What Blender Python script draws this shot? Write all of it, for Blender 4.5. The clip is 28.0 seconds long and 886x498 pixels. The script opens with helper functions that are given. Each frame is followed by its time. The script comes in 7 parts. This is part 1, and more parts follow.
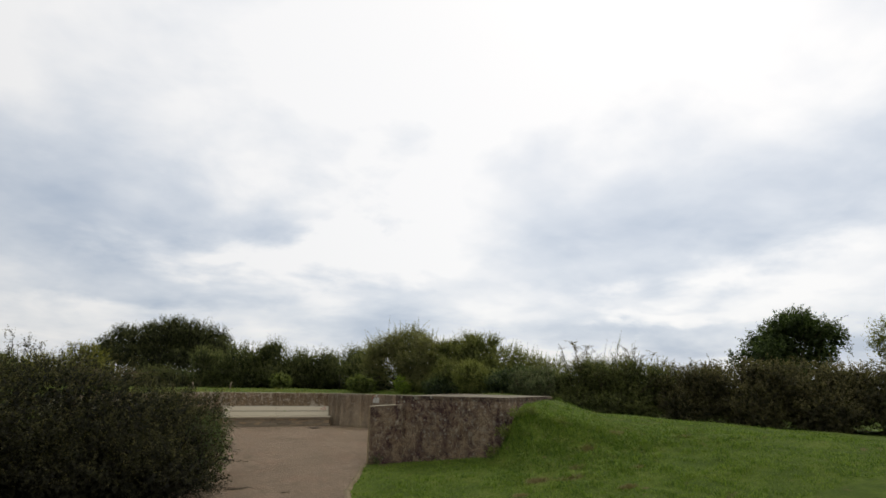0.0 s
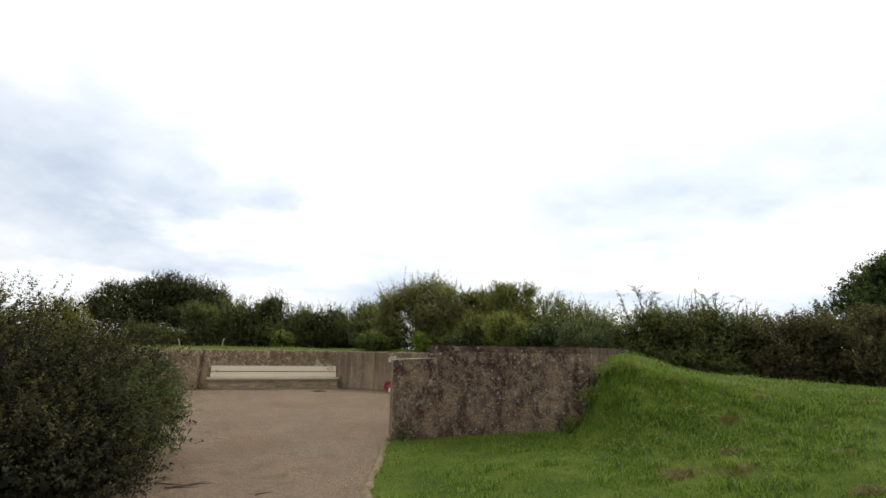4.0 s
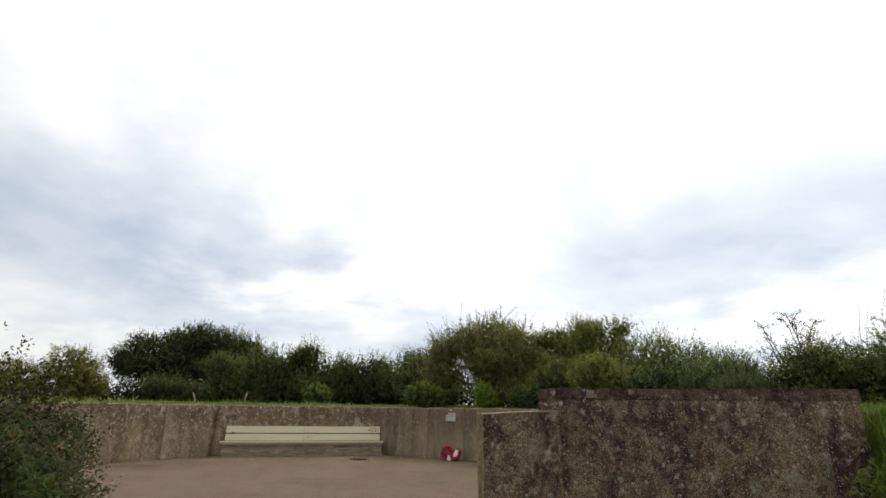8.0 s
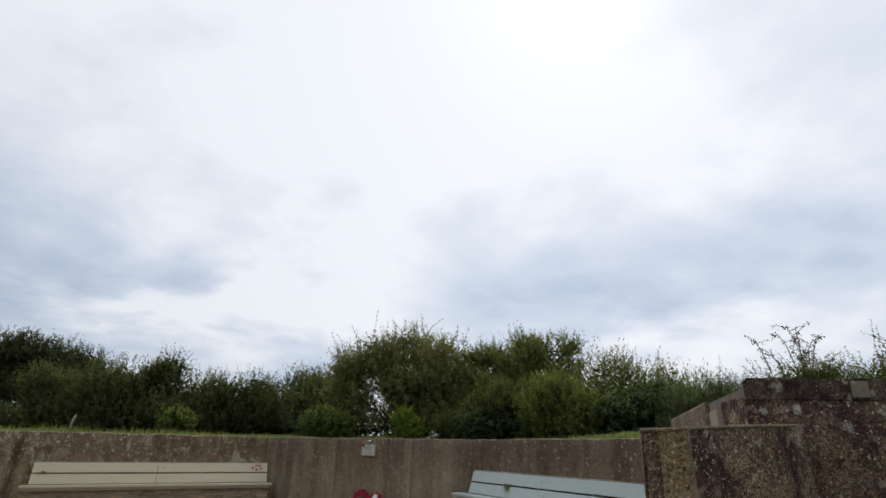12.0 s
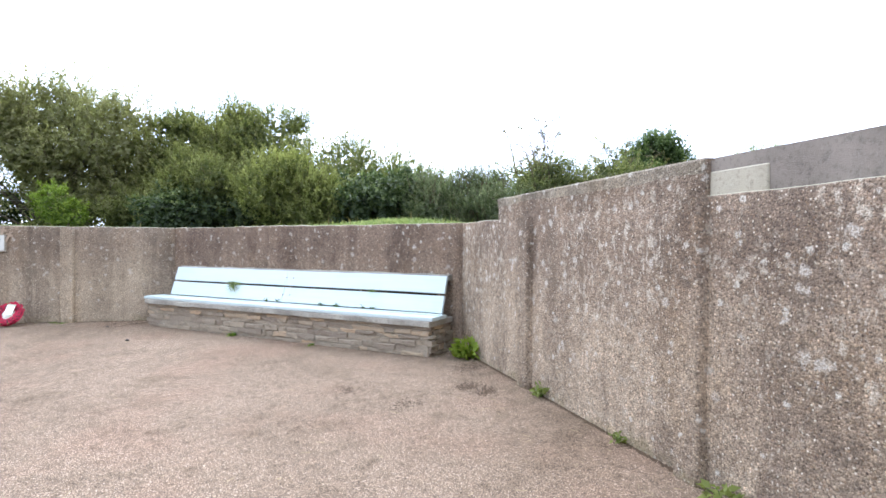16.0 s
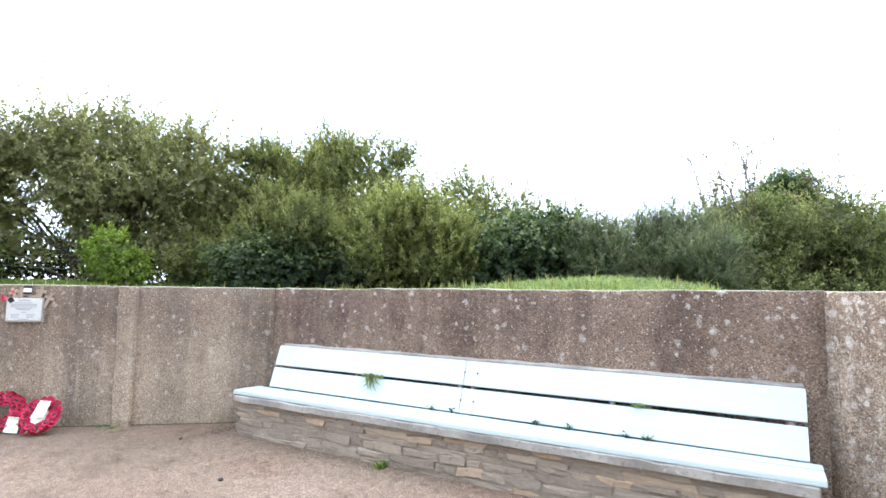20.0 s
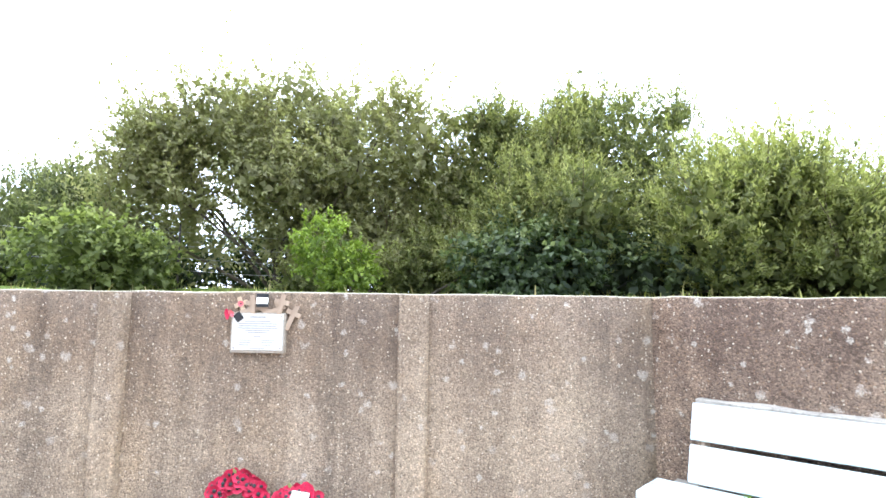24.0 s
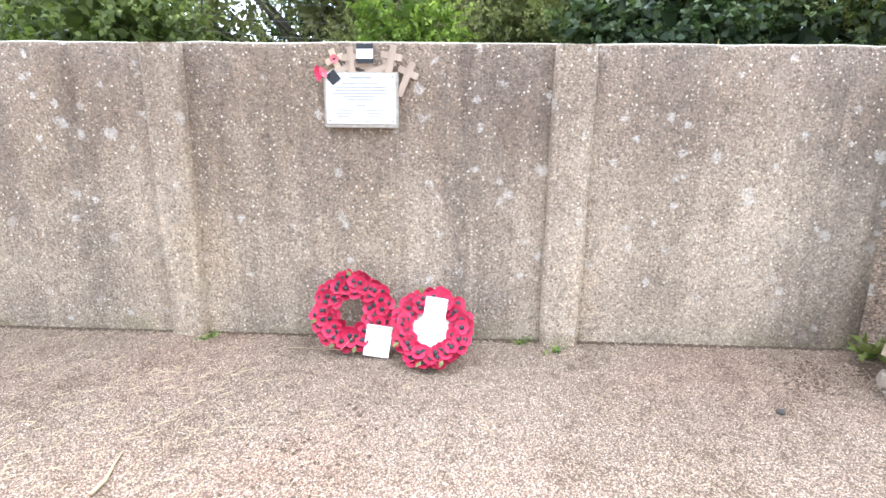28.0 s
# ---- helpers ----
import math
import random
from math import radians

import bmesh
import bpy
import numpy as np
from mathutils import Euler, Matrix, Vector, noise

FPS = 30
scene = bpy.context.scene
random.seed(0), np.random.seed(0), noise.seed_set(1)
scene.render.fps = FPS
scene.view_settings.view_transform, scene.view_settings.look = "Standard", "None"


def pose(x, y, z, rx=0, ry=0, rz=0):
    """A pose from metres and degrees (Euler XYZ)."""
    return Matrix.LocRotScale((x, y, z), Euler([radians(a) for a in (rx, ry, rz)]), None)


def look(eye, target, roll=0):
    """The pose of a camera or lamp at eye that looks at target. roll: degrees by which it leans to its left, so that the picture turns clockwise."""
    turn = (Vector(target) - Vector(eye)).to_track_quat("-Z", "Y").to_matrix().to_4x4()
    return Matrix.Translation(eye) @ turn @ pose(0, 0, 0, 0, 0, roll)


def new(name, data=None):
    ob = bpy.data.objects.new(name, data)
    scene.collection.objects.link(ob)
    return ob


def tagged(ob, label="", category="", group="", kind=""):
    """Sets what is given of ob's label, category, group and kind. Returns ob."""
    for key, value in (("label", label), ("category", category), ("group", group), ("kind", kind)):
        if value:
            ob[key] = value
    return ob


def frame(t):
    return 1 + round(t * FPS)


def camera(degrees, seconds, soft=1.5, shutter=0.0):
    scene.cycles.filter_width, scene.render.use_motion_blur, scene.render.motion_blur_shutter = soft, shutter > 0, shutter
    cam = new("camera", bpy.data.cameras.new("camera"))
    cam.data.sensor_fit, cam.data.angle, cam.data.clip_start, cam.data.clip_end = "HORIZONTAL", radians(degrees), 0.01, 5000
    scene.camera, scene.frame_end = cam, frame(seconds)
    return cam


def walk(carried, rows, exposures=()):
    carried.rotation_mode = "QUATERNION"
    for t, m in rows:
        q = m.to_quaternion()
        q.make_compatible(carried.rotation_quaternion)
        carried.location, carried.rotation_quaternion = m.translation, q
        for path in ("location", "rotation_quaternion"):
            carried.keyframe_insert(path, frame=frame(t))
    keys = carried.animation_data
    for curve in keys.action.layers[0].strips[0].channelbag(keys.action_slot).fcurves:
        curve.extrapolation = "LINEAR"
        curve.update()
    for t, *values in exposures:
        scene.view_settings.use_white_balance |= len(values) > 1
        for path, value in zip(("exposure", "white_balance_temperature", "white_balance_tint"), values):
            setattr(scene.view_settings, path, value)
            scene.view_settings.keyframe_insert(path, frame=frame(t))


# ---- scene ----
cam = camera(78.6, 28.0, 1.6)
PATH = [
    (0, (-0.458, 0.388, 1.967), (0.227, 2.203, 2.452), 0.9),
    (0.5, (-0.283, 0.878, 1.926), (0.4, 2.696, 2.402), 0.8),
    (1, (-0.194, 1.417, 1.836), (0.496, 3.249, 2.246), 0.8),
    (1.5, (-0.074, 1.914, 1.831), (0.62, 3.759, 2.169), 0.8),
    (2, (0.035, 2.449, 1.81), (0.725, 4.296, 2.147), 0.8),
    (2.5, (0.108, 2.983, 1.773), (0.793, 4.832, 2.111), 0.9),
    (3, (0.222, 3.601, 1.706), (0.902, 5.451, 2.048), 0.8),
    (3.5, (0.262, 4.226, 1.62), (0.938, 6.074, 1.979), 0.9),
    (5.5, (0.735, 6.525, 1.489), (1.397, 8.365, 1.907), 0.9),
    (6, (0.827, 7.106, 1.44), (1.469, 8.937, 1.922), 1.0),
    (6.5, (0.955, 7.57, 1.444), (1.546, 9.413, 1.952), 0.7),
    (7, (1.007, 8.022, 1.429), (1.544, 9.872, 1.967), 0.7),
    (7.5, (1.009, 8.482, 1.429), (1.528, 10.33, 1.988), 0.7),
    (8, (1.0, 9.07, 1.425), (1.511, 10.918, 1.994), 0.8),
    (8.5, (0.889, 9.525, 1.421), (1.395, 11.369, 2.007), 1.0),
    (9, (0.848, 10.069, 1.426), (1.354, 11.908, 2.026), 0.8),
    (9.5, (0.766, 10.565, 1.388), (1.274, 12.395, 2.016), 1.0),
    (10, (0.759, 11.049, 1.372), (1.313, 12.854, 2.03), 0.9),
    (10.5, (0.764, 11.508, 1.366), (1.371, 13.289, 2.045), 0.8),
    (11, (0.782, 12.035, 1.332), (1.477, 13.776, 2.029), 1.0),
    (11.5, (0.861, 12.493, 1.33), (1.655, 14.19, 2.03), 1.2),
    (12, (0.925, 12.989, 1.288), (1.821, 14.638, 1.978), 1.1),
    (12.5, (0.985, 13.343, 1.234), (2.017, 14.929, 1.883), 1.3),
    (13, (1.107, 13.748, 1.242), (2.311, 15.227, 1.843), 0.8),
    (13.5, (1.056, 14.131, 1.21), (2.417, 15.504, 1.722), 0.8),
    (15.5, (1.634, 15.441, 1.173), (3.383, 16.41, 1.179), 0.3),
    (16, (1.85, 15.788, 1.214), (3.621, 16.718, 1.2), 0.3),
    (16.5, (2.032, 16.115, 1.263), (3.815, 17.021, 1.255), 0.5),
    (17, (2.293, 16.447, 1.314), (4.079, 17.348, 1.315), 0.4),
    (17.5, (2.472, 16.725, 1.354), (4.258, 17.624, 1.39), 0.3),
    (18, (2.626, 17.105, 1.394), (4.41, 18.002, 1.501), 0.6),
    (18.5, (2.811, 17.512, 1.401), (4.591, 18.415, 1.534), 0.6),
    (19, (2.972, 17.957, 1.382), (4.731, 18.895, 1.533), 0.7),
    (19.5, (3.064, 18.375, 1.401), (4.799, 19.356, 1.563), 0.8),
    (20, (3.22, 18.808, 1.418), (4.929, 19.833, 1.587), 0.7),
    (20.5, (3.305, 19.23, 1.418), (4.995, 20.285, 1.594), 0.7),
    (22.5, (3.67, 21.033, 1.388), (5.288, 22.19, 1.597), 0.8),
    (23, (3.803, 21.486, 1.398), (5.375, 22.704, 1.605), 0.8),
    (23.5, (3.871, 21.88, 1.407), (5.394, 23.159, 1.615), 0.8),
    (24, (4.005, 22.277, 1.392), (5.498, 23.592, 1.603), 0.7),
    (24.5, (4.124, 22.659, 1.426), (5.593, 24.0, 1.634), 0.7),
    (25, (4.216, 23.048, 1.344), (5.672, 24.403, 1.555), 0.8),
    (25.5, (4.304, 23.29, 1.261), (5.769, 24.65, 1.336), 0.5),
    (25.8, (4.329, 23.366, 1.224), (5.793, 24.726, 1.134), 0.3),
    (26, (4.316, 23.386, 1.208), (5.776, 24.74, 1.024), 0.3),
    (26.5, (4.256, 23.399, 1.166), (5.701, 24.737, 0.818), 0.4),
    (27, (4.199, 23.399, 1.164), (5.634, 24.717, 0.714), 0.5),
    (27.5, (4.19, 23.381, 1.17), (5.613, 24.698, 0.681), 0.4),
    (28, (4.168, 23.4, 1.159), (5.598, 24.709, 0.668), 0.6),
]
walk(cam, [(t, look(eye, target, roll)) for t, eye, target, roll in PATH],
     [(0, -0.27, 6950, 10), (1, -0.08, 6950, 8), (3.5, 0.1, 6950, 10), (5.5, 0.48, 6950, 10), (6, 0.48, 6950, 10), (7, 0.16, 6950, 10), (8, 0, 6950, 10), (10, -0.25, 6750, 10), (12, -0.35, 6500, 10), (13, -0.3, 6600, 10), (13.5, 0, 6750, 10), (15.5, 1.7, 5620, 15), (17, 1.9, 5620, 15), (20, 2.05, 5620, 15), (23, 2.48, 5740, 14), (25, 2.85, 5620, 15), (26, 3, 5620, 15), (28, 2.80, 5520, 15)])

# ---- sky, sun ----
world = bpy.data.worlds.new("overcast_sky")
scene.world = world
world.use_nodes = True
# banks of cloud ahead: sideways, height, half-width, half-height, weight (below 0: thick and grey, above: thin and bright)
CLOUD_BANKS = ((-0.62, 0.21, 0.40, 0.13, -0.144), (-0.66, 0.34, 0.30, 0.13, -0.072), (-0.50, 0.14, 0.36, 0.04, -0.043), (0.36, 0.235, 0.36, 0.060, -0.115),
               (0.55, 0.32, 0.28, 0.08, -0.045), (0.26, 0.175, 0.34, 0.035, -0.058), (0.30, 0.08, 0.55, 0.05, -0.15), (-0.22, 0.11, 0.55, 0.04, -0.11), (0.40, 0.15, 0.55, 0.08, -0.06),
               (-0.26, 0.42, 0.26, 0.06, -0.029), (-0.04, 0.29, 0.22, 0.12, 0.15), (-0.26, 0.205, 0.24, 0.040, 0.26), (-0.09, 0.245, 0.16, 0.045, 0.18), (0.54, 0.205, 0.14, 0.028, 0.16), (-0.48, 0.11, 0.16, 0.02, 0.14),
               (0.48, 0.165, 0.20, 0.03, 0.18), (0.38, 0.112, 0.18, 0.018, 0.16), (0.0, 0.66, 0.85, 0.34, 0.12))
SUN_AZ, SUN_EL = 43.0, 49.0          # compass: degrees from +x towards +y


def build_world():
    nt = world.node_tree
    nt.nodes.clear()
    N, K = nt.nodes.new, nt.links.new
    out, bg = N("ShaderNodeOutputWorld"), N("ShaderNodeBackground")
    K(bg.outputs[0], out.inputs[0])
    sky = N("ShaderNodeTexSky")
    sky.sky_type, sky.sun_disc = "NISHITA", False
    sky.sun_elevation, sky.sun_rotation = radians(SUN_EL), radians(90 - SUN_AZ)
    sky.air_density, sky.dust_density = 1.0, 2.0
    dim = N("ShaderNodeMix")
    dim.data_type, dim.blend_type = "RGBA", "MULTIPLY"
    dim.inputs[0].default_value = 1.0
    K(sky.outputs[0], dim.inputs[6])
    dim.inputs[7].default_value = (0.10, 0.10, 0.10, 1)
    tc = N("ShaderNodeTexCoord")
    # a flat cloud deck overhead: directions spread over a plane
    sep, lift, com, mp = N("ShaderNodeSeparateXYZ"), N("ShaderNodeMath"), N("ShaderNodeVectorMath"), N("ShaderNodeMapping")
    K(tc.outputs["Generated"], sep.inputs[0])
    lift.operation = "MAXIMUM"
    K(sep.outputs[2], lift.inputs[0])
    lift.inputs[1].default_value = 0.0
    plus = N("ShaderNodeMath")
    plus.operation = "ADD"
    K(lift.outputs[0], plus.inputs[0])
    plus.inputs[1].default_value = 0.27
    inv = N("ShaderNodeMath")
    inv.operation = "DIVIDE"
    inv.inputs[0].default_value = 1.0
    K(plus.outputs[0], inv.inputs[1])
    com.operation = "SCALE"
    K(tc.outputs["Generated"], com.inputs[0])
    K(inv.outputs[0], com.inputs["Scale"])
    K(com.outputs[0], mp.inputs[0])
    mp.inputs["Scale"].default_value = (1.0, 1.0, 0.35)
    big, fine = N("ShaderNodeTexNoise"), N("ShaderNodeTexNoise")
    for n, sc, det, ro in ((big, 1.1, 5, 0.5), (fine, 3.0, 6, 0.55)):
        n.inputs["Scale"].default_value, n.inputs["Detail"].default_value, n.inputs["Roughness"].default_value = sc, det, ro
        n.inputs["Distortion"].default_value = 0.2
        K(mp.outputs[0], n.inputs["Vector"])
    add = N("ShaderNodeMath")
    add.operation = "MULTIPLY_ADD"
    K(fine.outputs[0], add.inputs[0])
    add.inputs[1].default_value = 0.35
    K(big.outputs[0], add.inputs[2])
    # broad banks of cloud, their edges frayed by the finer noise
    total = add.outputs[0]
    side, flat, sway, bent = N("ShaderNodeVectorMath"), N("ShaderNodeCombineXYZ"), N("ShaderNodeVectorMath"), N("ShaderNodeVectorMath")
    side.operation = "DOT_PRODUCT"
    K(tc.outputs["Generated"], side.inputs[0])
    side.inputs[1].default_value = (0.935, -0.353, 0.0)
    K(side.outputs["Value"], flat.inputs[0])
    K(sep.outputs[2], flat.inputs[1])
    sway.operation = "SUBTRACT"
    K(fine.outputs[1], sway.inputs[0])
    sway.inputs[1].default_value = (0.5, 0.5, 0.5)
    bent.operation = "MULTIPLY_ADD"
    K(sway.outputs[0], bent.inputs[0])
    bent.inputs[1].default_value = (0.40, 0.12, 0.0)
    K(flat.outputs[0], bent.inputs[2])
    for cx, cy, rx, ry, w in CLOUD_BANKS:
        off, sq, ln, fall, acc = N("ShaderNodeVectorMath"), N("ShaderNodeVectorMath"), N("ShaderNodeVectorMath"), N("ShaderNodeMapRange"), N("ShaderNodeMath")
        off.operation, sq.operation, ln.operation = "SUBTRACT", "MULTIPLY", "LENGTH"
        K(bent.outputs[0], off.inputs[0])
        off.inputs[1].default_value = (cx, cy, 0)
        K(off.outputs[0], sq.inputs[0])
        sq.inputs[1].default_value = (1 / rx, 1 / ry, 0)
        K(sq.outputs[0], ln.inputs[0])
        fall.interpolation_type = "SMOOTHSTEP"
        K(ln.outputs["Value"], fall.inputs[0])
        for i, v in enumerate((0.0, 1.25, w, 0.0)):
            fall.inputs[i + 1].default_value = v
        acc.operation = "ADD"
        K(total, acc.inputs[0])
        K(fall.outputs[0], acc.inputs[1])
        total = acc.outputs[0]
    ramp = N("ShaderNodeValToRGB")
    K(total, ramp.inputs[0])
    e = ramp.color_ramp.elements
    e[0].position, e[0].color = 0.40, (0.57, 0.685, 0.87, 1)
    e[1].position, e[1].color = 0.76, (1.14, 1.18, 1.25, 1)
    m = e.new(0.59)
    m.color = (0.83, 0.92, 1.06, 1)
    # brighter cloud round the hidden sun
    sund = N("ShaderNodeVectorMath")
    sund.operation = "DOT_PRODUCT"
    K(tc.outputs["Generated"], sund.inputs[0])
    a, h = radians(SUN_AZ), radians(SUN_EL)
    sund.inputs[1].default_value = (math.cos(a) * math.cos(h), math.sin(a) * math.cos(h), math.sin(h))
    glow = N("ShaderNodeMapRange")
    glow.interpolation_type = "SMOOTHSTEP"
    K(sund.outputs["Value"], glow.inputs[0])
    for i, v in enumerate((-0.6, 1.0, 0.50, 1.05)):
        glow.inputs[i + 1].default_value = v
    shine = N("ShaderNodeMix")
    shine.data_type, shine.blend_type = "RGBA", "MULTIPLY"
    shine.inputs[0].default_value = 1.0
    K(ramp.outputs[0], shine.inputs[6])
    K(glow.outputs[0], shine.inputs[7])
    mix = N("ShaderNodeMix")
    mix.data_type = "RGBA"
    mix.inputs[0].default_value = 0.9
    K(dim.outputs[2], mix.inputs[6])
    K(shine.outputs[2], mix.inputs[7])
    K(mix.outputs[2], bg.inputs[0])
    bg.inputs[1].default_value = 1.0


build_world()
sun = new("sun", bpy.data.lights.new("sun", "SUN"))
sun.data.energy, sun.data.angle, sun.data.color = 0.6, radians(25), (1.0, 0.97, 0.92)
_a, _h = radians(SUN_AZ), radians(SUN_EL)
sun.matrix_world = look((math.cos(_a) * math.cos(_h) * 40, math.sin(_a) * math.cos(_h) * 40, math.sin(_h) * 40), (0, 0, 0))


# ---- materials ----
def material(name, rough=0.8, spec=0.3):
    mat = bpy.data.materials.new(name)
    mat.use_nodes = True
    bs = mat.node_tree.nodes["Principled BSDF"]
    bs.inputs["Roughness"].default_value = rough
    bs.inputs["Specular IOR Level"].default_value = spec
    return mat, mat.node_tree, bs


# warm cast of the light, put into all surface colours alike
WARMTH = (1.035, 1.0, 0.87)


class Nodes:
    """Short hand for wiring a material."""

    def __init__(self, nt):
        self.nt = nt
        self.pos = self.n("ShaderNodeNewGeometry").outputs["Position"]

    def paint(self, tone, bs):
        """The surface's own colour, times a warm light balance put into every material."""
        self.k(self.mix(1.0, tone, WARMTH, "MULTIPLY"), bs.inputs["Base Color"])

    def n(self, kind):
        return self.nt.nodes.new(kind)

    def k(self, a, b):
        self.nt.links.new(a, b)

    def scaled(self, sx, sy, sz, vec=None):
        m = self.n("ShaderNodeMapping")
        self.k(vec or self.pos, m.inputs[0])
        m.inputs["Scale"].default_value = (sx, sy, sz)
        return m.outputs[0]

    def noise(self, scale, detail=4, rough=0.55, vec=None, dist=0.0):
        t = self.n("ShaderNodeTexNoise")
        t.inputs["Scale"].default_value, t.inputs["Detail"].default_value = scale, detail
        t.inputs["Roughness"].default_value, t.inputs["Distortion"].default_value = rough, dist
        self.k(vec or self.pos, t.inputs["Vector"])
        return t.outputs[0]

    def cells(self, scale, feature="F1", rand=1.0, vec=None):
        t = self.n("ShaderNodeTexVoronoi")
        t.feature = feature
        t.inputs["Scale"].default_value, t.inputs["Randomness"].default_value = scale, rand
        self.k(vec or self.pos, t.inputs["Vector"])
        return t

    def jitter(self, scale, amount):
        """Positions pushed about by noise, to break up regular cells."""
        t, a = self.n("ShaderNodeTexNoise"), self.n("ShaderNodeVectorMath")
        t.inputs["Scale"].default_value, t.inputs["Detail"].default_value = scale, 2
        self.k(self.pos, t.inputs["Vector"])
        a.operation = "MULTIPLY_ADD"
        self.k(t.outputs["Color"], a.inputs[0])
        a.inputs[1].default_value = (amount, amount, amount)
        self.k(self.pos, a.inputs[2])
        return a.outputs[0]

    def ramp(self, fac, *stops):
        r = self.n("ShaderNodeValToRGB")
        self.k(fac, r.inputs[0])
        e = r.color_ramp.elements
        while len(e) < len(stops):
            e.new(0.5)
        for el, (p, c) in zip(e, stops):
            el.position = p
            el.color = (*c, 1) if isinstance(c, tuple) else (c, c, c, 1)
        return r.outputs[0]

    def mix(self, fac, a, b, mode="MIX"):
        m = self.n("ShaderNodeMix")
        m.data_type, m.blend_type = "RGBA", mode
        for sock, v in ((m.inputs[0], fac), (m.inputs[6], a), (m.inputs[7], b)):
            if isinstance(v, tuple):
                sock.default_value = (*v, 1)
            elif isinstance(v, (int, float)):
                sock.default_value = v
            else:
                self.k(v, sock)
        return m.outputs[2]

    def math(self, op, a, b=0.0):
        m = self.n("ShaderNodeMath")
        m.operation = op
        for sock, v in zip(m.inputs, (a, b)):
            if isinstance(v, (int, float)):
                sock.default_value = v
            else:
                self.k(v, sock)
        return m.outputs[0]

    def bump(self, bs, height, strength=0.4, dist=0.01):
        b = self.n("ShaderNodeBump")
        b.inputs["Strength"].default_value, b.inputs["Distance"].default_value = strength, dist
        self.k(height, b.inputs["Height"])
        self.k(b.outputs[0], bs.inputs["Normal"])


def roughcast(name, base, dark, light, lichen=0.5, grime=0.5, blotch=0.0, mottle=0.35, speck=1.0, weather=0.85, grain=98.0, spots=0.0, sharp=0.0, blotch_size=16.0, patches=1.5, runs=0.30, bias=0.0):
    """Exposed-aggregate concrete: flint and quartz pebbles in a weathered matrix, lichen spots, algae streaks."""
    mat, nt, bs = material(name, 0.92, 0.2)
    g = Nodes(nt)
    streak = g.noise(1.0, 5, 0.62, g.scaled(2.6, 2.6, runs))
    patch = g.noise(patches, 7, 0.66, dist=0.6)
    tone = g.mix(g.ramp(patch, (0.40 + sharp + bias, 0.0), (0.58 - sharp + bias, 1.0)), dark, base)
    tone = g.mix(g.math("MULTIPLY", g.ramp(streak, (0.48, 0.0), (0.58, 1.0)), grime), tone, tuple(v * 0.62 for v in dark))
    pale = g.noise(1.0, 5, 0.6, g.scaled(3.1, 3.1, runs * 1.2))
    tone = g.mix(g.ramp(pale, (0.40, 0.8), (0.54, 0.0)), tone, tuple(min(1, v * 1.32) for v in base))
    tone = g.mix(g.ramp(g.noise(1.7, 5, 0.6, g.scaled(1.0, 1.0, 0.6)), (0.50, 0.0), (0.66, 0.6)), tone, g.mix(1.0, tone, (1.0, 0.93, 0.82), "MULTIPLY"))
    mott = g.noise(6.5, 7, 0.75, dist=0.5)
    tone = g.mix(g.ramp(mott, (0.50, 0.0), (0.60, mottle)), tone, tuple(min(1, v * 1.45) for v in base))
    tone = g.mix(g.ramp(g.noise(5.0, 7, 0.75, dist=0.5), (0.53, 0.0), (0.62, mottle)), tone, tuple(v * 0.55 for v in dark))
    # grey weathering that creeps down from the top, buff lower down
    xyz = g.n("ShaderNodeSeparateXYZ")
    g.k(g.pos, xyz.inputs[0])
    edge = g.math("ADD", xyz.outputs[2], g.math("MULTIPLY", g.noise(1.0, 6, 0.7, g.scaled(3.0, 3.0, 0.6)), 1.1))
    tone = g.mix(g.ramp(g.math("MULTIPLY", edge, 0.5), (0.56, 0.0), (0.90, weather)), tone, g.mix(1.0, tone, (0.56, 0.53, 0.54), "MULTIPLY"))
    # shingle of all shades bedded in the matrix
    loose = g.jitter(70.0, 0.012)
    peb = g.cells(grain, vec=loose)
    shade = g.ramp(peb.outputs["Color"], (0.10, (0.42, 0.40, 0.38)), (0.30, (0.80, 0.78, 0.76)), (0.55, (1.02, 1.0, 0.98)), (0.75, (1.22, 1.18, 1.12)), (0.95, (1.9, 1.84, 1.72)))
    tone = g.mix(0.9 * speck, tone, g.mix(1.0, tone, shade, "MULTIPLY"))
    tone = g.mix(g.ramp(peb.outputs["Distance"], (0.46, 0.0), (0.66, 0.42 * speck)), tone, tuple(v * 0.42 for v in dark))
    grit = g.noise(190.0, 2, 0.6)
    tone = g.mix(g.ramp(grit, (0.30, 0.55 * speck), (0.42, 0.0)), tone, tuple(v * 0.45 for v in dark))
    # brown and near-black chips between the pale ones
    chip = g.cells(150.0, vec=loose)
    tone = g.mix(g.ramp(chip.outputs["Color"], (0.15, 0.85 * speck), (0.19, 0.0)), tone, tuple(v * 0.30 for v in dark))
    tone = g.mix(g.ramp(chip.outputs["Color"], (0.84, 0.0), (0.88, 0.5 * speck)), tone, (0.30, 0.19, 0.11))
    # scattered flints, pale and dark
    peb2 = g.cells(52.0, vec=loose)
    size = g.math("MULTIPLY", g.noise(31.0, 2), 0.26)
    inside = g.ramp(g.math("ADD", peb2.outputs["Distance"], size), (0.37, 1.0), (0.43, 0.0))
    flint = g.ramp(peb2.outputs["Color"], (0.65, 0.0), (0.69, 1.0))
    tone = g.mix(g.math("MULTIPLY", g.math("MULTIPLY", flint, inside), g.ramp(g.noise(11.0, 4, 0.7), (0.40, 0.25), (0.60, 0.9))), tone, light)
    dflint = g.ramp(peb2.outputs["Color"], (0.22, 1.0), (0.26, 0.0))
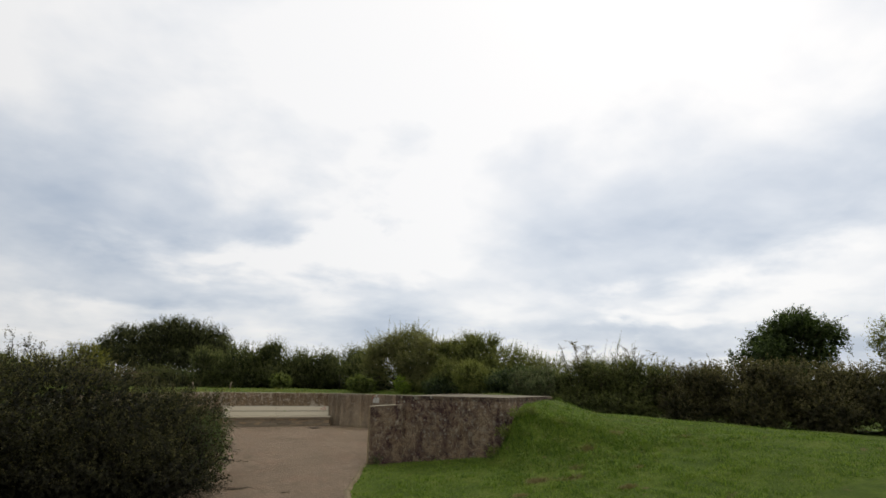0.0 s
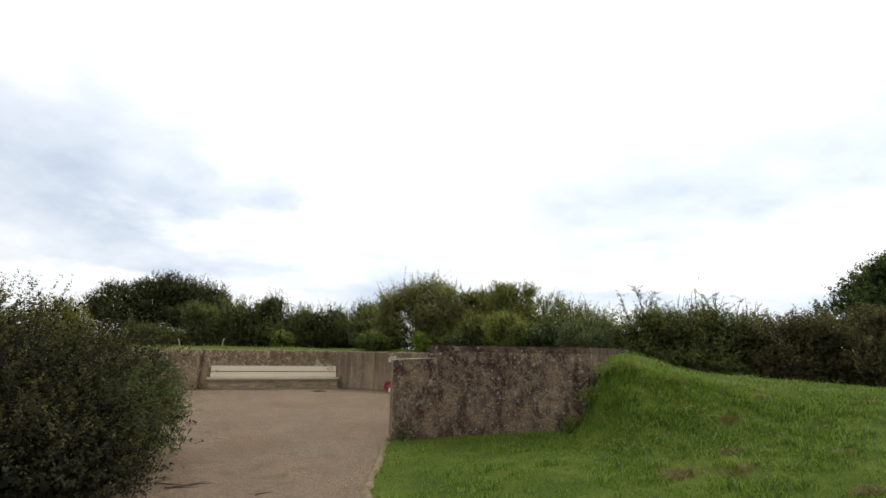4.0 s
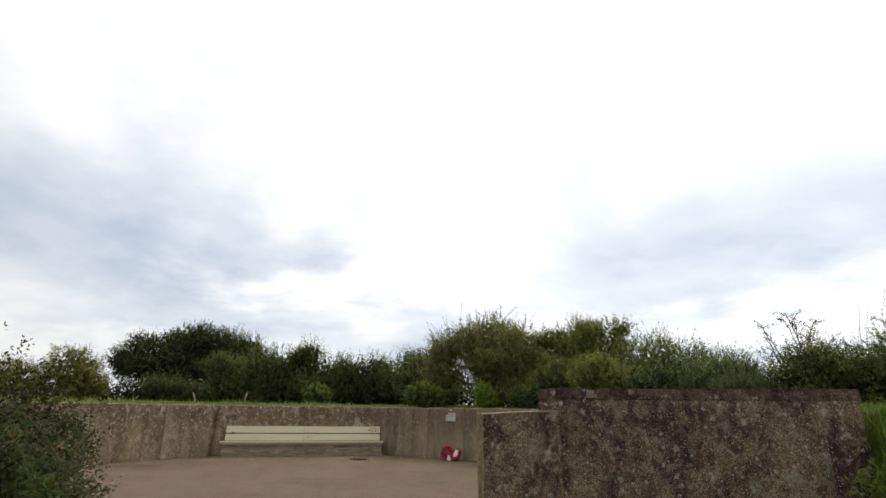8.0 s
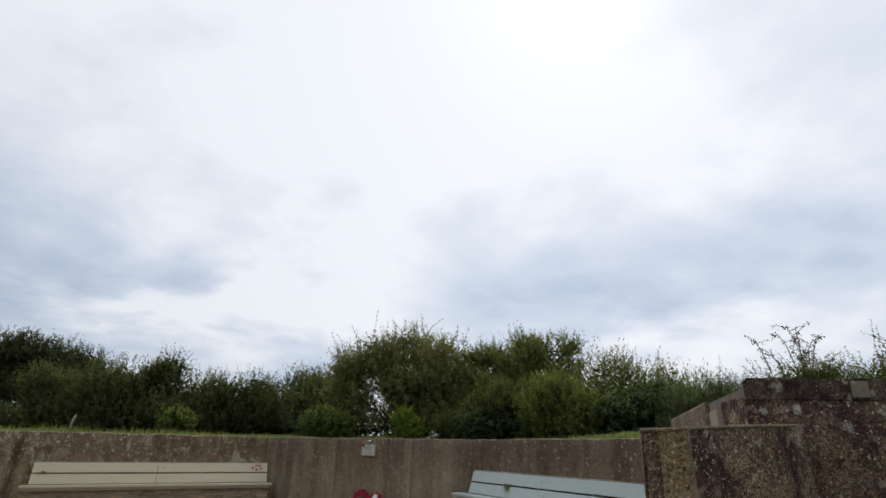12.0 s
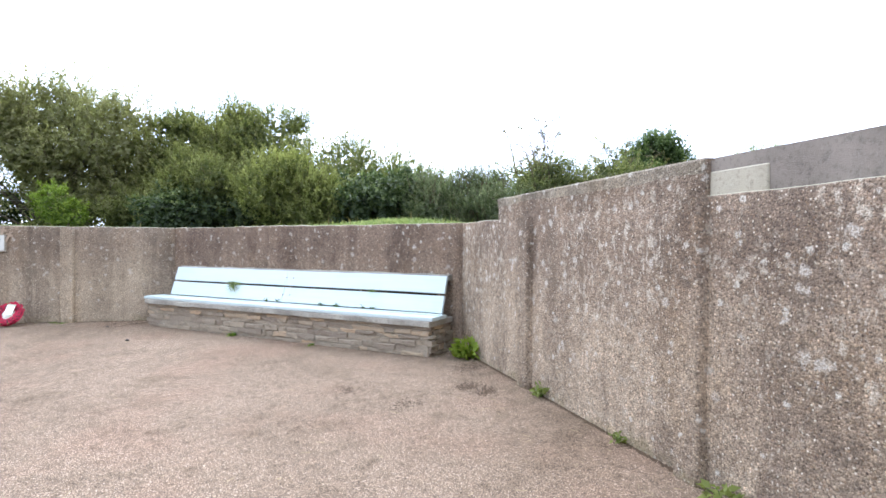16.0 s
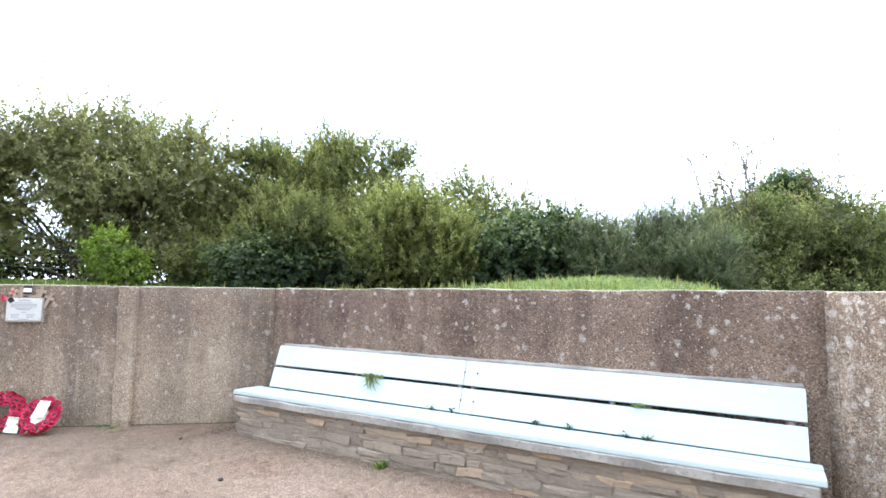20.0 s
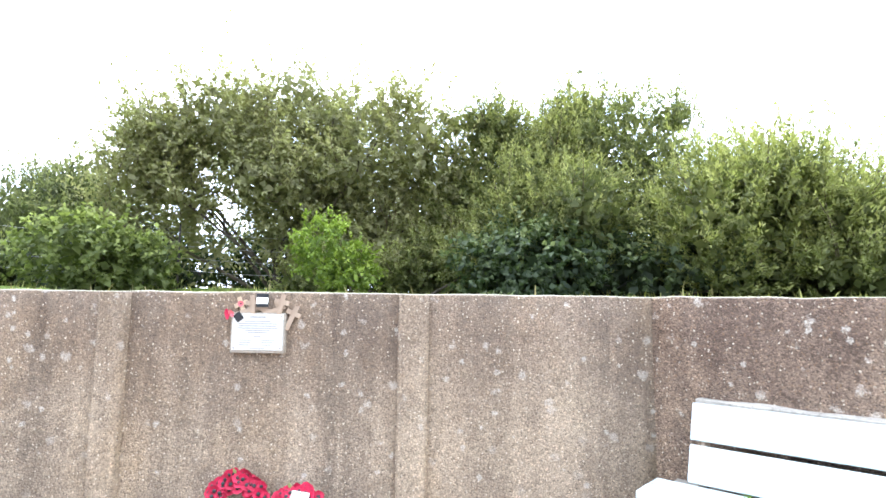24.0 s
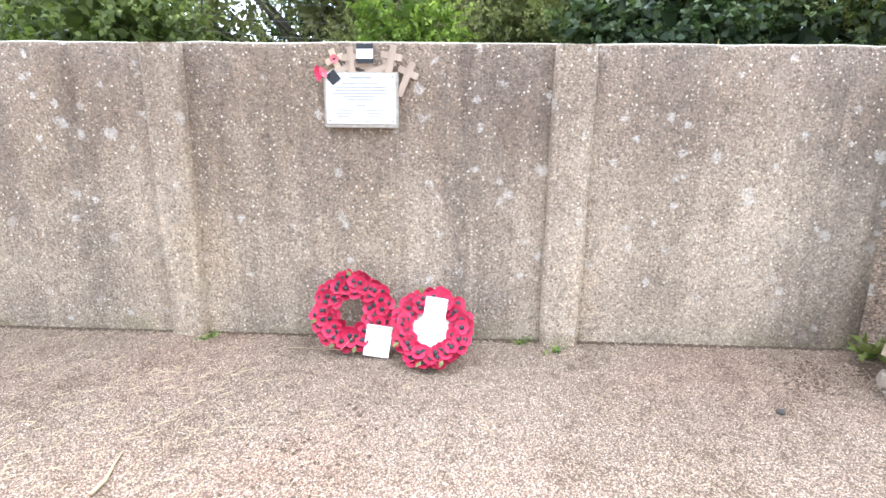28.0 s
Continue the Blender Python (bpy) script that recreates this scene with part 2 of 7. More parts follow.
    tone = g.mix(g.math("MULTIPLY", g.math("MULTIPLY", dflint, inside), 0.7), tone, tuple(v * 0.42 for v in dark))
    # lichen rosettes, more of them towards the top where the rain runs
    upper = g.ramp(xyz.outputs[2], (0.25, 0.35), (0.85, 1.0))
    lic = g.cells(6.6)
    spot = g.ramp(g.math("ADD", lic.outputs["Distance"], g.math("MULTIPLY", g.noise(22, 6, 0.78), 0.85)), (0.56, 1.0), (0.64, 0.0))
    some = g.ramp(lic.outputs["Color"], (0.50 - spots, 0.0), (0.52 - spots, 1.0))
    fleck = g.ramp(g.noise(75.0, 3, 0.7), (0.38, 0.25), (0.55, 1.0))
    tone = g.mix(g.math("MULTIPLY", g.math("MULTIPLY", g.math("MULTIPLY", spot, some), g.math("MULTIPLY", fleck, upper)), lichen), tone, (0.60, 0.56, 0.52))
    lic2 = g.cells(12.0)
    spot2 = g.ramp(g.math("ADD", lic2.outputs["Distance"], g.math("MULTIPLY", g.noise(38, 5, 0.75), 0.8)), (0.57, 1.0), (0.64, 0.0))
    some2 = g.ramp(lic2.outputs["Color"], (0.72 - spots, 0.0), (0.74 - spots, 1.0))
    tone = g.mix(g.math("MULTIPLY", g.math("MULTIPLY", g.math("MULTIPLY", spot2, some2), fleck), lichen), tone, (0.66, 0.63, 0.59))
    if blotch:
        bl = g.noise(blotch_size, 7, 0.75, g.scaled(1.0, 1.0, 0.75), 0.6)
        area = g.math("MULTIPLY", g.ramp(g.noise(1.6, 3, 0.5), (0.40, 0.15), (0.56, 1.0)), upper)
        tone = g.mix(g.math("MULTIPLY", g.math("MULTIPLY", g.ramp(bl, (0.53, 0.0), (0.59, 1.0)), g.math("MULTIPLY", area, fleck)), blotch), tone, (0.60, 0.54, 0.47))
    # moss creeping up from the foot
    foot = g.math("ADD", xyz.outputs[2], g.math("MULTIPLY", g.noise(3.0, 6, 0.75), 0.9))
    tone = g.mix(g.ramp(foot, (0.36, 0.5), (0.50, 0.0)), tone, (0.165, 0.150, 0.070))
    g.paint(tone, bs)
    rough = g.math("ADD", g.math("MULTIPLY", peb.outputs["Distance"], -1.0), g.math("MULTIPLY", g.noise(220, 3, 0.7), 0.8))
    rough = g.math("ADD", rough, g.math("MULTIPLY", inside, 0.6))
    g.bump(bs, rough, 0.9, 0.008)
    return mat


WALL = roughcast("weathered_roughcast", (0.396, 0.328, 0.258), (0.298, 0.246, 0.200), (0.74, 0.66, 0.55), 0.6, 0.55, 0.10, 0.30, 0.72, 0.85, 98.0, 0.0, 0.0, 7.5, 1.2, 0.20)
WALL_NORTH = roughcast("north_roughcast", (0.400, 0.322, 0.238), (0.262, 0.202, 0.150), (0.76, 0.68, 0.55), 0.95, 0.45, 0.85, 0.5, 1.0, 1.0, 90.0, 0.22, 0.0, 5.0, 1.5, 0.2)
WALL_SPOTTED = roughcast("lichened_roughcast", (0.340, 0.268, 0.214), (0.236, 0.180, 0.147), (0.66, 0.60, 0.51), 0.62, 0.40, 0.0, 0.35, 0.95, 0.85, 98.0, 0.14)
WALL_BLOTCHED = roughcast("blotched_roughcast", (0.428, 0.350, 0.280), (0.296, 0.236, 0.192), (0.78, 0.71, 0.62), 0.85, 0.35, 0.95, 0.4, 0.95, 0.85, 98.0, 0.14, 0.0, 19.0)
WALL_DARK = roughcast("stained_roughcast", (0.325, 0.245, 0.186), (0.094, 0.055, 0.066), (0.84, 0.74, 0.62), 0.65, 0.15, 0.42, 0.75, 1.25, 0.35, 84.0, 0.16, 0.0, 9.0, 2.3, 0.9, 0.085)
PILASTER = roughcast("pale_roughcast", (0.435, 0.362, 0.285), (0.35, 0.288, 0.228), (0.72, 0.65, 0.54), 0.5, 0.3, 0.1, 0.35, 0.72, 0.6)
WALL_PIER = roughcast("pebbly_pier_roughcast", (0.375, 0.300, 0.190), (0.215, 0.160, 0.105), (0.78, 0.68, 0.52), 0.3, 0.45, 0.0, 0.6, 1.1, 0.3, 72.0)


def plain_concrete(name, a, b):
    mat, nt, bs = material(name, 0.9, 0.2)
    g = Nodes(nt)
    tone = g.mix(g.ramp(g.noise(2.2, 6, 0.65), (0.36, 0.0), (0.64, 1.0)), a, b)
    tone = g.mix(g.ramp(g.noise(38, 4, 0.7), (0.52, 0.0), (0.70, 0.55)), tone, tuple(v * 0.5 for v in a))
    lic = g.cells(15.0)
    spot = g.ramp(g.math("ADD", lic.outputs["Distance"], g.math("MULTIPLY", g.noise(45, 2), 0.4)), (0.30, 0.6), (0.42, 0.0))
    tone = g.mix(g.math("MULTIPLY", spot, g.ramp(lic.outputs["Color"], (0.6, 0.0), (0.68, 1.0))), tone, (0.55, 0.54, 0.48))
    g.paint(tone, bs)
    g.bump(bs, g.noise(120, 4, 0.7), 0.5, 0.006)
    return mat


SLAB = plain_concrete("slab_concrete", (0.175, 0.152, 0.124), (0.285, 0.252, 0.208))
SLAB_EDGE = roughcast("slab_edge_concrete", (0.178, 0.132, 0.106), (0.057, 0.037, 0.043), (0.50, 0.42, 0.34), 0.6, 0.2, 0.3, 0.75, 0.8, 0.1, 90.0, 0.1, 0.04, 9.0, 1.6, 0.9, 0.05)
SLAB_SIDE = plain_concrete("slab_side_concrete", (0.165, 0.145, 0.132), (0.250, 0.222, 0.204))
COPING_ROUGH = roughcast("rough_coping", (0.330, 0.292, 0.240), (0.225, 0.196, 0.164), (0.62, 0.57, 0.49), 0.8, 0.3, 0.6, 0.5, 0.6, 0.2)
COPING = plain_concrete("wall_top_concrete", (0.30, 0.285, 0.225), (0.44, 0.42, 0.35))
PATCH = plain_concrete("render_patch", (0.315, 0.290, 0.242), (0.410, 0.382, 0.325))
MORTAR_GREY = plain_concrete("grey_mortar", (0.235, 0.222, 0.205), (0.42, 0.40, 0.37))
MORTAR = plain_concrete("mortar", (0.235, 0.198, 0.158), (0.33, 0.285, 0.235))


def gravel(name):
    """Rolled pea shingle bound in buff resin, greyish pink, with worn, dirty and mossy patches."""
    mat, nt, bs = material(name, 0.9, 0.2)
    g = Nodes(nt)
    loose = g.jitter(90.0, 0.009)
    peb = g.cells(150.0, vec=loose)
    tone = g.ramp(peb.outputs["Color"], (0.06, (0.11, 0.080, 0.062)), (0.22, (0.225, 0.162, 0.114)), (0.50, (0.325, 0.248, 0.178)), (0.78, (0.43, 0.335, 0.248)), (0.95, (0.66, 0.56, 0.47)))
    tone = g.mix(1.0, g.mix(0.08, tone, (0.295, 0.228, 0.178)), (1.235, 1.22, 1.265), "MULTIPLY")
    tone = g.mix(g.ramp(peb.outputs["Distance"], (0.38, 0.0), (0.60, 0.85)), tone, (0.115, 0.086, 0.064))
    chip = g.cells(210.0, vec=loose)
    tone = g.mix(g.ramp(chip.outputs["Color"], (0.17, 0.8), (0.21, 0.0)), tone, (0.075, 0.058, 0.048))
    worn = g.noise(0.55, 5, 0.6, dist=0.3)
    tone = g.mix(g.ramp(worn, (0.42, 0.0), (0.66, 0.5)), tone, g.mix(1.0, tone, (0.64, 0.62, 0.58), "MULTIPLY"))
    tone = g.mix(g.ramp(g.noise(0.9, 3, 0.5), (0.50, 0.0), (0.66, 0.35)), tone, g.mix(1.0, tone, (1.12, 0.95, 0.93), "MULTIPLY"))
    tone = g.mix(g.ramp(g.noise(2.6, 7, 0.7, dist=0.4), (0.52, 0.0), (0.66, 0.65)), tone, g.mix(1.0, tone, (0.58, 0.56, 0.50), "MULTIPLY"))
    tone = g.mix(g.ramp(g.noise(3.4, 6, 0.7, dist=0.4), (0.56, 0.0), (0.70, 0.5)), tone, g.mix(1.0, tone, (1.28, 1.25, 1.22), "MULTIPLY"))
    tone = g.mix(g.ramp(g.noise(12.0, 6, 0.78), (0.52, 0.0), (0.62, 0.7)), tone, g.mix(1.0, tone, (0.55, 0.53, 0.48), "MULTIPLY"))
    g.paint(tone, bs)
    g.bump(bs, g.math("ADD", g.math("MULTIPLY", peb.outputs["Distance"], -1.0), g.math("MULTIPLY", worn, 0.5)), 0.9, 0.008)
    return mat


GRAVEL = gravel("bound_gravel")


def turf(name):
    mat, nt, bs = material(name, 0.95, 0.15)
    g = Nodes(nt)
    tone = g.ramp(g.noise(1.3, 6, 0.6), (0.35, (0.060, 0.098, 0.011)), (0.52, (0.094, 0.142, 0.017)), (0.72, (0.145, 0.184, 0.032)))
    tone = g.mix(g.ramp(g.noise(26, 4, 0.7), (0.5, 0.0), (0.75, 0.7)), tone, (0.030, 0.045, 0.012))
    tone = g.mix(g.ramp(g.noise(7.0, 5, 0.7, dist=0.5), (0.50, 0.0), (0.62, 0.7)), tone, (0.050, 0.085, 0.010))
    tone = g.mix(g.ramp(g.noise(2.2, 4, 0.6, dist=0.8), (0.64, 0.0), (0.70, 0.8)), tone, (0.15, 0.105, 0.06))
    g.paint(tone, bs)
    g.bump(bs, g.noise(60, 4, 0.7), 0.8, 0.03)
    return mat


TURF = turf("turf")


def bare_earth(name):
    mat, nt, bs = material(name, 0.95, 0.15)
    g = Nodes(nt)
    tone = g.ramp(g.noise(7.0, 6, 0.65), (0.32, (0.15, 0.120, 0.075)), (0.52, (0.24, 0.192, 0.130)), (0.70, (0.32, 0.26, 0.185)))
    tone = g.mix(g.ramp(g.noise(40.0, 4, 0.7), (0.52, 0.0), (0.66, 0.7)), tone, (0.10, 0.085, 0.05))
    g.paint(tone, bs)
    g.bump(bs, g.noise(90, 4, 0.7), 0.7, 0.012)
    return mat


EARTH = bare_earth("trodden_earth")


def leafy(name, c0, c1, c2, rough=0.65, through_light=0.4, clump=3.2, shoots=True):
    """Leaves: inner ones darkened to put in the crown's shade, paler towards the shoot tips, varied by leaf and by
    bough.
    """
    mat, nt, bs = material(name, rough, 0.3)
    g = Nodes(nt)
    isl = nt.nodes.new("ShaderNodeNewGeometry").outputs["Random Per Island"]
    big = g.ramp(g.noise(0.8, 3, 0.5), (0.38, 0.0), (0.62, 1.0))
    small = g.noise(clump, 3, 0.6)
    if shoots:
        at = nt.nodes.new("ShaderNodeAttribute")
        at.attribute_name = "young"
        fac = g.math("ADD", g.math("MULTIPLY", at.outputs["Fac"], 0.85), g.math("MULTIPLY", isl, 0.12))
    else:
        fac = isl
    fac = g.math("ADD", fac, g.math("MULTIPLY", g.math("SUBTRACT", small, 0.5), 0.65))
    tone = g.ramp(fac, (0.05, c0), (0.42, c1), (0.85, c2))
    tone = g.mix(g.math("MULTIPLY", big, 0.35), tone, g.mix(1.0, tone, (1.22, 1.16, 1.05), "MULTIPLY"))
    g.paint(tone, bs)
    tr = nt.nodes.new("ShaderNodeBsdfTranslucent")
    g.k(g.mix(1.0, tone, (1.2, 1.3, 0.75), "MULTIPLY"), tr.inputs[0])
    mx = nt.nodes.new("ShaderNodeMixShader")
    mx.inputs[0].default_value = through_light
    g.k(bs.outputs[0], mx.inputs[1])
    g.k(tr.outputs[0], mx.inputs[2])
    g.k(mx.outputs[0], nt.nodes["Material Output"].inputs[0])
    return mat


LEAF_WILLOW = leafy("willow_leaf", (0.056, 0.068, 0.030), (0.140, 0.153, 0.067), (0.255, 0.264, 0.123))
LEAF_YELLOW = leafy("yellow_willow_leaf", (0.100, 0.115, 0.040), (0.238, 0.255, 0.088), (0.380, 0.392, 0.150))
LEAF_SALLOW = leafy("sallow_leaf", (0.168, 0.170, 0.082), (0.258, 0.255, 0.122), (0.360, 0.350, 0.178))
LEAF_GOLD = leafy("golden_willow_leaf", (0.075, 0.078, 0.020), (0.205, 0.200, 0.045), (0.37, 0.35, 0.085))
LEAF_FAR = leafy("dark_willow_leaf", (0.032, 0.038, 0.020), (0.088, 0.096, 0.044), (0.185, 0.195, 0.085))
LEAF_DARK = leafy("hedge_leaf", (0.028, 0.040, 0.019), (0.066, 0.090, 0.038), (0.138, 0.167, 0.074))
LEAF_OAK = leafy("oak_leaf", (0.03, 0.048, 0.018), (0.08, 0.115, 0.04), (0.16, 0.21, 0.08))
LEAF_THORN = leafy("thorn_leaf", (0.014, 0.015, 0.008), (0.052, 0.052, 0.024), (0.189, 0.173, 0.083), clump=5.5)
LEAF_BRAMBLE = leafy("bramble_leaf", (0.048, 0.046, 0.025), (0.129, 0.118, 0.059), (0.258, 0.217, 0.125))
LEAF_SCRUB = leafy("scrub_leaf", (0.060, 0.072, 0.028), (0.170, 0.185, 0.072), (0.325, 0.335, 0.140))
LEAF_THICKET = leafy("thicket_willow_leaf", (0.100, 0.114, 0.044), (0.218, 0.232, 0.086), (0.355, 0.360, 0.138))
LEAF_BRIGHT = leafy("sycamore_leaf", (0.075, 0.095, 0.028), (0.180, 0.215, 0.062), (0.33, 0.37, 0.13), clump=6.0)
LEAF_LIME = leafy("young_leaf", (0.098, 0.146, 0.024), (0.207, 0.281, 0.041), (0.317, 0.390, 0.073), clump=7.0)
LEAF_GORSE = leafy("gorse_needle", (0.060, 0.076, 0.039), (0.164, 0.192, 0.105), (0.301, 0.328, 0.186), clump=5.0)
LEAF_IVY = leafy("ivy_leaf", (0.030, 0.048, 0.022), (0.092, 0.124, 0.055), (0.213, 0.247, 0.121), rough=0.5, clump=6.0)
GRASS = leafy("grass_blade", (0.048, 0.094, 0.013), (0.111, 0.192, 0.028), (0.235, 0.317, 0.065), 0.6, 0.35, 5.0, False)
GRASS_RANK = leafy("rank_grass_blade", (0.048, 0.092, 0.014), (0.112, 0.182, 0.025), (0.225, 0.300, 0.052), 0.6, 0.35, 5.0, False)
GRASS_BANK = leafy("bank_grass_blade", (0.098, 0.118, 0.030), (0.195, 0.215, 0.056), (0.33, 0.335, 0.115), 0.6, 0.35, 5.0, False)
GRASS_PALE = leafy("pale_grass_blade", (0.12, 0.16, 0.055), (0.20, 0.25, 0.10), (0.31, 0.34, 0.17), 0.6, 0.5, 5.0, False)
GRASS_DRY = leafy("dry_grass", (0.14, 0.12, 0.05), (0.22, 0.19, 0.08), (0.30, 0.26, 0.12), 0.7, 0.2, 3.2, False)


def grained(name, a, b, scale=(2, 40, 40), rough=0.7, bump=0.3):
    mat, nt, bs = material(name, rough, 0.3)
    g = Nodes(nt)
    crd = g.n("ShaderNodeTexCoord").outputs["Object"]
    n = g.noise(1.0, 5, 0.6, g.scaled(*scale, crd))
    g.paint(g.mix(g.ramp(n, (0.32, 0.0), (0.68, 1.0)), a, b), bs)
    g.bump(bs, n, bump, 0.004)
    return mat


BARK = grained("bark", (0.055, 0.045, 0.035), (0.13, 0.11, 0.085), (14, 14, 3), 0.9, 0.7)
TWIG = grained("twig", (0.07, 0.05, 0.035), (0.15, 0.12, 0.08), (20, 20, 4), 0.9, 0.3)


def painted(name, col, wear):
    """Old gloss paint over boards: faint grain, grime in the grain, chips to bare wood."""
    mat, nt, bs = material(name, 0.42, 0.4)
    g = Nodes(nt)
    crd = g.n("ShaderNodeTexCoord").outputs["Object"]
    grain = g.noise(1.0, 5, 0.6, g.scaled(1.6, 55, 55, crd))
    tone = g.mix(g.ramp(grain, (0.42, 0.0), (0.75, 0.28)), col, tuple(v * 0.78 for v in col))
    stain = g.noise(1.0, 5, 0.65, g.scaled(2.2, 7, 7, crd))
    tone = g.mix(g.ramp(stain, (0.55, 0.0), (0.78, 0.35)), tone, wear)
    chip = g.noise(1.0, 6, 0.75, g.scaled(14, 40, 40, crd))
    tone = g.mix(g.ramp(chip, (0.70, 0.0), (0.73, 0.9)), tone, (0.22, 0.19, 0.15))
    g.paint(tone, bs)
    g.bump(bs, grain, 0.15, 0.003)
    return mat


PAINT_BLUE = painted("pale_blue_paint", (0.53, 0.62, 0.67), (0.42, 0.46, 0.44))
PAINT_CREAM = painted("cream_paint", (0.63, 0.572, 0.475), (0.46, 0.40, 0.29))


def stone(name):
    mat, nt, bs = material(name, 0.9, 0.2)
    g = Nodes(nt)
    rnd = g.n("ShaderNodeObjectInfo").outputs["Random"]
    tone = g.ramp(rnd, (0.0, (0.251, 0.207, 0.173)), (0.4, (0.315, 0.266, 0.216)), (0.70, (0.362, 0.309, 0.251)), (0.86, (0.405, 0.324, 0.240)), (1.0, (0.508, 0.373, 0.259)))
    lay = g.noise(1.0, 5, 0.65, g.scaled(9, 9, 60))
    tone = g.mix(g.ramp(lay, (0.42, 0.0), (0.70, 0.45)), tone, (0.20, 0.175, 0.145))
    tone = g.mix(g.ramp(g.noise(17, 6, 0.72), (0.54, 0.0), (0.70, 0.55)), tone, (0.42, 0.39, 0.33))
    tone = g.mix(g.ramp(g.noise(5.0, 6, 0.75), (0.54, 0.0), (0.66, 0.45)), tone, (0.17, 0.155, 0.105))
    g.paint(tone, bs)
    g.bump(bs, g.math("ADD", lay, g.math("MULTIPLY", g.noise(38, 5, 0.7), 0.8)), 0.9, 0.012)
    return mat


STONE = stone("split_slate_stone")


def simple(name, col, rough=0.6, metal=0.0, var=0.15, scale=30.0):
    mat, nt, bs = material(name, rough, 0.4)
    bs.inputs["Metallic"].default_value = metal
    g = Nodes(nt)
    crd = g.n("ShaderNodeTexCoord").outputs["Object"]
    n = g.noise(scale, 4, 0.6, crd)
    g.paint(g.mix(g.ramp(n, (0.3, 0.0), (0.7, 1.0)), tuple(v * (1 - var) for v in col), tuple(min(1, v * (1 + var)) for v in col)), bs)
    g.bump(bs, n, 0.1, 0.002)
    return mat


IRON = simple("cast_iron", (0.040, 0.033, 0.028), 0.75, 0.2, 0.3)
RUST = simple("rusted_bolt", (0.22, 0.15, 0.10), 0.7, 0.5, 0.3, 200)
POPPY = simple("poppy_red", (0.50, 0.014, 0.062), 0.6, 0.0, 0.25, 60)
POPPY_FADED = simple("faded_poppy_pink", (0.62, 0.14, 0.17), 0.7, 0.0, 0.15, 60)
# darker copy of the red: shade among the petals put into the colour
POPPY_DEEP = simple("poppy_shadow_red", (0.38, 0.010, 0.044), 0.65, 0.0, 0.25, 60)
BLACK = simple("poppy_centre", (0.018, 0.02, 0.022), 0.5)
PETAL_LEAF = simple("paper_leaf", (0.27, 0.31, 0.11), 0.6)
CARD = simple("white_card", (0.80, 0.81, 0.79), 0.6, 0.0, 0.04, 40)
CARD_EDGE = simple("card_print", (0.50, 0.58, 0.42), 0.6)
INK = simple("faded_print", (0.31, 0.32, 0.33), 0.7)
PLAQUE = simple("plaque_face", (0.58, 0.59, 0.59), 0.35, 0.0, 0.05, 20)
PLAQUE_FRAME = simple("plaque_surround", (0.34, 0.31, 0.27), 0.6, 0.0, 0.2, 40)
CROSS_WOOD = grained("cross_wood", (0.40, 0.31, 0.22), (0.52, 0.41, 0.30), (50, 50, 6), 0.7, 0.15)
CROSS_OLD = grained("weathered_cross_wood", (0.28, 0.215, 0.165), (0.40, 0.315, 0.245), (50, 50, 6), 0.8, 0.2)
WIRE = simple("galvanised_wire", (0.30, 0.30, 0.30), 0.5, 0.8)
PEBBLE_DARK = simple("dark_stone", (0.05, 0.045, 0.04), 0.8, 0.0, 0.3, 60)
STRAW = simple("dry_stalk", (0.36, 0.29, 0.18), 0.8, 0.0, 0.2, 60)
CRUMB = simple("dead_moss_crumb", (0.085, 0.058, 0.036), 0.95, 0.0, 0.4, 60)


def flints(name):
    """Pebbles standing proud of the worn cement, each of its own shade."""
    mat, nt, bs = material(name, 0.6, 0.35)
    g = Nodes(nt)
    isl = g.n("ShaderNodeNewGeometry").outputs["Random Per Island"]
    tone = g.ramp(isl, (0.0, (0.075, 0.052, 0.042)), (0.35, (0.20, 0.140, 0.092)), (0.62, (0.30, 0.232, 0.160)), (0.86, (0.44, 0.37, 0.28)), (1.0, (0.66, 0.60, 0.50)))
    g.paint(tone, bs)
    return mat


FLINT = flints("exposed_flints")


# ---- helpers of this scene ----
def mesh_from(name, bm):
    me = bpy.data.meshes.new(name)
    bm.to_mesh(me)
    bm.free()
    return me


def thing(name, label, category, m=None, group="", kind=""):
    ob = new(name)
    ob.empty_display_size = 0.2
    if m is not None:
        ob.matrix_basis = m
    return tagged(ob, label, category, group, kind)


def part(name, bm, mat, parent, label="", m=None, kind=""):
    """One mesh object under a thing or a part; bm is a bmesh or ready mesh data."""
    me = mesh_from(name, bm) if isinstance(bm, bmesh.types.BMesh) else bm
    if mat is not None and not me.materials:
        me.materials.append(mat)
    ob = new(name, me)
    ob.parent = parent
    if m is not None:
        ob.matrix_basis = m
    return tagged(ob, label, "", "", kind)


def solo(name, bm, mat, label, category, m=None, group="", kind=""):
    ob = part(name, bm, mat, None, "", m)
    return tagged(ob, label, category, group, kind)


def box(x0, x1, y0, y1, z0, z1, bevel=0.0, seg=1):
    bm = bmesh.new()
    bmesh.ops.create_cube(bm, size=1.0, matrix=Matrix.LocRotScale(((x0 + x1) / 2, (y0 + y1) / 2, (z0 + z1) / 2), None, (x1 - x0, y1 - y0, z1 - z0)))
    if bevel:
        bmesh.ops.bevel(bm, geom=bm.edges[:], offset=bevel, segments=seg, affect="EDGES")
    return bm


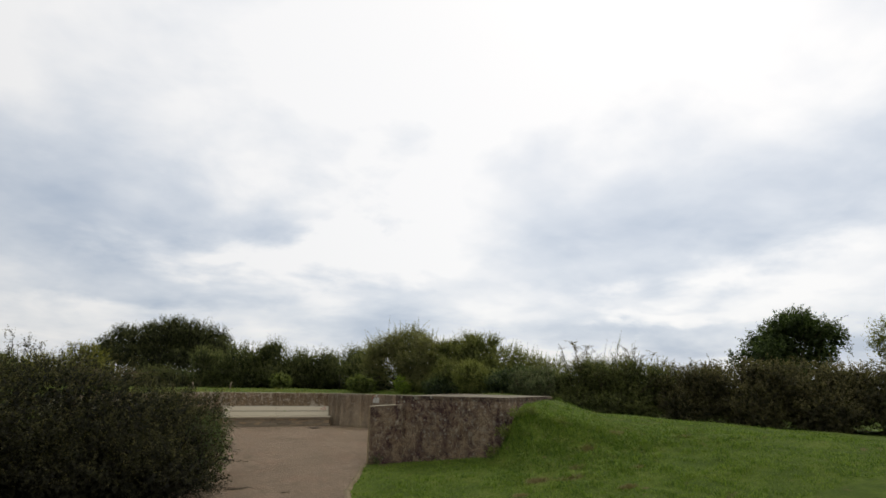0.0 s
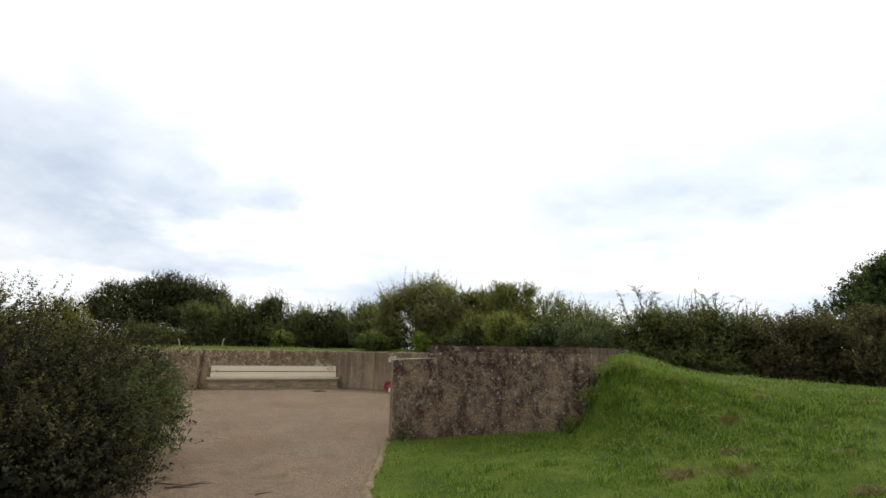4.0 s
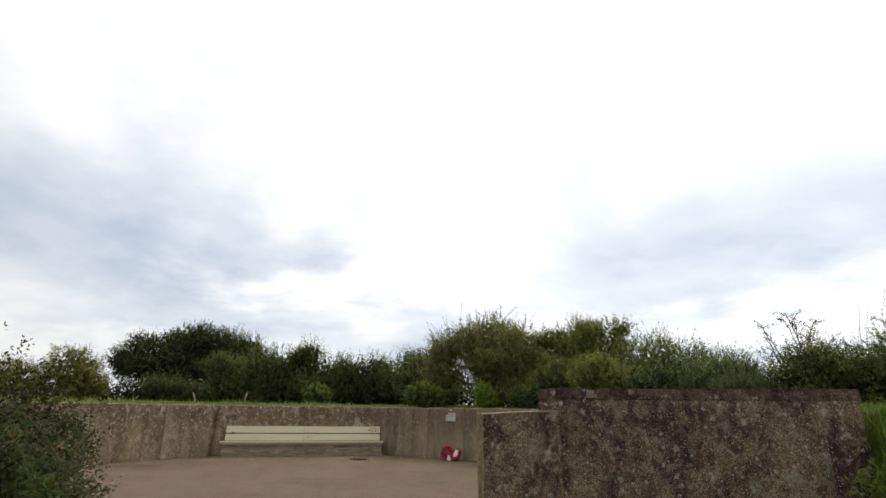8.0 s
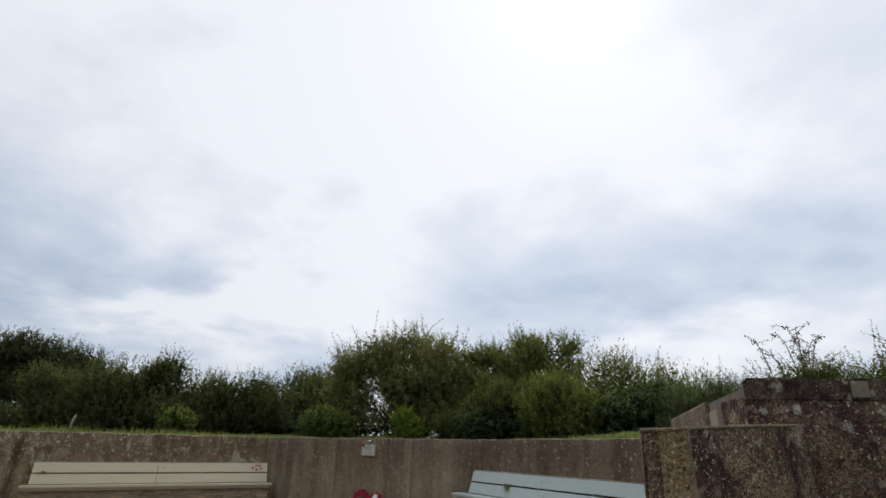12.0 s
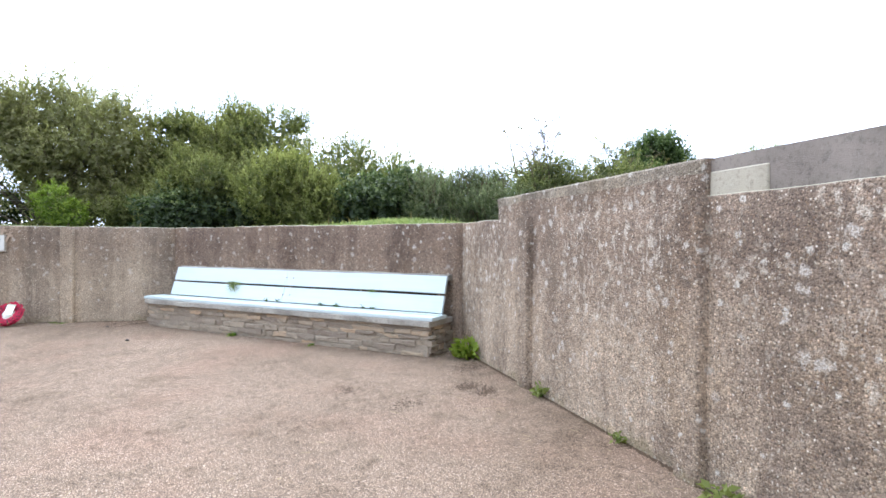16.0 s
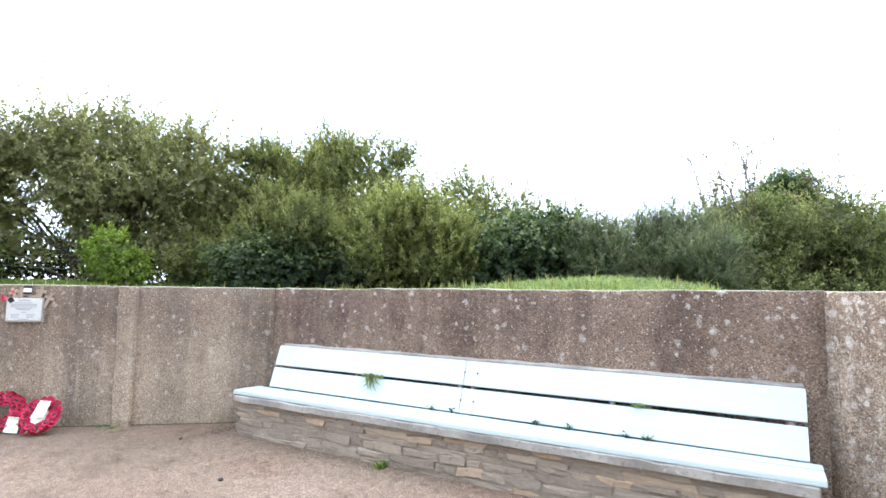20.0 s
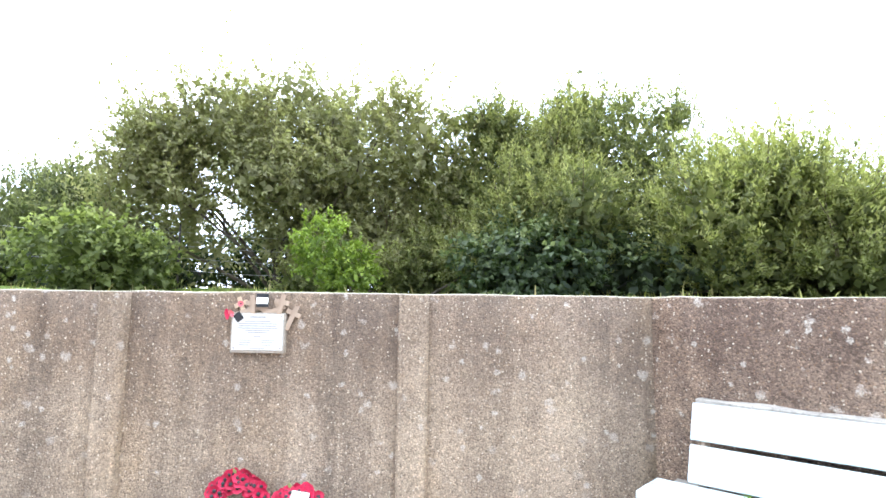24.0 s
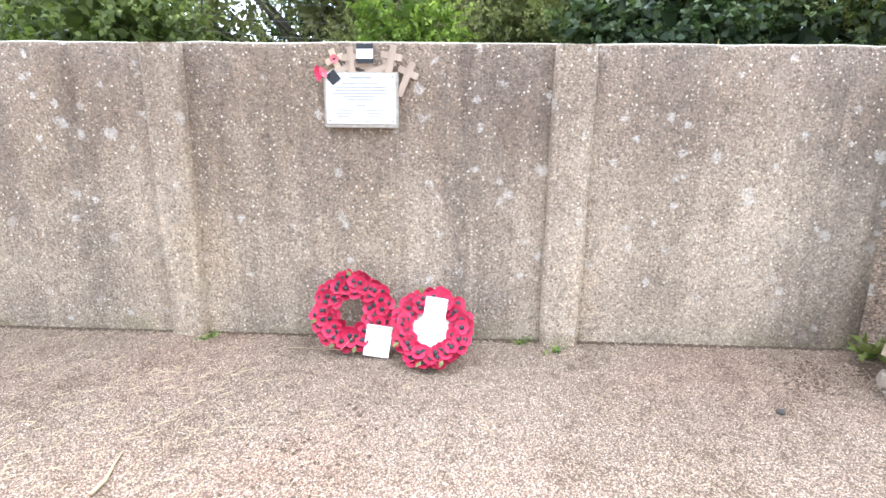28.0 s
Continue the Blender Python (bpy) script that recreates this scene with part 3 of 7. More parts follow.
def tube(points, radii, sides=7):
    """A tapered tube along points."""
    bm = bmesh.new()
    rings = []
    pts = [Vector(p) for p in points]
    for i, p in enumerate(pts):
        d = (pts[min(i + 1, len(pts) - 1)] - pts[max(i - 1, 0)]).normalized()
        q = d.to_track_quat("Z", "Y")
        rings.append([bm.verts.new(p + q @ Vector((math.cos(a) * radii[i], math.sin(a) * radii[i], 0))) for a in (2 * math.pi * k / sides for k in range(sides))])
    for a, b in zip(rings, rings[1:]):
        for k in range(sides):
            bm.faces.new((a[k], a[(k + 1) % sides], b[(k + 1) % sides], b[k]))
    bm.faces.new(rings[0][::-1])
    bm.faces.new(rings[-1])
    for f in bm.faces:
        f.smooth = True
    return bm


def from_arrays(name, verts, faces, mat, smooth=False):
    """Mesh data from numpy arrays: verts (n, 3), faces (m, 3 or 4)."""
    me = bpy.data.meshes.new(name)
    k = faces.shape[1]
    me.vertices.add(len(verts))
    me.vertices.foreach_set("co", np.ascontiguousarray(verts, np.float32).ravel())
    me.loops.add(faces.size)
    me.loops.foreach_set("vertex_index", np.ascontiguousarray(faces, np.int32).ravel())
    me.polygons.add(len(faces))
    me.polygons.foreach_set("loop_start", np.arange(0, faces.size, k, dtype=np.int32))
    if smooth:
        me.polygons.foreach_set("use_smooth", np.ones(len(faces), bool))
    me.update(calc_edges=True)
    me.materials.append(mat)
    return me


def smooth01(v):
    v = np.clip(v, 0, 1)
    return v * v * (3 - 2 * v)


# ---- plan ----
TOP, SLAB_TOP, PIER_TOP, THICK = 1.47, 1.66, 1.39, 0.42
A, B = (4.03, 27.70), (7.50, 23.57)          # ends of the memorial wall
L0 = (-1.02, 27.70)
C, D = (7.50, 18.50), (3.90, 14.90)
W0, W1, SW = (-4.72, 24.00), (-4.72, 18.50), (-1.85, 15.63)
RING = [SW, W1, W0, L0, A, B, C, D]           # inner faces, clockwise from the south-west
BLOCK = [(3.70, 14.78), (6.12, 13.04), (8.95, 15.55), (6.76, 17.76)]   # magazine, inner-left, front-right, back-right, inner-back


def outer_points(ring, t):
    """The ring's corners moved outwards by t, mitred."""
    out = []
    for i, p in enumerate(ring):
        p = Vector(p)
        d0 = (p - Vector(ring[i - 1])).normalized() if i else None
        d1 = (Vector(ring[i + 1]) - p).normalized() if i < len(ring) - 1 else None
        d0, d1 = d0 or d1, d1 or d0
        n0, n1 = Vector((-d0.y, d0.x)), Vector((-d1.y, d1.x))
        out.append(tuple(p + (n0 + n1) / (1 + n0.dot(n1)) * t))
    return out


OUTER = outer_points(RING, THICK)


def poly_distance(px, py, poly, closed=True):
    """Signed distance to a polygon for arrays (negative inside)."""
    d = np.full(px.shape, 1e9)
    inside = np.zeros(px.shape, bool)
    n = len(poly)
    for i in range(n):
        (ax, ay), (bx, by) = poly[i], poly[(i + 1) % n]
        ex, ey = bx - ax, by - ay
        t = np.clip(((px - ax) * ex + (py - ay) * ey) / (ex * ex + ey * ey), 0, 1)
        d = np.minimum(d, np.hypot(px - ax - t * ex, py - ay - t * ey))
        cond = (ay > py) != (by > py)
        with np.errstate(divide="ignore", invalid="ignore"):
            inside ^= cond & (px < (bx - ax) * (py - ay) / (by - ay) + ax)
    return np.where(inside, -d, d)


def path_right(y):
    """x of the gravel's right-hand edge."""
    return np.interp(y, [-12, 4, 8.0, 9.4, 10.3, 11.2, 12.3, 13.4, 14.4, 14.7], [3.0, 2.3, 1.92, 1.70, 1.66, 1.82, 2.18, 2.55, 2.82, 2.98])


def path_left(y):
    return np.interp(y, [-12, 6, 11.0, 11.8, 12.5, 13.2, 15.2], [-4.4, -4.4, -4.2, -2.6, -1.3, -0.75, -1.85])


def ground(px, py):
    """Height of the earth outside the pit."""
    px, py = np.asarray(px, float), np.asarray(py, float)
    ring = poly_distance(px, py, RING)
    block = poly_distance(px, py, BLOCK)
    east = px - path_right(py)
    lawn = 0.85 * smooth01(east / 10.5) * smooth01((26 - np.abs(px - 4)) / 10) * (1 - 0.32 * smooth01((px - 11) / 9))
    west = 0.25 * smooth01((path_left(py) - px) / 5)
    low = np.where(px > 0.5, lawn, west)
    bank = 1.40 + 0.16 * smooth01((ring - 0.6) / 3.0) - 0.55 * smooth01((px - 9) / 5) * smooth01((24 - py) / 8) - 0.5 * smooth01((ring - 14) / 25)
    north = smooth01((py - 15.2 - 0.25 * np.abs(px - 2)) / 2.5)
    z = low + (bank - low) * north
    u = (px - 3.7) * 0.812 - (py - 14.78) * 0.583
    v = (px - 3.7) * 0.583 + (py - 14.78) * 0.812
    near = smooth01((u - 2.58) / 0.90)
    side = np.where(v > 0, np.maximum(block, 0), np.maximum(u - 2.98, 0))
    mound = near * np.exp(-(np.maximum(-v, 0) / (0.75 + 0.65 * smooth01((u - 2.9) / 1.0))) ** 2) * np.exp(-np.maximum(side - 0.25, 0) / 2.6)
    z = np.maximum(z, low + (1.52 - low) * mound)
    z = z + 0.14 * np.exp(-((px - 9.4) / 1.3) ** 2 - ((py - 20.6) / 2.2) ** 2)
    z = z + 0.035 * np.sin(px * 1.7 + 0.6 * py) * np.cos(py * 1.3 - 0.4 * px) * smooth01(np.maximum(east, np.where(py > 15, ring, 0)) / 2.0)
    return z, ring, block


def ground_z(x, y):
    return float(ground(np.array([x]), np.array([y]))[0][0])


# ---- ground: one sheet to the horizon ----
def build_ground():
    xs = np.concatenate([np.array([-900, -400, -180, -90, -50, -32, -24.0]), np.arange(-19, 30.01, 0.22), np.array([34, 42, 60, 100, 200, 450, 900.0])])
    ys = np.concatenate([np.array([-900, -400, -180, -90, -50, -32.0]), np.arange(-22, -4, 1.0), np.arange(-4, 44.01, 0.22), np.array([47, 52, 60, 80, 120, 220, 450, 900.0])])
    gx, gy = np.meshgrid(xs, ys)
    z, ring, block = ground(gx, gy)
    # the pit is cut out under its floor, the earth starts within the walls' thickness
    pit = smooth01((ring - 0.20) / 0.16)
    z = np.where(gy > 14.2, -0.25 + (z + 0.25) * pit, z)
    on_path = (gy < 15.6) & (gx < path_right(gy)) & (gx > path_left(gy))
    edge = np.minimum(path_right(gy) - gx, gx - path_left(gy))
    z = np.where(on_path, np.minimum(z, 0.03 - 0.10 * smooth01(edge / 0.2)), z)
    z = np.where((block < -0.25), np.minimum(z, 1.2), z)
    n, m = gx.shape
    idx = np.arange(n * m).reshape(n, m)
    faces = np.stack([idx[:-1, :-1], idx[:-1, 1:], idx[1:, 1:], idx[1:, :-1]], -1).reshape(-1, 4)
    me = from_arrays("ground", np.stack([gx, gy, z], -1).reshape(-1, 3), faces, TURF, True)
    tagged(new("ground", me), "green mown turf, banked up to the top of the pit walls", "ground", kind="structure")


build_ground()


def build_gravel():
    """The pit's floor and the path that leads into it, one bound-gravel sheet with an uneven edge."""
    bm = bmesh.new()
    ys = np.concatenate([np.arange(-12, 8, 1.0), np.arange(8, 15.0, 0.25)])
    left, right = [], []
    for y in ys:
        wl, wr = 0.05 * noise.noise((y * 1.9, 3.1, 0)), 0.06 * noise.noise((y * 2.3, 9.1, 0))
        left.append((float(path_left(y)) + wl, y))
        right.append((float(path_right(y)) + wr, y))
    cols = 8
    rows = [[bm.verts.new((l[0] + (r[0] - l[0]) * k / cols, l[1], 0.012 * noise.noise((l[0] + (r[0] - l[0]) * k / cols, l[1], 5)) * (0 if y > 14 else 1))) for k in range(cols + 1)] for l, r, y in zip(left, right, ys)]
    for a, b in zip(rows, rows[1:]):
        for k in range(cols):
            bm.faces.new((a[k], a[k + 1], b[k + 1], b[k]))
    # the pit, from the path's last row outwards into the walls' foot
    rim = [bm.verts.new((x, y, 0)) for x, y in outer_points(RING, 0.15)]
    bm.faces.new([*rows[-1], rim[-1], *rim[-2::-1]])
    bmesh.ops.recalc_face_normals(bm, faces=bm.faces[:])
    if sum(f.normal.z for f in bm.faces) < 0:
        bmesh.ops.reverse_faces(bm, faces=bm.faces[:])
    solo("floor", bm, GRAVEL, "buff-pink bound gravel floor and path, patchy and worn", "floor", kind="structure")


build_gravel()


def build_verge():
    """A strip of trodden bare earth between the gravel and the lawn."""
    bm = bmesh.new()
    rows = []
    for y in np.arange(5.0, 14.3, 0.12):
        x0 = float(path_right(y)) - 0.09 + 0.06 * noise.noise((y * 2.1, 4.0, 0))
        w = 0.13 + 0.09 * noise.noise((y * 1.3, 1.0, 0)) + 0.05 * noise.noise((y * 6.0, 2.0, 0))
        cross_row = []
        for k, f in enumerate((0.0, 0.35, 0.7, 1.0)):
            x = x0 + w * f
            cross_row.append(bm.verts.new((x, y, (max(ground_z(x, float(y)), 0.03) + 0.008) if 0 < k < 3 else 0.002 if k == 0 else ground_z(x, float(y)) - 0.01)))
        rows.append(cross_row)
    for a, b in zip(rows, rows[1:]):
        for k in range(3):
            bm.faces.new((a[k], a[k + 1], b[k + 1], b[k])).smooth = True
    solo("verge", bm, EARTH, "trodden tan earth along the edge of the gravel", "verge", kind="structure")


build_verge()


# ---- concrete walls ----
def slab_wall(p0, p1, q0, q1, z0, z1, step=0.16, seed=0.0, rag=0.012):
    """A wall of four plan corners (inner p, outer q) with a worn, rounded top and a slightly uneven face."""
    p0, p1, q0, q1 = (Vector((*v, 0)) for v in (p0, p1, q0, q1))
    length = (p1 - p0).length
    nu, nz = max(2, int(length / step)), 8
    bm = bmesh.new()
    prof = []
    for i in range(nu + 1):
        s = i / nu
        a, b = p0.lerp(p1, s), q0.lerp(q1, s)
        ins = (b - a).normalized()
        dip = rag * noise.noise((s * length * 1.7 + seed, seed, 0)) + rag * 0.8 * noise.noise((s * length * 6.1 + seed, 2, seed))
        r = 0.018 + 0.012 * noise.noise((s * length * 3.0, seed, 8))
        col = []
        for j in range(nz):
            z = z0 + (z1 + dip - r - z0) * j / (nz - 1)
            bulge = 0.006 * noise.noise((s * length * 1.1 + seed, z * 1.4, 4))
            col.append(a - ins * bulge + Vector((0, 0, z)))
        col.append(a + ins * r * 0.35 + Vector((0, 0, z1 + dip - r * 0.3)))
        col.append(a + ins * r * 1.2 + Vector((0, 0, z1 + dip)))
        col.append(b - ins * 0.02 + Vector((0, 0, z1 + dip * 0.6)))
        col.append(b + Vector((0, 0, z1 - 0.02)))
        col.append(b + Vector((0, 0, z0)))
        prof.append([bm.verts.new(v) for v in col])
    for c0, c1 in zip(prof, prof[1:]):
        for j in range(len(c0) - 1):
            f = bm.faces.new((c0[j], c1[j], c1[j + 1], c0[j + 1]))
            f.smooth = j < nz + 2
            if j >= nz:
                f.material_index = 1
    for c in (prof[0], prof[-1]):
        bm.faces.new(c if c is prof[-1] else c[::-1])
    bmesh.ops.recalc_face_normals(bm, faces=bm.faces[:])
    return bm


def wall(name, i, label, mat=None, z1=TOP):
    mat = mat or WALL
    ob = solo(name, slab_wall(RING[i], RING[i + 1], OUTER[i], OUTER[i + 1], -0.3, z1, seed=i * 7.3), mat, label, "wall", kind="structure")
    ob.data.materials.append(COPING)
    return ob


def pilaster(parent, p0, p1, s, width=0.175, proud=0.055, z1=TOP, mat=None):
    """A shallow rib on a wall's inner face, s metres from p0."""
    p0, p1 = Vector((*p0, 0)), Vector((*p1, 0))
    d = (p1 - p0).normalized()
    inward = Vector((d.y, -d.x, 0))
    if inward.dot(Vector((1.4, 21.3, 0)) - p0) < 0:
        inward = -inward
    bm = bmesh.new()
    rows = []
    for j in range(13):
        z = -0.05 + (z1 - 0.01 + 0.05) * j / 12
        wv = 0.006 * noise.noise((s * 3 + p0.x, z * 4, 1))
        c = p0 + d * s + Vector((0, 0, z))
        w, h = width / 2 + wv, 0.012
        prof = [(-w - 0.012, -0.03), (-w - 0.006, proud * 0.7), (-w + h, proud), (w - h, proud + wv * 0.5), (w + 0.006, proud * 0.7), (w + 0.012, -0.03)]
        rows.append([bm.verts.new(c + d * a + inward * b) for a, b in prof])
    for r0, r1 in zip(rows, rows[1:]):
        for k in range(5):
            f = bm.faces.new((r0[k], r0[k + 1], r1[k + 1], r1[k]))
            f.smooth = k != 2
    bm.faces.new(rows[-1])
    bm.faces.new(rows[0][::-1])
    bmesh.ops.recalc_face_normals(bm, faces=bm.faces[:])
    part("pilaster", bm, mat or PILASTER, parent, "paler rib of roughcast concrete")


wall_sw = wall("wall_south_west", 0, "weathered pebbly concrete wall beside the entrance")
wall_w = wall("wall_west", 1, "weathered pebbly concrete pit wall")
wall_nw = wall("wall_north_west", 2, "weathered pebbly concrete pit wall with two ribs", WALL_NORTH)
wall_n = wall("wall_north", 3, "weathered pebbly concrete pit wall behind the cream bench", WALL_NORTH)
wall_ne = wall("wall_north_east", 4, "weathered pebbly concrete pit wall that carries the memorial plaque")
wall_e = wall("wall_east", 5, "lichen-spotted pebbly concrete pit wall behind the pale blue bench", WALL_SPOTTED)
wall_se = wall("wall_south_east", 6, "lichen-blotched pebbly concrete wall with two ribs", WALL_BLOTCHED)
for w_, a_, b_, ss in ((wall_nw, L0, W0, (1.60, 3.62)), (wall_ne, A, B, (1.925, 3.872)), (wall_se, C, D, (1.68, 3.62)), (wall_sw, SW, W1, (1.3, 3.3))):
    for s_ in ss:
        pilaster(w_, a_, b_, s_, mat=WALL_BLOTCHED if w_ is wall_se else None)


def proud_flints(parent, p0, p1, z0, z1, count, seed, wall_seed=None, small=0.004, large=0.010):
    """Low domed pebbles set in a wall's face from p0 to p1; the face looks to the right of that way."""
    rng = np.random.default_rng(seed)
    p0, p1 = np.array(p0, float), np.array(p1, float)
    length = float(np.hypot(*(p1 - p0)))
    d = (p1 - p0) / length
    out = np.array([d[1], -d[0], 0.0])
    s, z = rng.uniform(0.01, 0.99, count) * length, rng.uniform(z0, z1, count)
    bed = np.sin(s * 5.1 + seed) * np.sin(z * 6.3 + s * 2) + 0.8 * np.sin(s * 13 + z * 9 + seed) * np.sin(z * 15 - s * 7)
    ok = bed + rng.normal(size=count) * 0.7 > -0.35
    s, z = s[ok], z[ok]
    n = len(s)
    lift = np.zeros(n)
    if wall_seed is not None:
        lift = np.array([0.006 * noise.noise((a * 1.1 + wall_seed, b * 1.4, 4)) for a, b in zip(s, z)])
    r = small + (large - small) * rng.uniform(0, 1, n) ** 2.2
    a0, flat = rng.uniform(0, 6.283, n), rng.uniform(0.55, 1.0, n)
    c = np.stack([p0[0] + d[0] * s, p0[1] + d[1] * s, z], 1) + out * lift[:, None]
    side, up = np.array([d[0], d[1], 0.0]), np.array([0.0, 0.0, 1.0])
    ring = []
    for k in range(6):
        a = k * math.pi / 3
        e, f = np.cos(a) * r, np.sin(a) * r * flat
        ring.append(c - out * 0.002 + side * (e * np.cos(a0) - f * np.sin(a0))[:, None] + up * (e * np.sin(a0) + f * np.cos(a0))[:, None])
    top = c + out * (r * rng.uniform(0.25, 0.6, n))[:, None]
    v = np.stack([*ring, top], 1).reshape(-1, 3)
    o = (np.arange(n) * 7)[:, None]
    f = np.concatenate([o + np.array([[k, (k + 1) % 6, 6]]) for k in range(6)])
    part("pebble_facing", from_arrays("pebble_facing", v, f, FLINT, True), None, parent, "small flints standing proud of the cement", None, "stuff")


def build_magazine():
    """The roofed block beside the entrance: two roughcast walls, a slab on top, a lower pier at the opening."""
    mag = thing("magazine_block", "stained roughcast concrete block with a flat slab roof, banked with grass", "concrete block")
    b0, b1, b2, b3 = BLOCK

    def face(name, p0, p1, depth, z0, z1, mat, seed, label=""):
        d = (Vector(p1) - Vector(p0)).normalized()
        n = Vector((-d.y, d.x))
        if n.dot(Vector((6.4, 15.3)) - Vector(p0)) < 0:
            n = -n
        q0, q1 = Vector(p0) + n * depth, Vector(p1) + n * depth
        ob = part(name, slab_wall(p0, p1, tuple(q0), tuple(q1), z0, z1, 0.14, seed, 0.006), mat, mag, label)
        ob.data.materials.append(SLAB)
        return ob

    face("front_wall", b0, b1, 0.35, -0.3, SLAB_TOP - 0.095, WALL_DARK, 3.0, "purple-brown stained roughcast wall")
    face("side_wall", b1, b2, 0.3, 0.0, SLAB_TOP - 0.095, WALL_DARK, 5.0)
    proud_flints(mag, b0, b1, 0.05, SLAB_TOP - 0.11, 9000, 31, 3.0, 0.003, 0.0085)
    # raised part of the pit's wall below the slab
    c, d = Vector(C), Vector(D)
    e = (d - c).normalized()
    out = Vector((e.y, -e.x))
    if out.dot(Vector((6.4, 15.3)) - c) < 0:
        out = -out
    s0, s1, s2 = 1.05, 3.70, 5.03

    def on(s, o=0.0):
        v = c + e * s + out * o
        return (v.x, v.y)

    ob = part("raised_wall", slab_wall(on(s0), on(s1), on(s0, 0.4), on(s1, 0.4), TOP - 0.03, SLAB_TOP, 0.14, 9.0, 0.006), WALL_BLOTCHED, mag, "roughcast raised to the slab's height")
    ob.data.materials.append(SLAB)
    bm = bmesh.new()
    rows = []
    for i in range(23):
        s = s0 - 0.012 + (s1 - s0) * i / 22
        low, hi = TOP + 0.115 + 0.012 * noise.noise((s * 3, 1, 1)), SLAB_TOP + 0.006 + 0.004 * noise.noise((s * 4, 5, 1))
        rows.append([bm.verts.new((*on(s, o), z)) for o, z in ((0.05, low), (-0.001, low), (-0.005, hi - 0.012), (0.004, hi), (0.39, hi))])
    for r0, r1 in zip(rows, rows[1:]):
        for k in range(4):
            bm.faces.new((r0[k], r0[k + 1], r1[k + 1], r1[k]))
    bm.faces.new(rows[0])
    bm.faces.new(rows[-1][::-1])
    bmesh.ops.recalc_face_normals(bm, faces=bm.faces[:])
    part("coping_band", bm, COPING_ROUGH, mag, "thin grey coping along the raised wall")
    part("render_patch", box(-0.17, 0.17, -0.010, 0.1, -0.095, 0.105, 0.006), PATCH, mag, "pale patch of smooth render", Matrix.Translation((*on(3.87, 0.03), TOP + 0.015)) @ pose(0, 0, 0, 0, 0, math.degrees(math.atan2(e.y, e.x))))
    # slab
    bm = bmesh.new()
    pts = [on(s1 - 0.005, 0.03), on(s2, 0.03), (b0[0] - 0.004, b0[1] - 0.005), (b1[0] + 0.004, b1[1] - 0.006), (b2[0] + 0.04, b2[1]), (b3[0] + 0.35, b3[1] - 0.02), on(s0 + 0.1, 0.25), on(s1 - 0.005, 0.25)]
    lo = [bm.verts.new((x, y, TOP - 0.06 if k in (0, 1) else SLAB_TOP - 0.105)) for k, (x, y) in enumerate(pts)]
    hi = [bm.verts.new((x, y, SLAB_TOP + 0.005 * noise.noise((x * 2, y * 2, 0)) - (0.006 if k in (6, 7) else 0))) for k, (x, y) in enumerate(pts)]
    n = len(pts)
    for k in range(n):
        bm.faces.new((lo[k], lo[(k + 1) % n], hi[(k + 1) % n], hi[k]))
    bm.faces.new(hi)
    bm.faces.new(lo[::-1])
    bmesh.ops.recalc_face_normals(bm, faces=bm.faces[:])
    bmesh.ops.bevel(bm, geom=[ed for ed in bm.edges if ed.verts[0] in hi and ed.verts[1] in hi], offset=0.014, segments=2, affect="EDGES")
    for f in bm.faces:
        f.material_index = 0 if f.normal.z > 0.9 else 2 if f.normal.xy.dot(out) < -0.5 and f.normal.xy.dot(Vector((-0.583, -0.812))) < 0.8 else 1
    f0, f1 = Vector((3.696, 14.775)), Vector((6.124, 13.034))
    fd = (f1 - f0).normalized()
    fp = f0 + fd * 0.56
    part("lime_patch", box(-0.04, 0.045, -0.003, 0.02, -0.083, 0.0, 0.003), SLAB, mag, "pale worn patch on the slab's edge", Matrix.Translation((fp.x, fp.y, SLAB_TOP - 0.012)) @ pose(0, 0, 0, 0, 0, math.degrees(math.atan2(fd.y, fd.x))))
    ob = part("roof_slab", bm, SLAB, mag, "grey cast concrete roof slab with darker edges")
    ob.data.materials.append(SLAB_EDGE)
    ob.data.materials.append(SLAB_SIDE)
    return mag


magazine = build_magazine()
proud_flints(wall_se, (5.6, 16.6), D, 0.02, TOP - 0.05, 6000, 35, None, 0.003, 0.007)


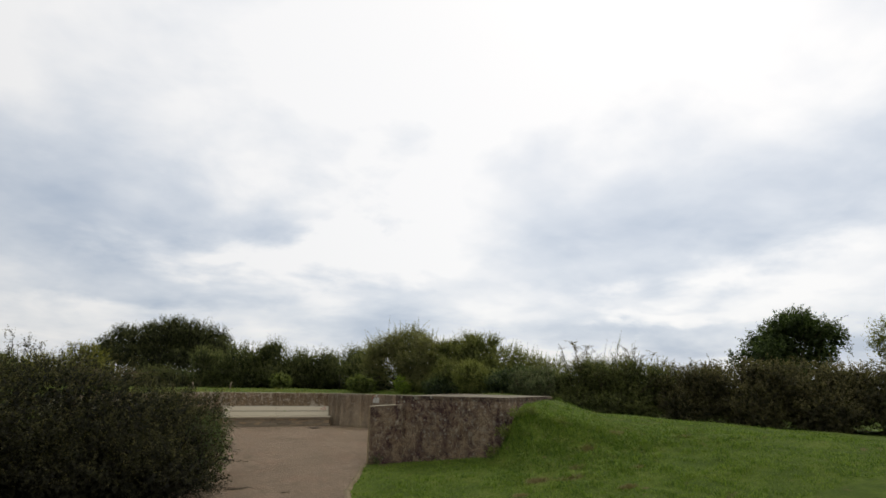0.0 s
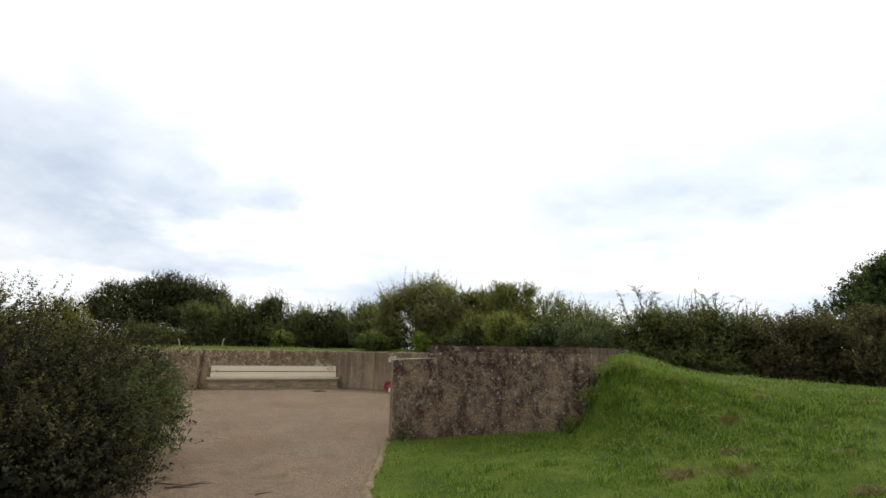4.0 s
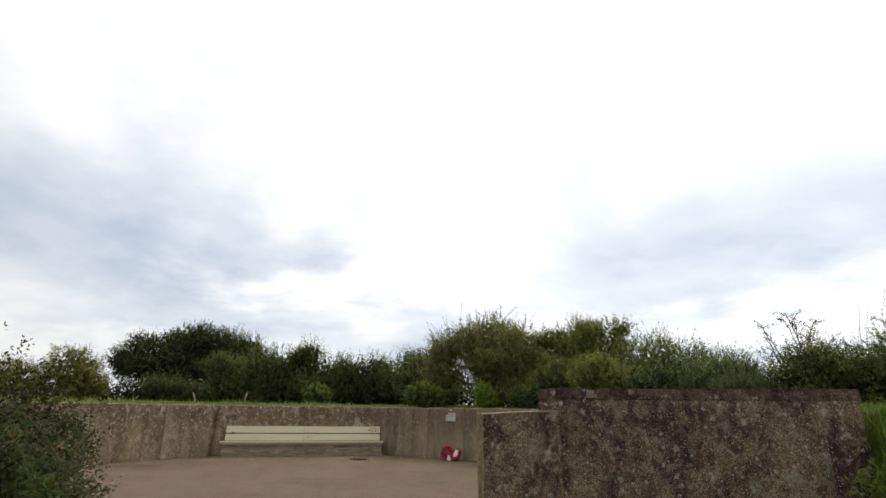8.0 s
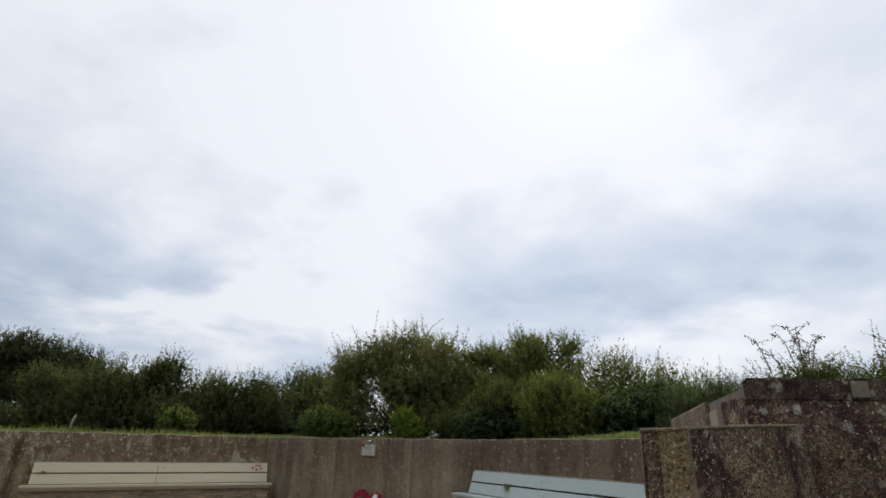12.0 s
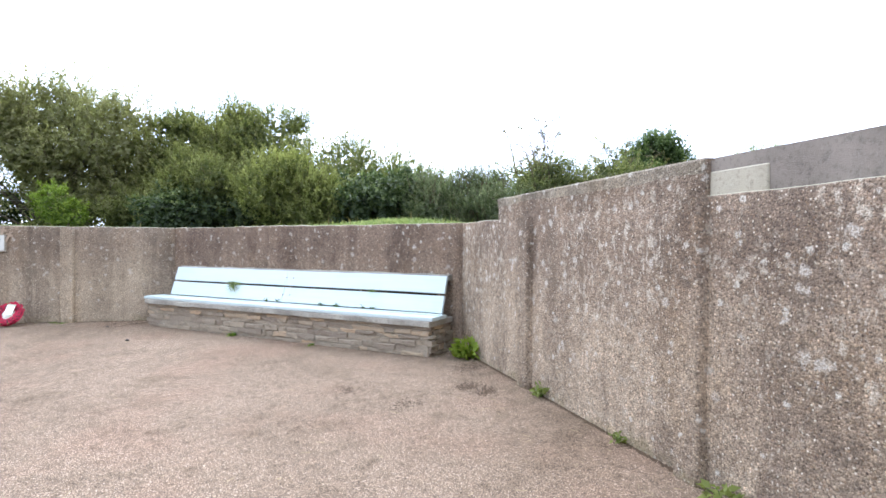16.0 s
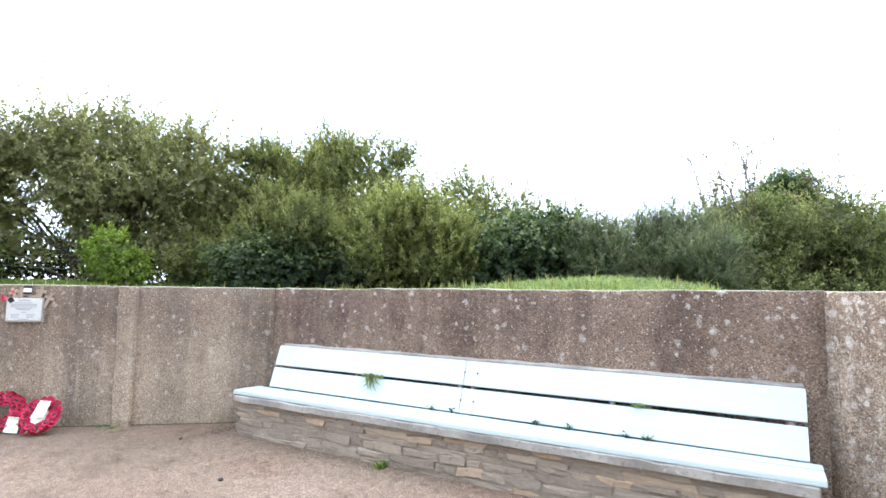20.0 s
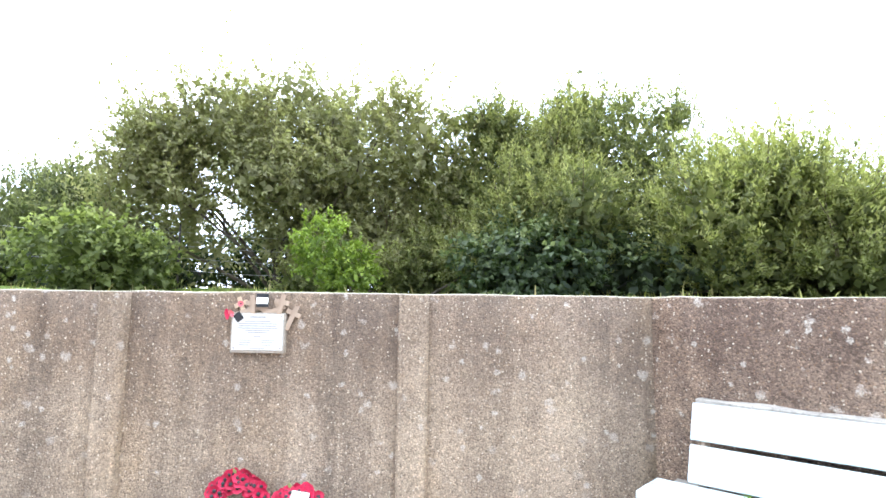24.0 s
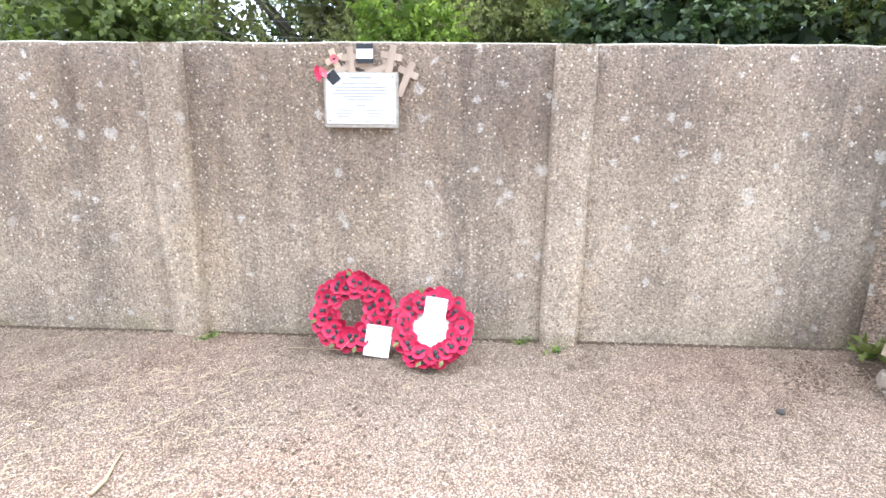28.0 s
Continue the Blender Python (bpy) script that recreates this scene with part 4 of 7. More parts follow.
def build_pier():
    """The lower pier at the opening's edge, its end in two facets."""
    bm = bmesh.new()
    plan = [(2.97, 14.58), (3.86, 14.60), (3.98, 15.00), (3.03, 14.89), (3.025, 14.755), (2.975, 14.745)]
    nz = 9
    rows = []
    for j in range(nz + 1):
        z = -0.3 + (PIER_TOP - 0.015 + 0.3) * j / nz
        rows.append([bm.verts.new((x + 0.006 * noise.noise((x * 9, z * 3, y)), y + 0.006 * noise.noise((z * 3, x * 5, y)), z + 0.045 * (x - 2.97) / 0.9 * j / nz)) for x, y in plan])
    cx, cy = 3.4, 14.75
    rows.append([bm.verts.new((x + (cx - x) * 0.03, y + (cy - y) * 0.08, PIER_TOP + 0.045 * (x - 2.97) / 0.9 + 0.006 * noise.noise((x * 8, y * 8, 2)))) for x, y in plan])
    k = len(plan)
    for r0, r1 in zip(rows, rows[1:]):
        for i in range(k):
            # front (0) is stained; recessed west facet (3) has its shade put in
            bm.faces.new((r0[i], r0[(i + 1) % k], r1[(i + 1) % k], r1[i])).material_index = 2 if i in (0, 2, 3) else 0
    f = bm.faces.new(rows[-1])
    f.material_index = 1
    bm.faces.new(rows[0][::-1])
    bmesh.ops.recalc_face_normals(bm, faces=bm.faces[:])
    pier = thing("entrance_pier", "low pebbly concrete pier at the edge of the opening", "pier")
    ob = part("body", bm, WALL_PIER, pier)
    proud_flints(pier, (2.975, 14.578), (3.70, 14.60), 0.02, PIER_TOP - 0.03, 2600, 32)
    proud_flints(pier, (3.025, 14.755), (2.975, 14.585), 0.02, PIER_TOP - 0.04, 900, 33)
    proud_flints(pier, (3.030, 14.885), (3.026, 14.760), 0.02, PIER_TOP - 0.04, 600, 34)
    ob.data.materials.append(COPING)
    ob.data.materials.append(WALL_DARK)
    rim = [(3.026, 14.88, PIER_TOP - 0.006), (3.022, 14.757, PIER_TOP - 0.006), (2.976, 14.745, PIER_TOP - 0.008), (2.974, 14.584, PIER_TOP - 0.008), (3.30, 14.588, PIER_TOP + 0.012), (3.80, 14.602, PIER_TOP + 0.034)]
    part("arris", tube(rim, [0.010, 0.009, 0.009, 0.010, 0.009, 0.008], 6), PILASTER, pier, "pale top edge")
    # worn pale arrises where the facets meet
    for x, y in ((2.972, 14.583), (3.024, 14.757), (3.028, 14.886)):
        pts = [(x + 0.004 * noise.noise((x * 9, z * 5, y)), y + 0.003 * noise.noise((z * 6, x, y)), z) for z in np.linspace(-0.05, PIER_TOP - 0.012, 12)]
        part("arris", tube(pts, [0.007 + 0.003 * noise.noise((z * 7, x, 3)) for _, _, z in pts], 6), PILASTER, pier, "worn pale edge")


build_pier()


# ---- plants ----


def unit(v):
    return v / np.maximum(np.linalg.norm(v, axis=-1, keepdims=True), 1e-9)


def leaf_quads(base, way, length, width, rng, droop=0.15, face=None):
    """Folded four-cornered leaves at base points, pointing along way, their upper side turned roughly to face."""
    n = len(base)
    way = unit(way)
    turn = unit(rng.normal(size=(n, 3)))
    if face is not None:
        turn = unit(face + turn * 0.75)
    side = unit(np.cross(way, turn))
    up = np.cross(side, way)
    ln, wd = length[:, None], width[:, None]
    mid = base + way * ln * 0.45 + up * wd * 0.25
    v = np.stack([base, mid + side * wd * 0.5, base + way * ln - up * ln * droop, mid - side * wd * 0.5], 1)
    return v.reshape(-1, 3)


def foliage(blobs, shoots, per, length, leaf, slim, up, rng, core=14.0, spread=0.55, gap=0.0, rag=1.0):
    """Leaves along short shoots over the surface of ellipsoids, and a darker filling of leaves inside.
    blobs: x, y, z, rx, ry, rz; shoots per square metre; leaf: length in metres."""
    out, leaf_tone = [], []
    for x, y, z, rx, ry, rz in blobs:
        c, r = np.array([x, y, z]), np.array([rx, ry, rz])
        area = 4 * math.pi * ((rx * ry) ** 1.6 / 3 + (rx * rz) ** 1.6 / 3 + (ry * rz) ** 1.6 / 3) ** (1 / 1.6)
        m = int(area * shoots)
        d = unit(rng.normal(size=(m, 3)))
        lump = 0.13 * np.sin(d[:, 0] * 5 + x) * np.cos(d[:, 1] * 6 + y) + 0.10 * np.sin(d[:, 2] * 9 + 3 * d[:, 0] + z) + 0.07 * np.sin(d[:, 1] * 17 + d[:, 0] * 13)
        lump = 1 + rag * (lump + 0.05 * np.sin(d[:, 0] * 29 + d[:, 2] * 23 + x) * np.sin(d[:, 1] * 31 + y))
        if gap:
            keep = np.sin(d[:, 0] * 7 + x * 3) * np.sin(d[:, 2] * 8 + y) + 0.6 * np.sin(d[:, 1] * 11 + d[:, 2] * 5) > gap * 2 - 1.6
            d, lump = d[keep], lump[keep]
            m = len(d)
        b = c + d * r * (lump * rng.uniform(0.72, 1.0, m))[:, None]
        way = unit(unit(d / r) * (1 - up) + np.array([0, 0, up]) + rng.normal(size=(m, 3)) * 0.28)
        ln = length * rng.uniform(0.45, 1.25, m)
        t = rng.uniform(0.0, 1.0, (m, per))
        p = b[:, None] + way[:, None] * (ln[:, None] * t)[..., None] + rng.normal(size=(m, per, 3)) * leaf * 0.22
        lw = unit(way[:, None] * (1 - spread) + unit(rng.normal(size=(m, per, 3))) * spread)
        k = m * per
        size = leaf * rng.uniform(0.6, 1.25, k) * (1 - 0.35 * t.reshape(-1))
        face = np.repeat(unit(d * 0.6 + np.array([0, 0, 0.75])), per, axis=0)
        out.append(leaf_quads(p.reshape(-1, 3), lw.reshape(-1, 3), size, size * slim, rng, 0.15, face))
        # tips of upward shoots come out paler
        paleness = rng.uniform(0.35, 1.0, m)[:, None] * np.clip(0.45 + 0.75 * way[:, 2:3], 0.2, 1.0)
        leaf_tone.append((t * paleness).reshape(-1))
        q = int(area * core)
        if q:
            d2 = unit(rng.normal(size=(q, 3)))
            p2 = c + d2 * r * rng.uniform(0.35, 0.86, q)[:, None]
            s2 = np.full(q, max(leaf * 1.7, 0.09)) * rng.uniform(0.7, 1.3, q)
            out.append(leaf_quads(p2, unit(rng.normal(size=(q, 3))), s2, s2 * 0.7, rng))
            # inner leaves get the darkest tone: shade within the crown, put into colour
            leaf_tone.append(np.zeros(q))
    return np.concatenate(out), np.concatenate(leaf_tone)


def sprigs(parent, blobs, count, length, leaf, slim, mat, rng, per=16):
    """Long thin shoots that stand out of the crown's top and sides: one mesh of leaves, one of bare twigs."""
    idx = rng.integers(0, len(blobs), count)
    b = np.array(blobs)[idx]
    d = unit(rng.normal(size=(count, 3)) + np.array([0, 0, 0.9]))
    base = b[:, :3] + d * b[:, 3:] * 0.8
    way = unit(d * 0.55 + np.array([0, 0, 0.6]) + rng.normal(size=(count, 3)) * 0.25)
    bend = rng.normal(size=(count, 3)) * 0.16
    ln = length * rng.uniform(0.5, 1.25, count)

    def at(t):
        return base + way * (ln * t)[:, None] + bend * (ln * t * t)[:, None]

    t = np.linspace(0.25, 1.0, per)[None] + rng.uniform(-0.04, 0.04, (count, per))
    p = base[:, None] + way[:, None] * (ln[:, None] * t)[..., None] + bend[:, None] * (ln[:, None] * t * t)[..., None]
    lw = unit(way[:, None] * 0.55 + unit(rng.normal(size=(count, per, 3))) * 0.6)
    k = count * per
    size = leaf * rng.uniform(0.6, 1.2, k) * (1.1 - 0.4 * t.reshape(-1))
    v = leaf_quads(p.reshape(-1, 3), lw.reshape(-1, 3), size, size * slim, rng, 0.15, np.tile(np.array([[0, 0, 0.8]]), (k, 1)))
    part("sprig_foliage", foliage_mesh("sprig_foliage", v, mat, (t * rng.uniform(0.5, 1.0, (count, 1))).reshape(-1)), None, parent, "", None, "stuff")
    rows = []
    for q, r in ((0.0, 0.006), (0.5, 0.004), (1.0, 0.0015)):
        c = at(q)
        e0 = unit(np.cross(way, np.array([0.3, 0.7, 0.1])))
        e1 = np.cross(way, e0)
        rows.append(np.stack([c + (e0 * math.cos(a) + e1 * math.sin(a)) * r for a in (0, 2.094, 4.189)], 1))
    vt = np.stack(rows, 1).reshape(-1, 3)
    o = (np.arange(count) * 9)[:, None]
    f = np.concatenate([o + np.array([[3 * j + i, 3 * j + (i + 1) % 3, 3 * j + 3 + (i + 1) % 3, 3 * j + 3 + i]]) for j in range(2) for i in range(3)])
    part("twig_work", from_arrays("twig_work", vt, f, TWIG), None, parent, "", None, "stuff")


def foliage_mesh(name, v, mat, young=None):
    """Leaves as one mesh; young says how near each leaf is to its shoot's tip, 0 for the shade-dark inner ones."""
    me = from_arrays(name, v, np.arange(len(v)).reshape(-1, 4), mat)
    at = me.attributes.new("young", "FLOAT", "POINT")
    at.data.foreach_set("value", np.repeat(np.full(len(v) // 4, 0.45) if young is None else young, 4).astype(np.float32))
    return me


def woody(parent, x, y, z0, blobs, trunks, rad, rng, mat=None):
    """Stems from the ground, each with limbs into the crown."""
    for k in range(trunks):
        a = 2 * math.pi * k / trunks + rng.uniform(0, 1)
        tgt = Vector(blobs[k % len(blobs)][:3])
        rr = Vector(blobs[k % len(blobs)][3:])
        foot = Vector((x + 0.22 * math.cos(a) * (trunks > 1), y + 0.22 * math.sin(a) * (trunks > 1), z0 - 0.15))
        fork = foot.lerp(tgt, 0.55) + Vector((rng.uniform(-0.1, 0.1), rng.uniform(-0.1, 0.1), 0))
        bend = foot.lerp(fork, 0.5) + Vector((rng.uniform(-0.12, 0.12), rng.uniform(-0.12, 0.12), 0))
        stem = part("trunk", tube([foot, bend, fork, tgt], [rad, rad * 0.8, rad * 0.62, rad * 0.3]), mat or BARK, parent)
        for j in range(4):
            d = Vector(rng.normal(size=3))
            d.z = abs(d.z) * 0.7
            d.normalize()
            end = tgt + Vector((d.x * rr.x, d.y * rr.y, d.z * rr.z)) * 0.9
            start = fork.lerp(tgt, rng.uniform(0, 0.7))
            mid = start.lerp(end, 0.5) + Vector(rng.normal(size=3)) * 0.08
            part("limb", tube([start, mid, end], [rad * 0.42, rad * 0.28, rad * 0.08], 5), mat or BARK, stem)


def clumps(blobs, n, r, seed, keep=0.0):
    """The crown broken up into n leafy boughs over the given ellipsoids, with room between them; keep: the share of the ellipsoids left inside."""
    rng = np.random.default_rng(seed)
    out = []
    if keep:
        out += [(x, y, z, rx * keep, ry * keep, rz * keep) for x, y, z, rx, ry, rz in blobs]
    for k in range(n):
        x, y, z, rx, ry, rz = blobs[k % len(blobs)]
        d = unit(rng.normal(size=(1, 3)))[0] * rng.uniform(0.55, 0.88)
        s = r * rng.uniform(0.7, 1.25)
        out.append((x + d[0] * rx, y + d[1] * ry, z + d[2] * rz, s, s, s * rng.uniform(0.6, 0.95)))
    return out


def plant(name, label, category, x, y, blobs, leafmat, shoots=22, per=12, length=0.32, leaf=0.07, slim=0.45, up=0.45, trunks=3, rad=0.05, core=14.0, spread=0.55, gap=0.0, rag=1.0, group="", seed=1, sprig=0, reach=0.5):
    rng = np.random.default_rng(seed)
    z0 = ground_z(x, y)
    ob = thing(name, label, category, None, group)
    woody(ob, x, y, z0, blobs, trunks, rad, rng)
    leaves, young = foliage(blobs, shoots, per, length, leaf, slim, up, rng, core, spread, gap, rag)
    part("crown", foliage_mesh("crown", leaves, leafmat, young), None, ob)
    if sprig:
        sprigs(ob, blobs, sprig, reach, leaf, slim, leafmat, rng)
    return ob


# thorny bush beside the path
plant("thorn_bush", "large dense dark-green thorn bush at the edge of the gravel path", "bush", -2.4, 12.9,
      [(-2.25, 12.75, 0.92, 1.50, 1.45, 0.90), (-3.5, 12.7, 1.25, 1.9, 1.7, 1.05), (-1.35, 12.5, 0.62, 0.80, 1.2, 0.62), (-2.2, 11.8, 0.50, 1.45, 1.1, 0.6), (-3.9, 11.7, 0.55, 1.4, 1.1, 0.7), (-1.85, 14.1, 0.78, 0.95, 1.0, 0.72), (-1.30, 11.6, 0.32, 0.80, 0.90, 0.42), (-2.6, 11.5, 0.36, 1.2, 0.85, 0.48), (-1.30, 13.5, 0.62, 0.72, 0.8, 0.62), (-1.36, 14.5, 0.72, 0.74, 0.85, 0.70), (-1.75, 14.7, 0.95, 0.8, 0.7, 0.75)],
      LEAF_THORN, shoots=96, per=16, length=0.34, leaf=0.046, slim=0.55, up=0.28, trunks=6, rad=0.035, core=120, gap=0.3, rag=1.7, seed=21)
plant("thorn_bush", "tall rounded dark-green thorn bush merging with its neighbour", "bush", -5.8, 12.0,
      [(-5.6, 12.2, 1.25, 1.9, 1.8, 1.20), (-7.6, 11.6, 1.3, 1.9, 1.9, 1.2), (-4.6, 11.2, 0.7, 1.6, 1.2, 0.75), (-6.6, 10.6, 0.8, 1.8, 1.3, 0.85)],
      LEAF_THORN, shoots=60, per=12, length=0.32, leaf=0.06, slim=0.6, up=0.3, trunks=6, rad=0.04, core=70, seed=22)

# trees and scrub beyond the north wall
plant("willow_tree", "broad dark-green willow with a domed crown behind the pit", "tree", -6.0, 52.0,
      clumps([(-8.9, 52.0, 4.3, 1.9, 2.0, 1.7), (-6.3, 52.0, 5.2, 1.9, 2.0, 1.75), (-3.6, 52.0, 5.1, 2.0, 2.0, 1.75), (-1.6, 51.8, 4.2, 1.4, 1.8, 1.5), (-5.0, 51.2, 3.2, 4.2, 2.0, 1.8), (-4.9, 52.0, 5.5, 1.9, 1.9, 1.55)], 26, 0.8, 310, 0.92),
      LEAF_FAR, shoots=22, per=14, length=0.55, leaf=0.125, slim=0.5, up=0.4, trunks=6, rad=0.10, core=26, gap=0.1, seed=31)
plant("willow_bush", "pale yellow-green willow bush beyond the pit", "bush", -9.3, 38.2,
      [(-8.6, 38.2, 2.80, 1.15, 1.2, 1.10), (-7.8, 38.0, 2.20, 0.8, 0.9, 0.80), (-10.6, 37.8, 2.2, 1.3, 1.2, 1.0)],
      LEAF_GOLD, shoots=44, per=14, length=0.45, leaf=0.10, slim=0.4, up=0.55, trunks=4, rad=0.05, core=40, seed=32, sprig=40, reach=0.5)
plant("willow_bush", "dark willow bush at the far end of the scrub", "bush", -13.0, 36.5,
      [(-12.6, 37.0, 2.2, 1.9, 1.5, 1.1), (-15.5, 35.5, 2.2, 2.0, 1.5, 1.2)],
      LEAF_WILLOW, shoots=22, per=10, length=0.4, leaf=0.15, slim=0.45, up=0.5, trunks=4, rad=0.05, core=34, seed=33)
for k, (bx, by, bz, br, bh, mt) in enumerate(((-4.6, 39.6, 1.75, 1.6, 0.75, LEAF_FAR), (-1.5, 38.6, 2.55, 1.35, 1.25, LEAF_WILLOW), (0.1, 37.2, 2.75, 1.45, 1.50, LEAF_WILLOW), (1.9, 37.0, 2.75, 1.3, 1.40, LEAF_WILLOW), (3.6, 37.2, 2.65, 1.25, 1.35, LEAF_WILLOW),
                                              (5.3, 36.6, 2.65, 1.25, 1.40, LEAF_WILLOW), (6.9, 35.2, 2.75, 1.25, 1.45, LEAF_WILLOW), (6.6, 32.6, 2.35, 1.1, 1.05, LEAF_WILLOW))):
    plant("willow_bush", "grey-green willow scrub with upright leafy shoots", "bush", bx, by,
          clumps([(bx, by, bz, br, 1.2, bh), (bx + 0.5, by - 0.5, max(bz - 0.7, 1.6), br * 0.9, 1.0, 0.85)], 8, 0.5, 400 + k, 0.92), mt,
          shoots=26, per=17, length=0.60, leaf=0.105, slim=0.36, up=0.68, trunks=4, rad=0.04, core=95, spread=0.42, rag=1.3, group="willow scrub", seed=40 + k)
plant("sycamore_sapling", "small bright-green rounded sapling against the scrub", "sapling", 2.28, 34.0,
      [(2.28, 34.0, 1.95, 0.52, 0.48, 0.42)], LEAF_BRIGHT, shoots=90, per=9, length=0.16, leaf=0.11, slim=0.85, up=0.2, trunks=2, rad=0.02, core=60, seed=51)
plant("sycamore_sapling", "bright-green broad-leaved sapling just behind the wall", "sapling", 5.95, 28.95,
      [(5.75, 28.95, 1.92, 0.52, 0.45, 0.40), (6.2, 28.8, 1.80, 0.42, 0.4, 0.34)], LEAF_BRIGHT, shoots=100, per=8, length=0.20, leaf=0.085, slim=0.75, up=0.25, trunks=2, rad=0.02, core=60, gap=0.3, seed=52)
plant("lime_sapling", "young yellow-green sapling just behind the wall", "sapling", 7.42, 26.85,
      [(7.40, 26.88, 1.96, 0.30, 0.30, 0.32), (7.58, 26.70, 1.72, 0.26, 0.26, 0.24)], LEAF_LIME, shoots=150, per=9, length=0.15, leaf=0.065, slim=0.6, up=0.3, trunks=2, rad=0.015, core=60, seed=53)

# the sallow and the scrub beyond the memorial wall and the east wall
plant("sallow_tree", "open-crowned sallow tree with many stems and light gaps", "tree", 8.5, 29.3,
      clumps([(7.35, 29.9, 3.45, 1.05, 1.0, 1.05), (8.6, 29.4, 4.05, 1.10, 1.1, 1.05), (9.4, 28.6, 3.50, 1.1, 1.0, 1.05), (8.3, 29.2, 2.85, 1.4, 1.0, 0.75), (7.1, 30.0, 2.6, 0.9, 0.8, 0.7), (9.3, 28.4, 2.4, 0.9, 0.8, 0.7), (9.15, 27.5, 3.40, 0.85, 0.8, 0.80), (9.3, 27.3, 2.5, 0.8, 0.7, 0.7), (6.85, 30.2, 3.6, 0.45, 0.4, 0.4), (7.95, 29.6, 3.75, 0.8, 0.8, 0.9), (8.5, 29.0, 2.8, 0.9, 0.8, 0.85)], 90, 0.46, 610),
      LEAF_SALLOW, shoots=22, per=14, length=0.46, leaf=0.086, slim=0.52, up=0.35, trunks=16, rad=0.034, core=24, spread=0.55, rag=1.6, seed=61, sprig=300, reach=0.75)
plant("willow_bush", "tall dense olive-green willow thicket", "bush", 10.6, 26.0,
      clumps([(10.0, 26.6, 2.95, 1.10, 1.15, 1.15), (11.0, 25.4, 3.28, 1.25, 1.25, 1.2), (9.7, 25.6, 2.2, 0.95, 1.0, 0.85)], 30, 0.40, 623, 0.90),
      LEAF_THICKET, shoots=66, per=18, length=0.38, leaf=0.070, slim=0.36, up=0.6, trunks=5, rad=0.05, core=115, spread=0.42, rag=1.5, seed=62, sprig=150, reach=0.5)
plant("willow_bush", "yellow-green willow bush with upright shoots", "bush", 9.9, 23.7,
      clumps([(9.75, 23.6, 2.22, 0.95, 0.95, 0.76), (10.3, 22.9, 2.0, 0.86, 0.78, 0.64)], 18, 0.34, 630, 0.85),
      LEAF_YELLOW, shoots=72, per=20, length=0.34, leaf=0.066, slim=0.36, up=0.6, trunks=5, rad=0.035, core=140, spread=0.42, rag=1.5, seed=63, sprig=110, reach=0.42)
plant("willow_bush", "olive-green willow bush behind the yellower one", "bush", 12.2, 23.6,
      [(12.0, 23.8, 2.52, 1.2, 1.2, 1.1), (13.0, 22.6, 2.15, 1.1, 1.1, 0.95)],
      LEAF_THICKET, shoots=70, per=22, length=0.50, leaf=0.07, slim=0.36, up=0.6, trunks=4, rad=0.04, core=90, spread=0.42, rag=1.5, seed=64, sprig=60, reach=0.6)
plant("blackthorn_thicket", "dark dense blackthorn under and behind the sallow", "thicket", 9.6, 31.4,
      [(8.0, 31.8, 2.0, 1.1, 0.8, 0.75), (9.6, 31.4, 2.1, 1.1, 0.8, 0.8), (11.2, 30.0, 2.2, 1.1, 0.9, 0.9), (6.6, 31.6, 1.8, 0.8, 0.6, 0.6), (10.2, 28.6, 1.8, 0.8, 0.8, 0.6)],
      LEAF_DARK, shoots=48, per=10, length=0.3, leaf=0.09, slim=0.6, up=0.3, trunks=4, rad=0.03, core=60, rag=1.3, seed=66)
plant("blackthorn_thicket", "low dark thicket filling between the willows", "thicket", -6.6, 40.5,
      [(-6.2, 40.5, 1.75, 1.5, 1.0, 0.7), (-8.8, 40.6, 1.8, 1.6, 1.0, 0.8), (-11.5, 39.5, 1.8, 1.8, 1.0, 0.8)],
      LEAF_THORN, shoots=30, per=10, length=0.4, leaf=0.11, slim=0.6, up=0.3, trunks=3, rad=0.03, core=50, seed=67)
plant("blackthorn_thicket", "dark blackthorn closing the gaps behind the willows", "thicket", 11.6, 25.2,
      [(11.0, 27.4, 1.95, 1.1, 1.0, 0.75), (11.9, 25.4, 2.0, 1.1, 1.1, 0.8), (12.0, 23.0, 1.9, 1.1, 1.1, 0.75), (9.9, 24.4, 1.6, 0.8, 1.0, 0.5), (12.4, 21.2, 1.8, 1.0, 1.0, 0.7)],
      LEAF_DARK, shoots=40, per=10, length=0.3, leaf=0.10, slim=0.6, up=0.3, trunks=4, rad=0.03, core=70, rag=1.2, seed=68)
plant("blackthorn_thicket", "dark scrub behind the willows", "thicket", 1.0, 40.2,
      [(-3.2, 41.0, 1.7, 1.6, 0.8, 0.75), (-0.9, 40.4, 2.0, 1.6, 0.8, 1.0), (1.4, 39.6, 2.0, 1.6, 0.8, 1.0), (3.6, 39.2, 2.0, 1.5, 0.8, 1.0), (5.6, 38.4, 2.0, 1.5, 0.8, 1.0), (7.9, 36.4, 2.0, 1.4, 0.8, 1.0)],
      LEAF_DARK, shoots=16, per=9, length=0.4, leaf=0.17, slim=0.6, up=0.3, trunks=4, rad=0.03, core=34, seed=69)
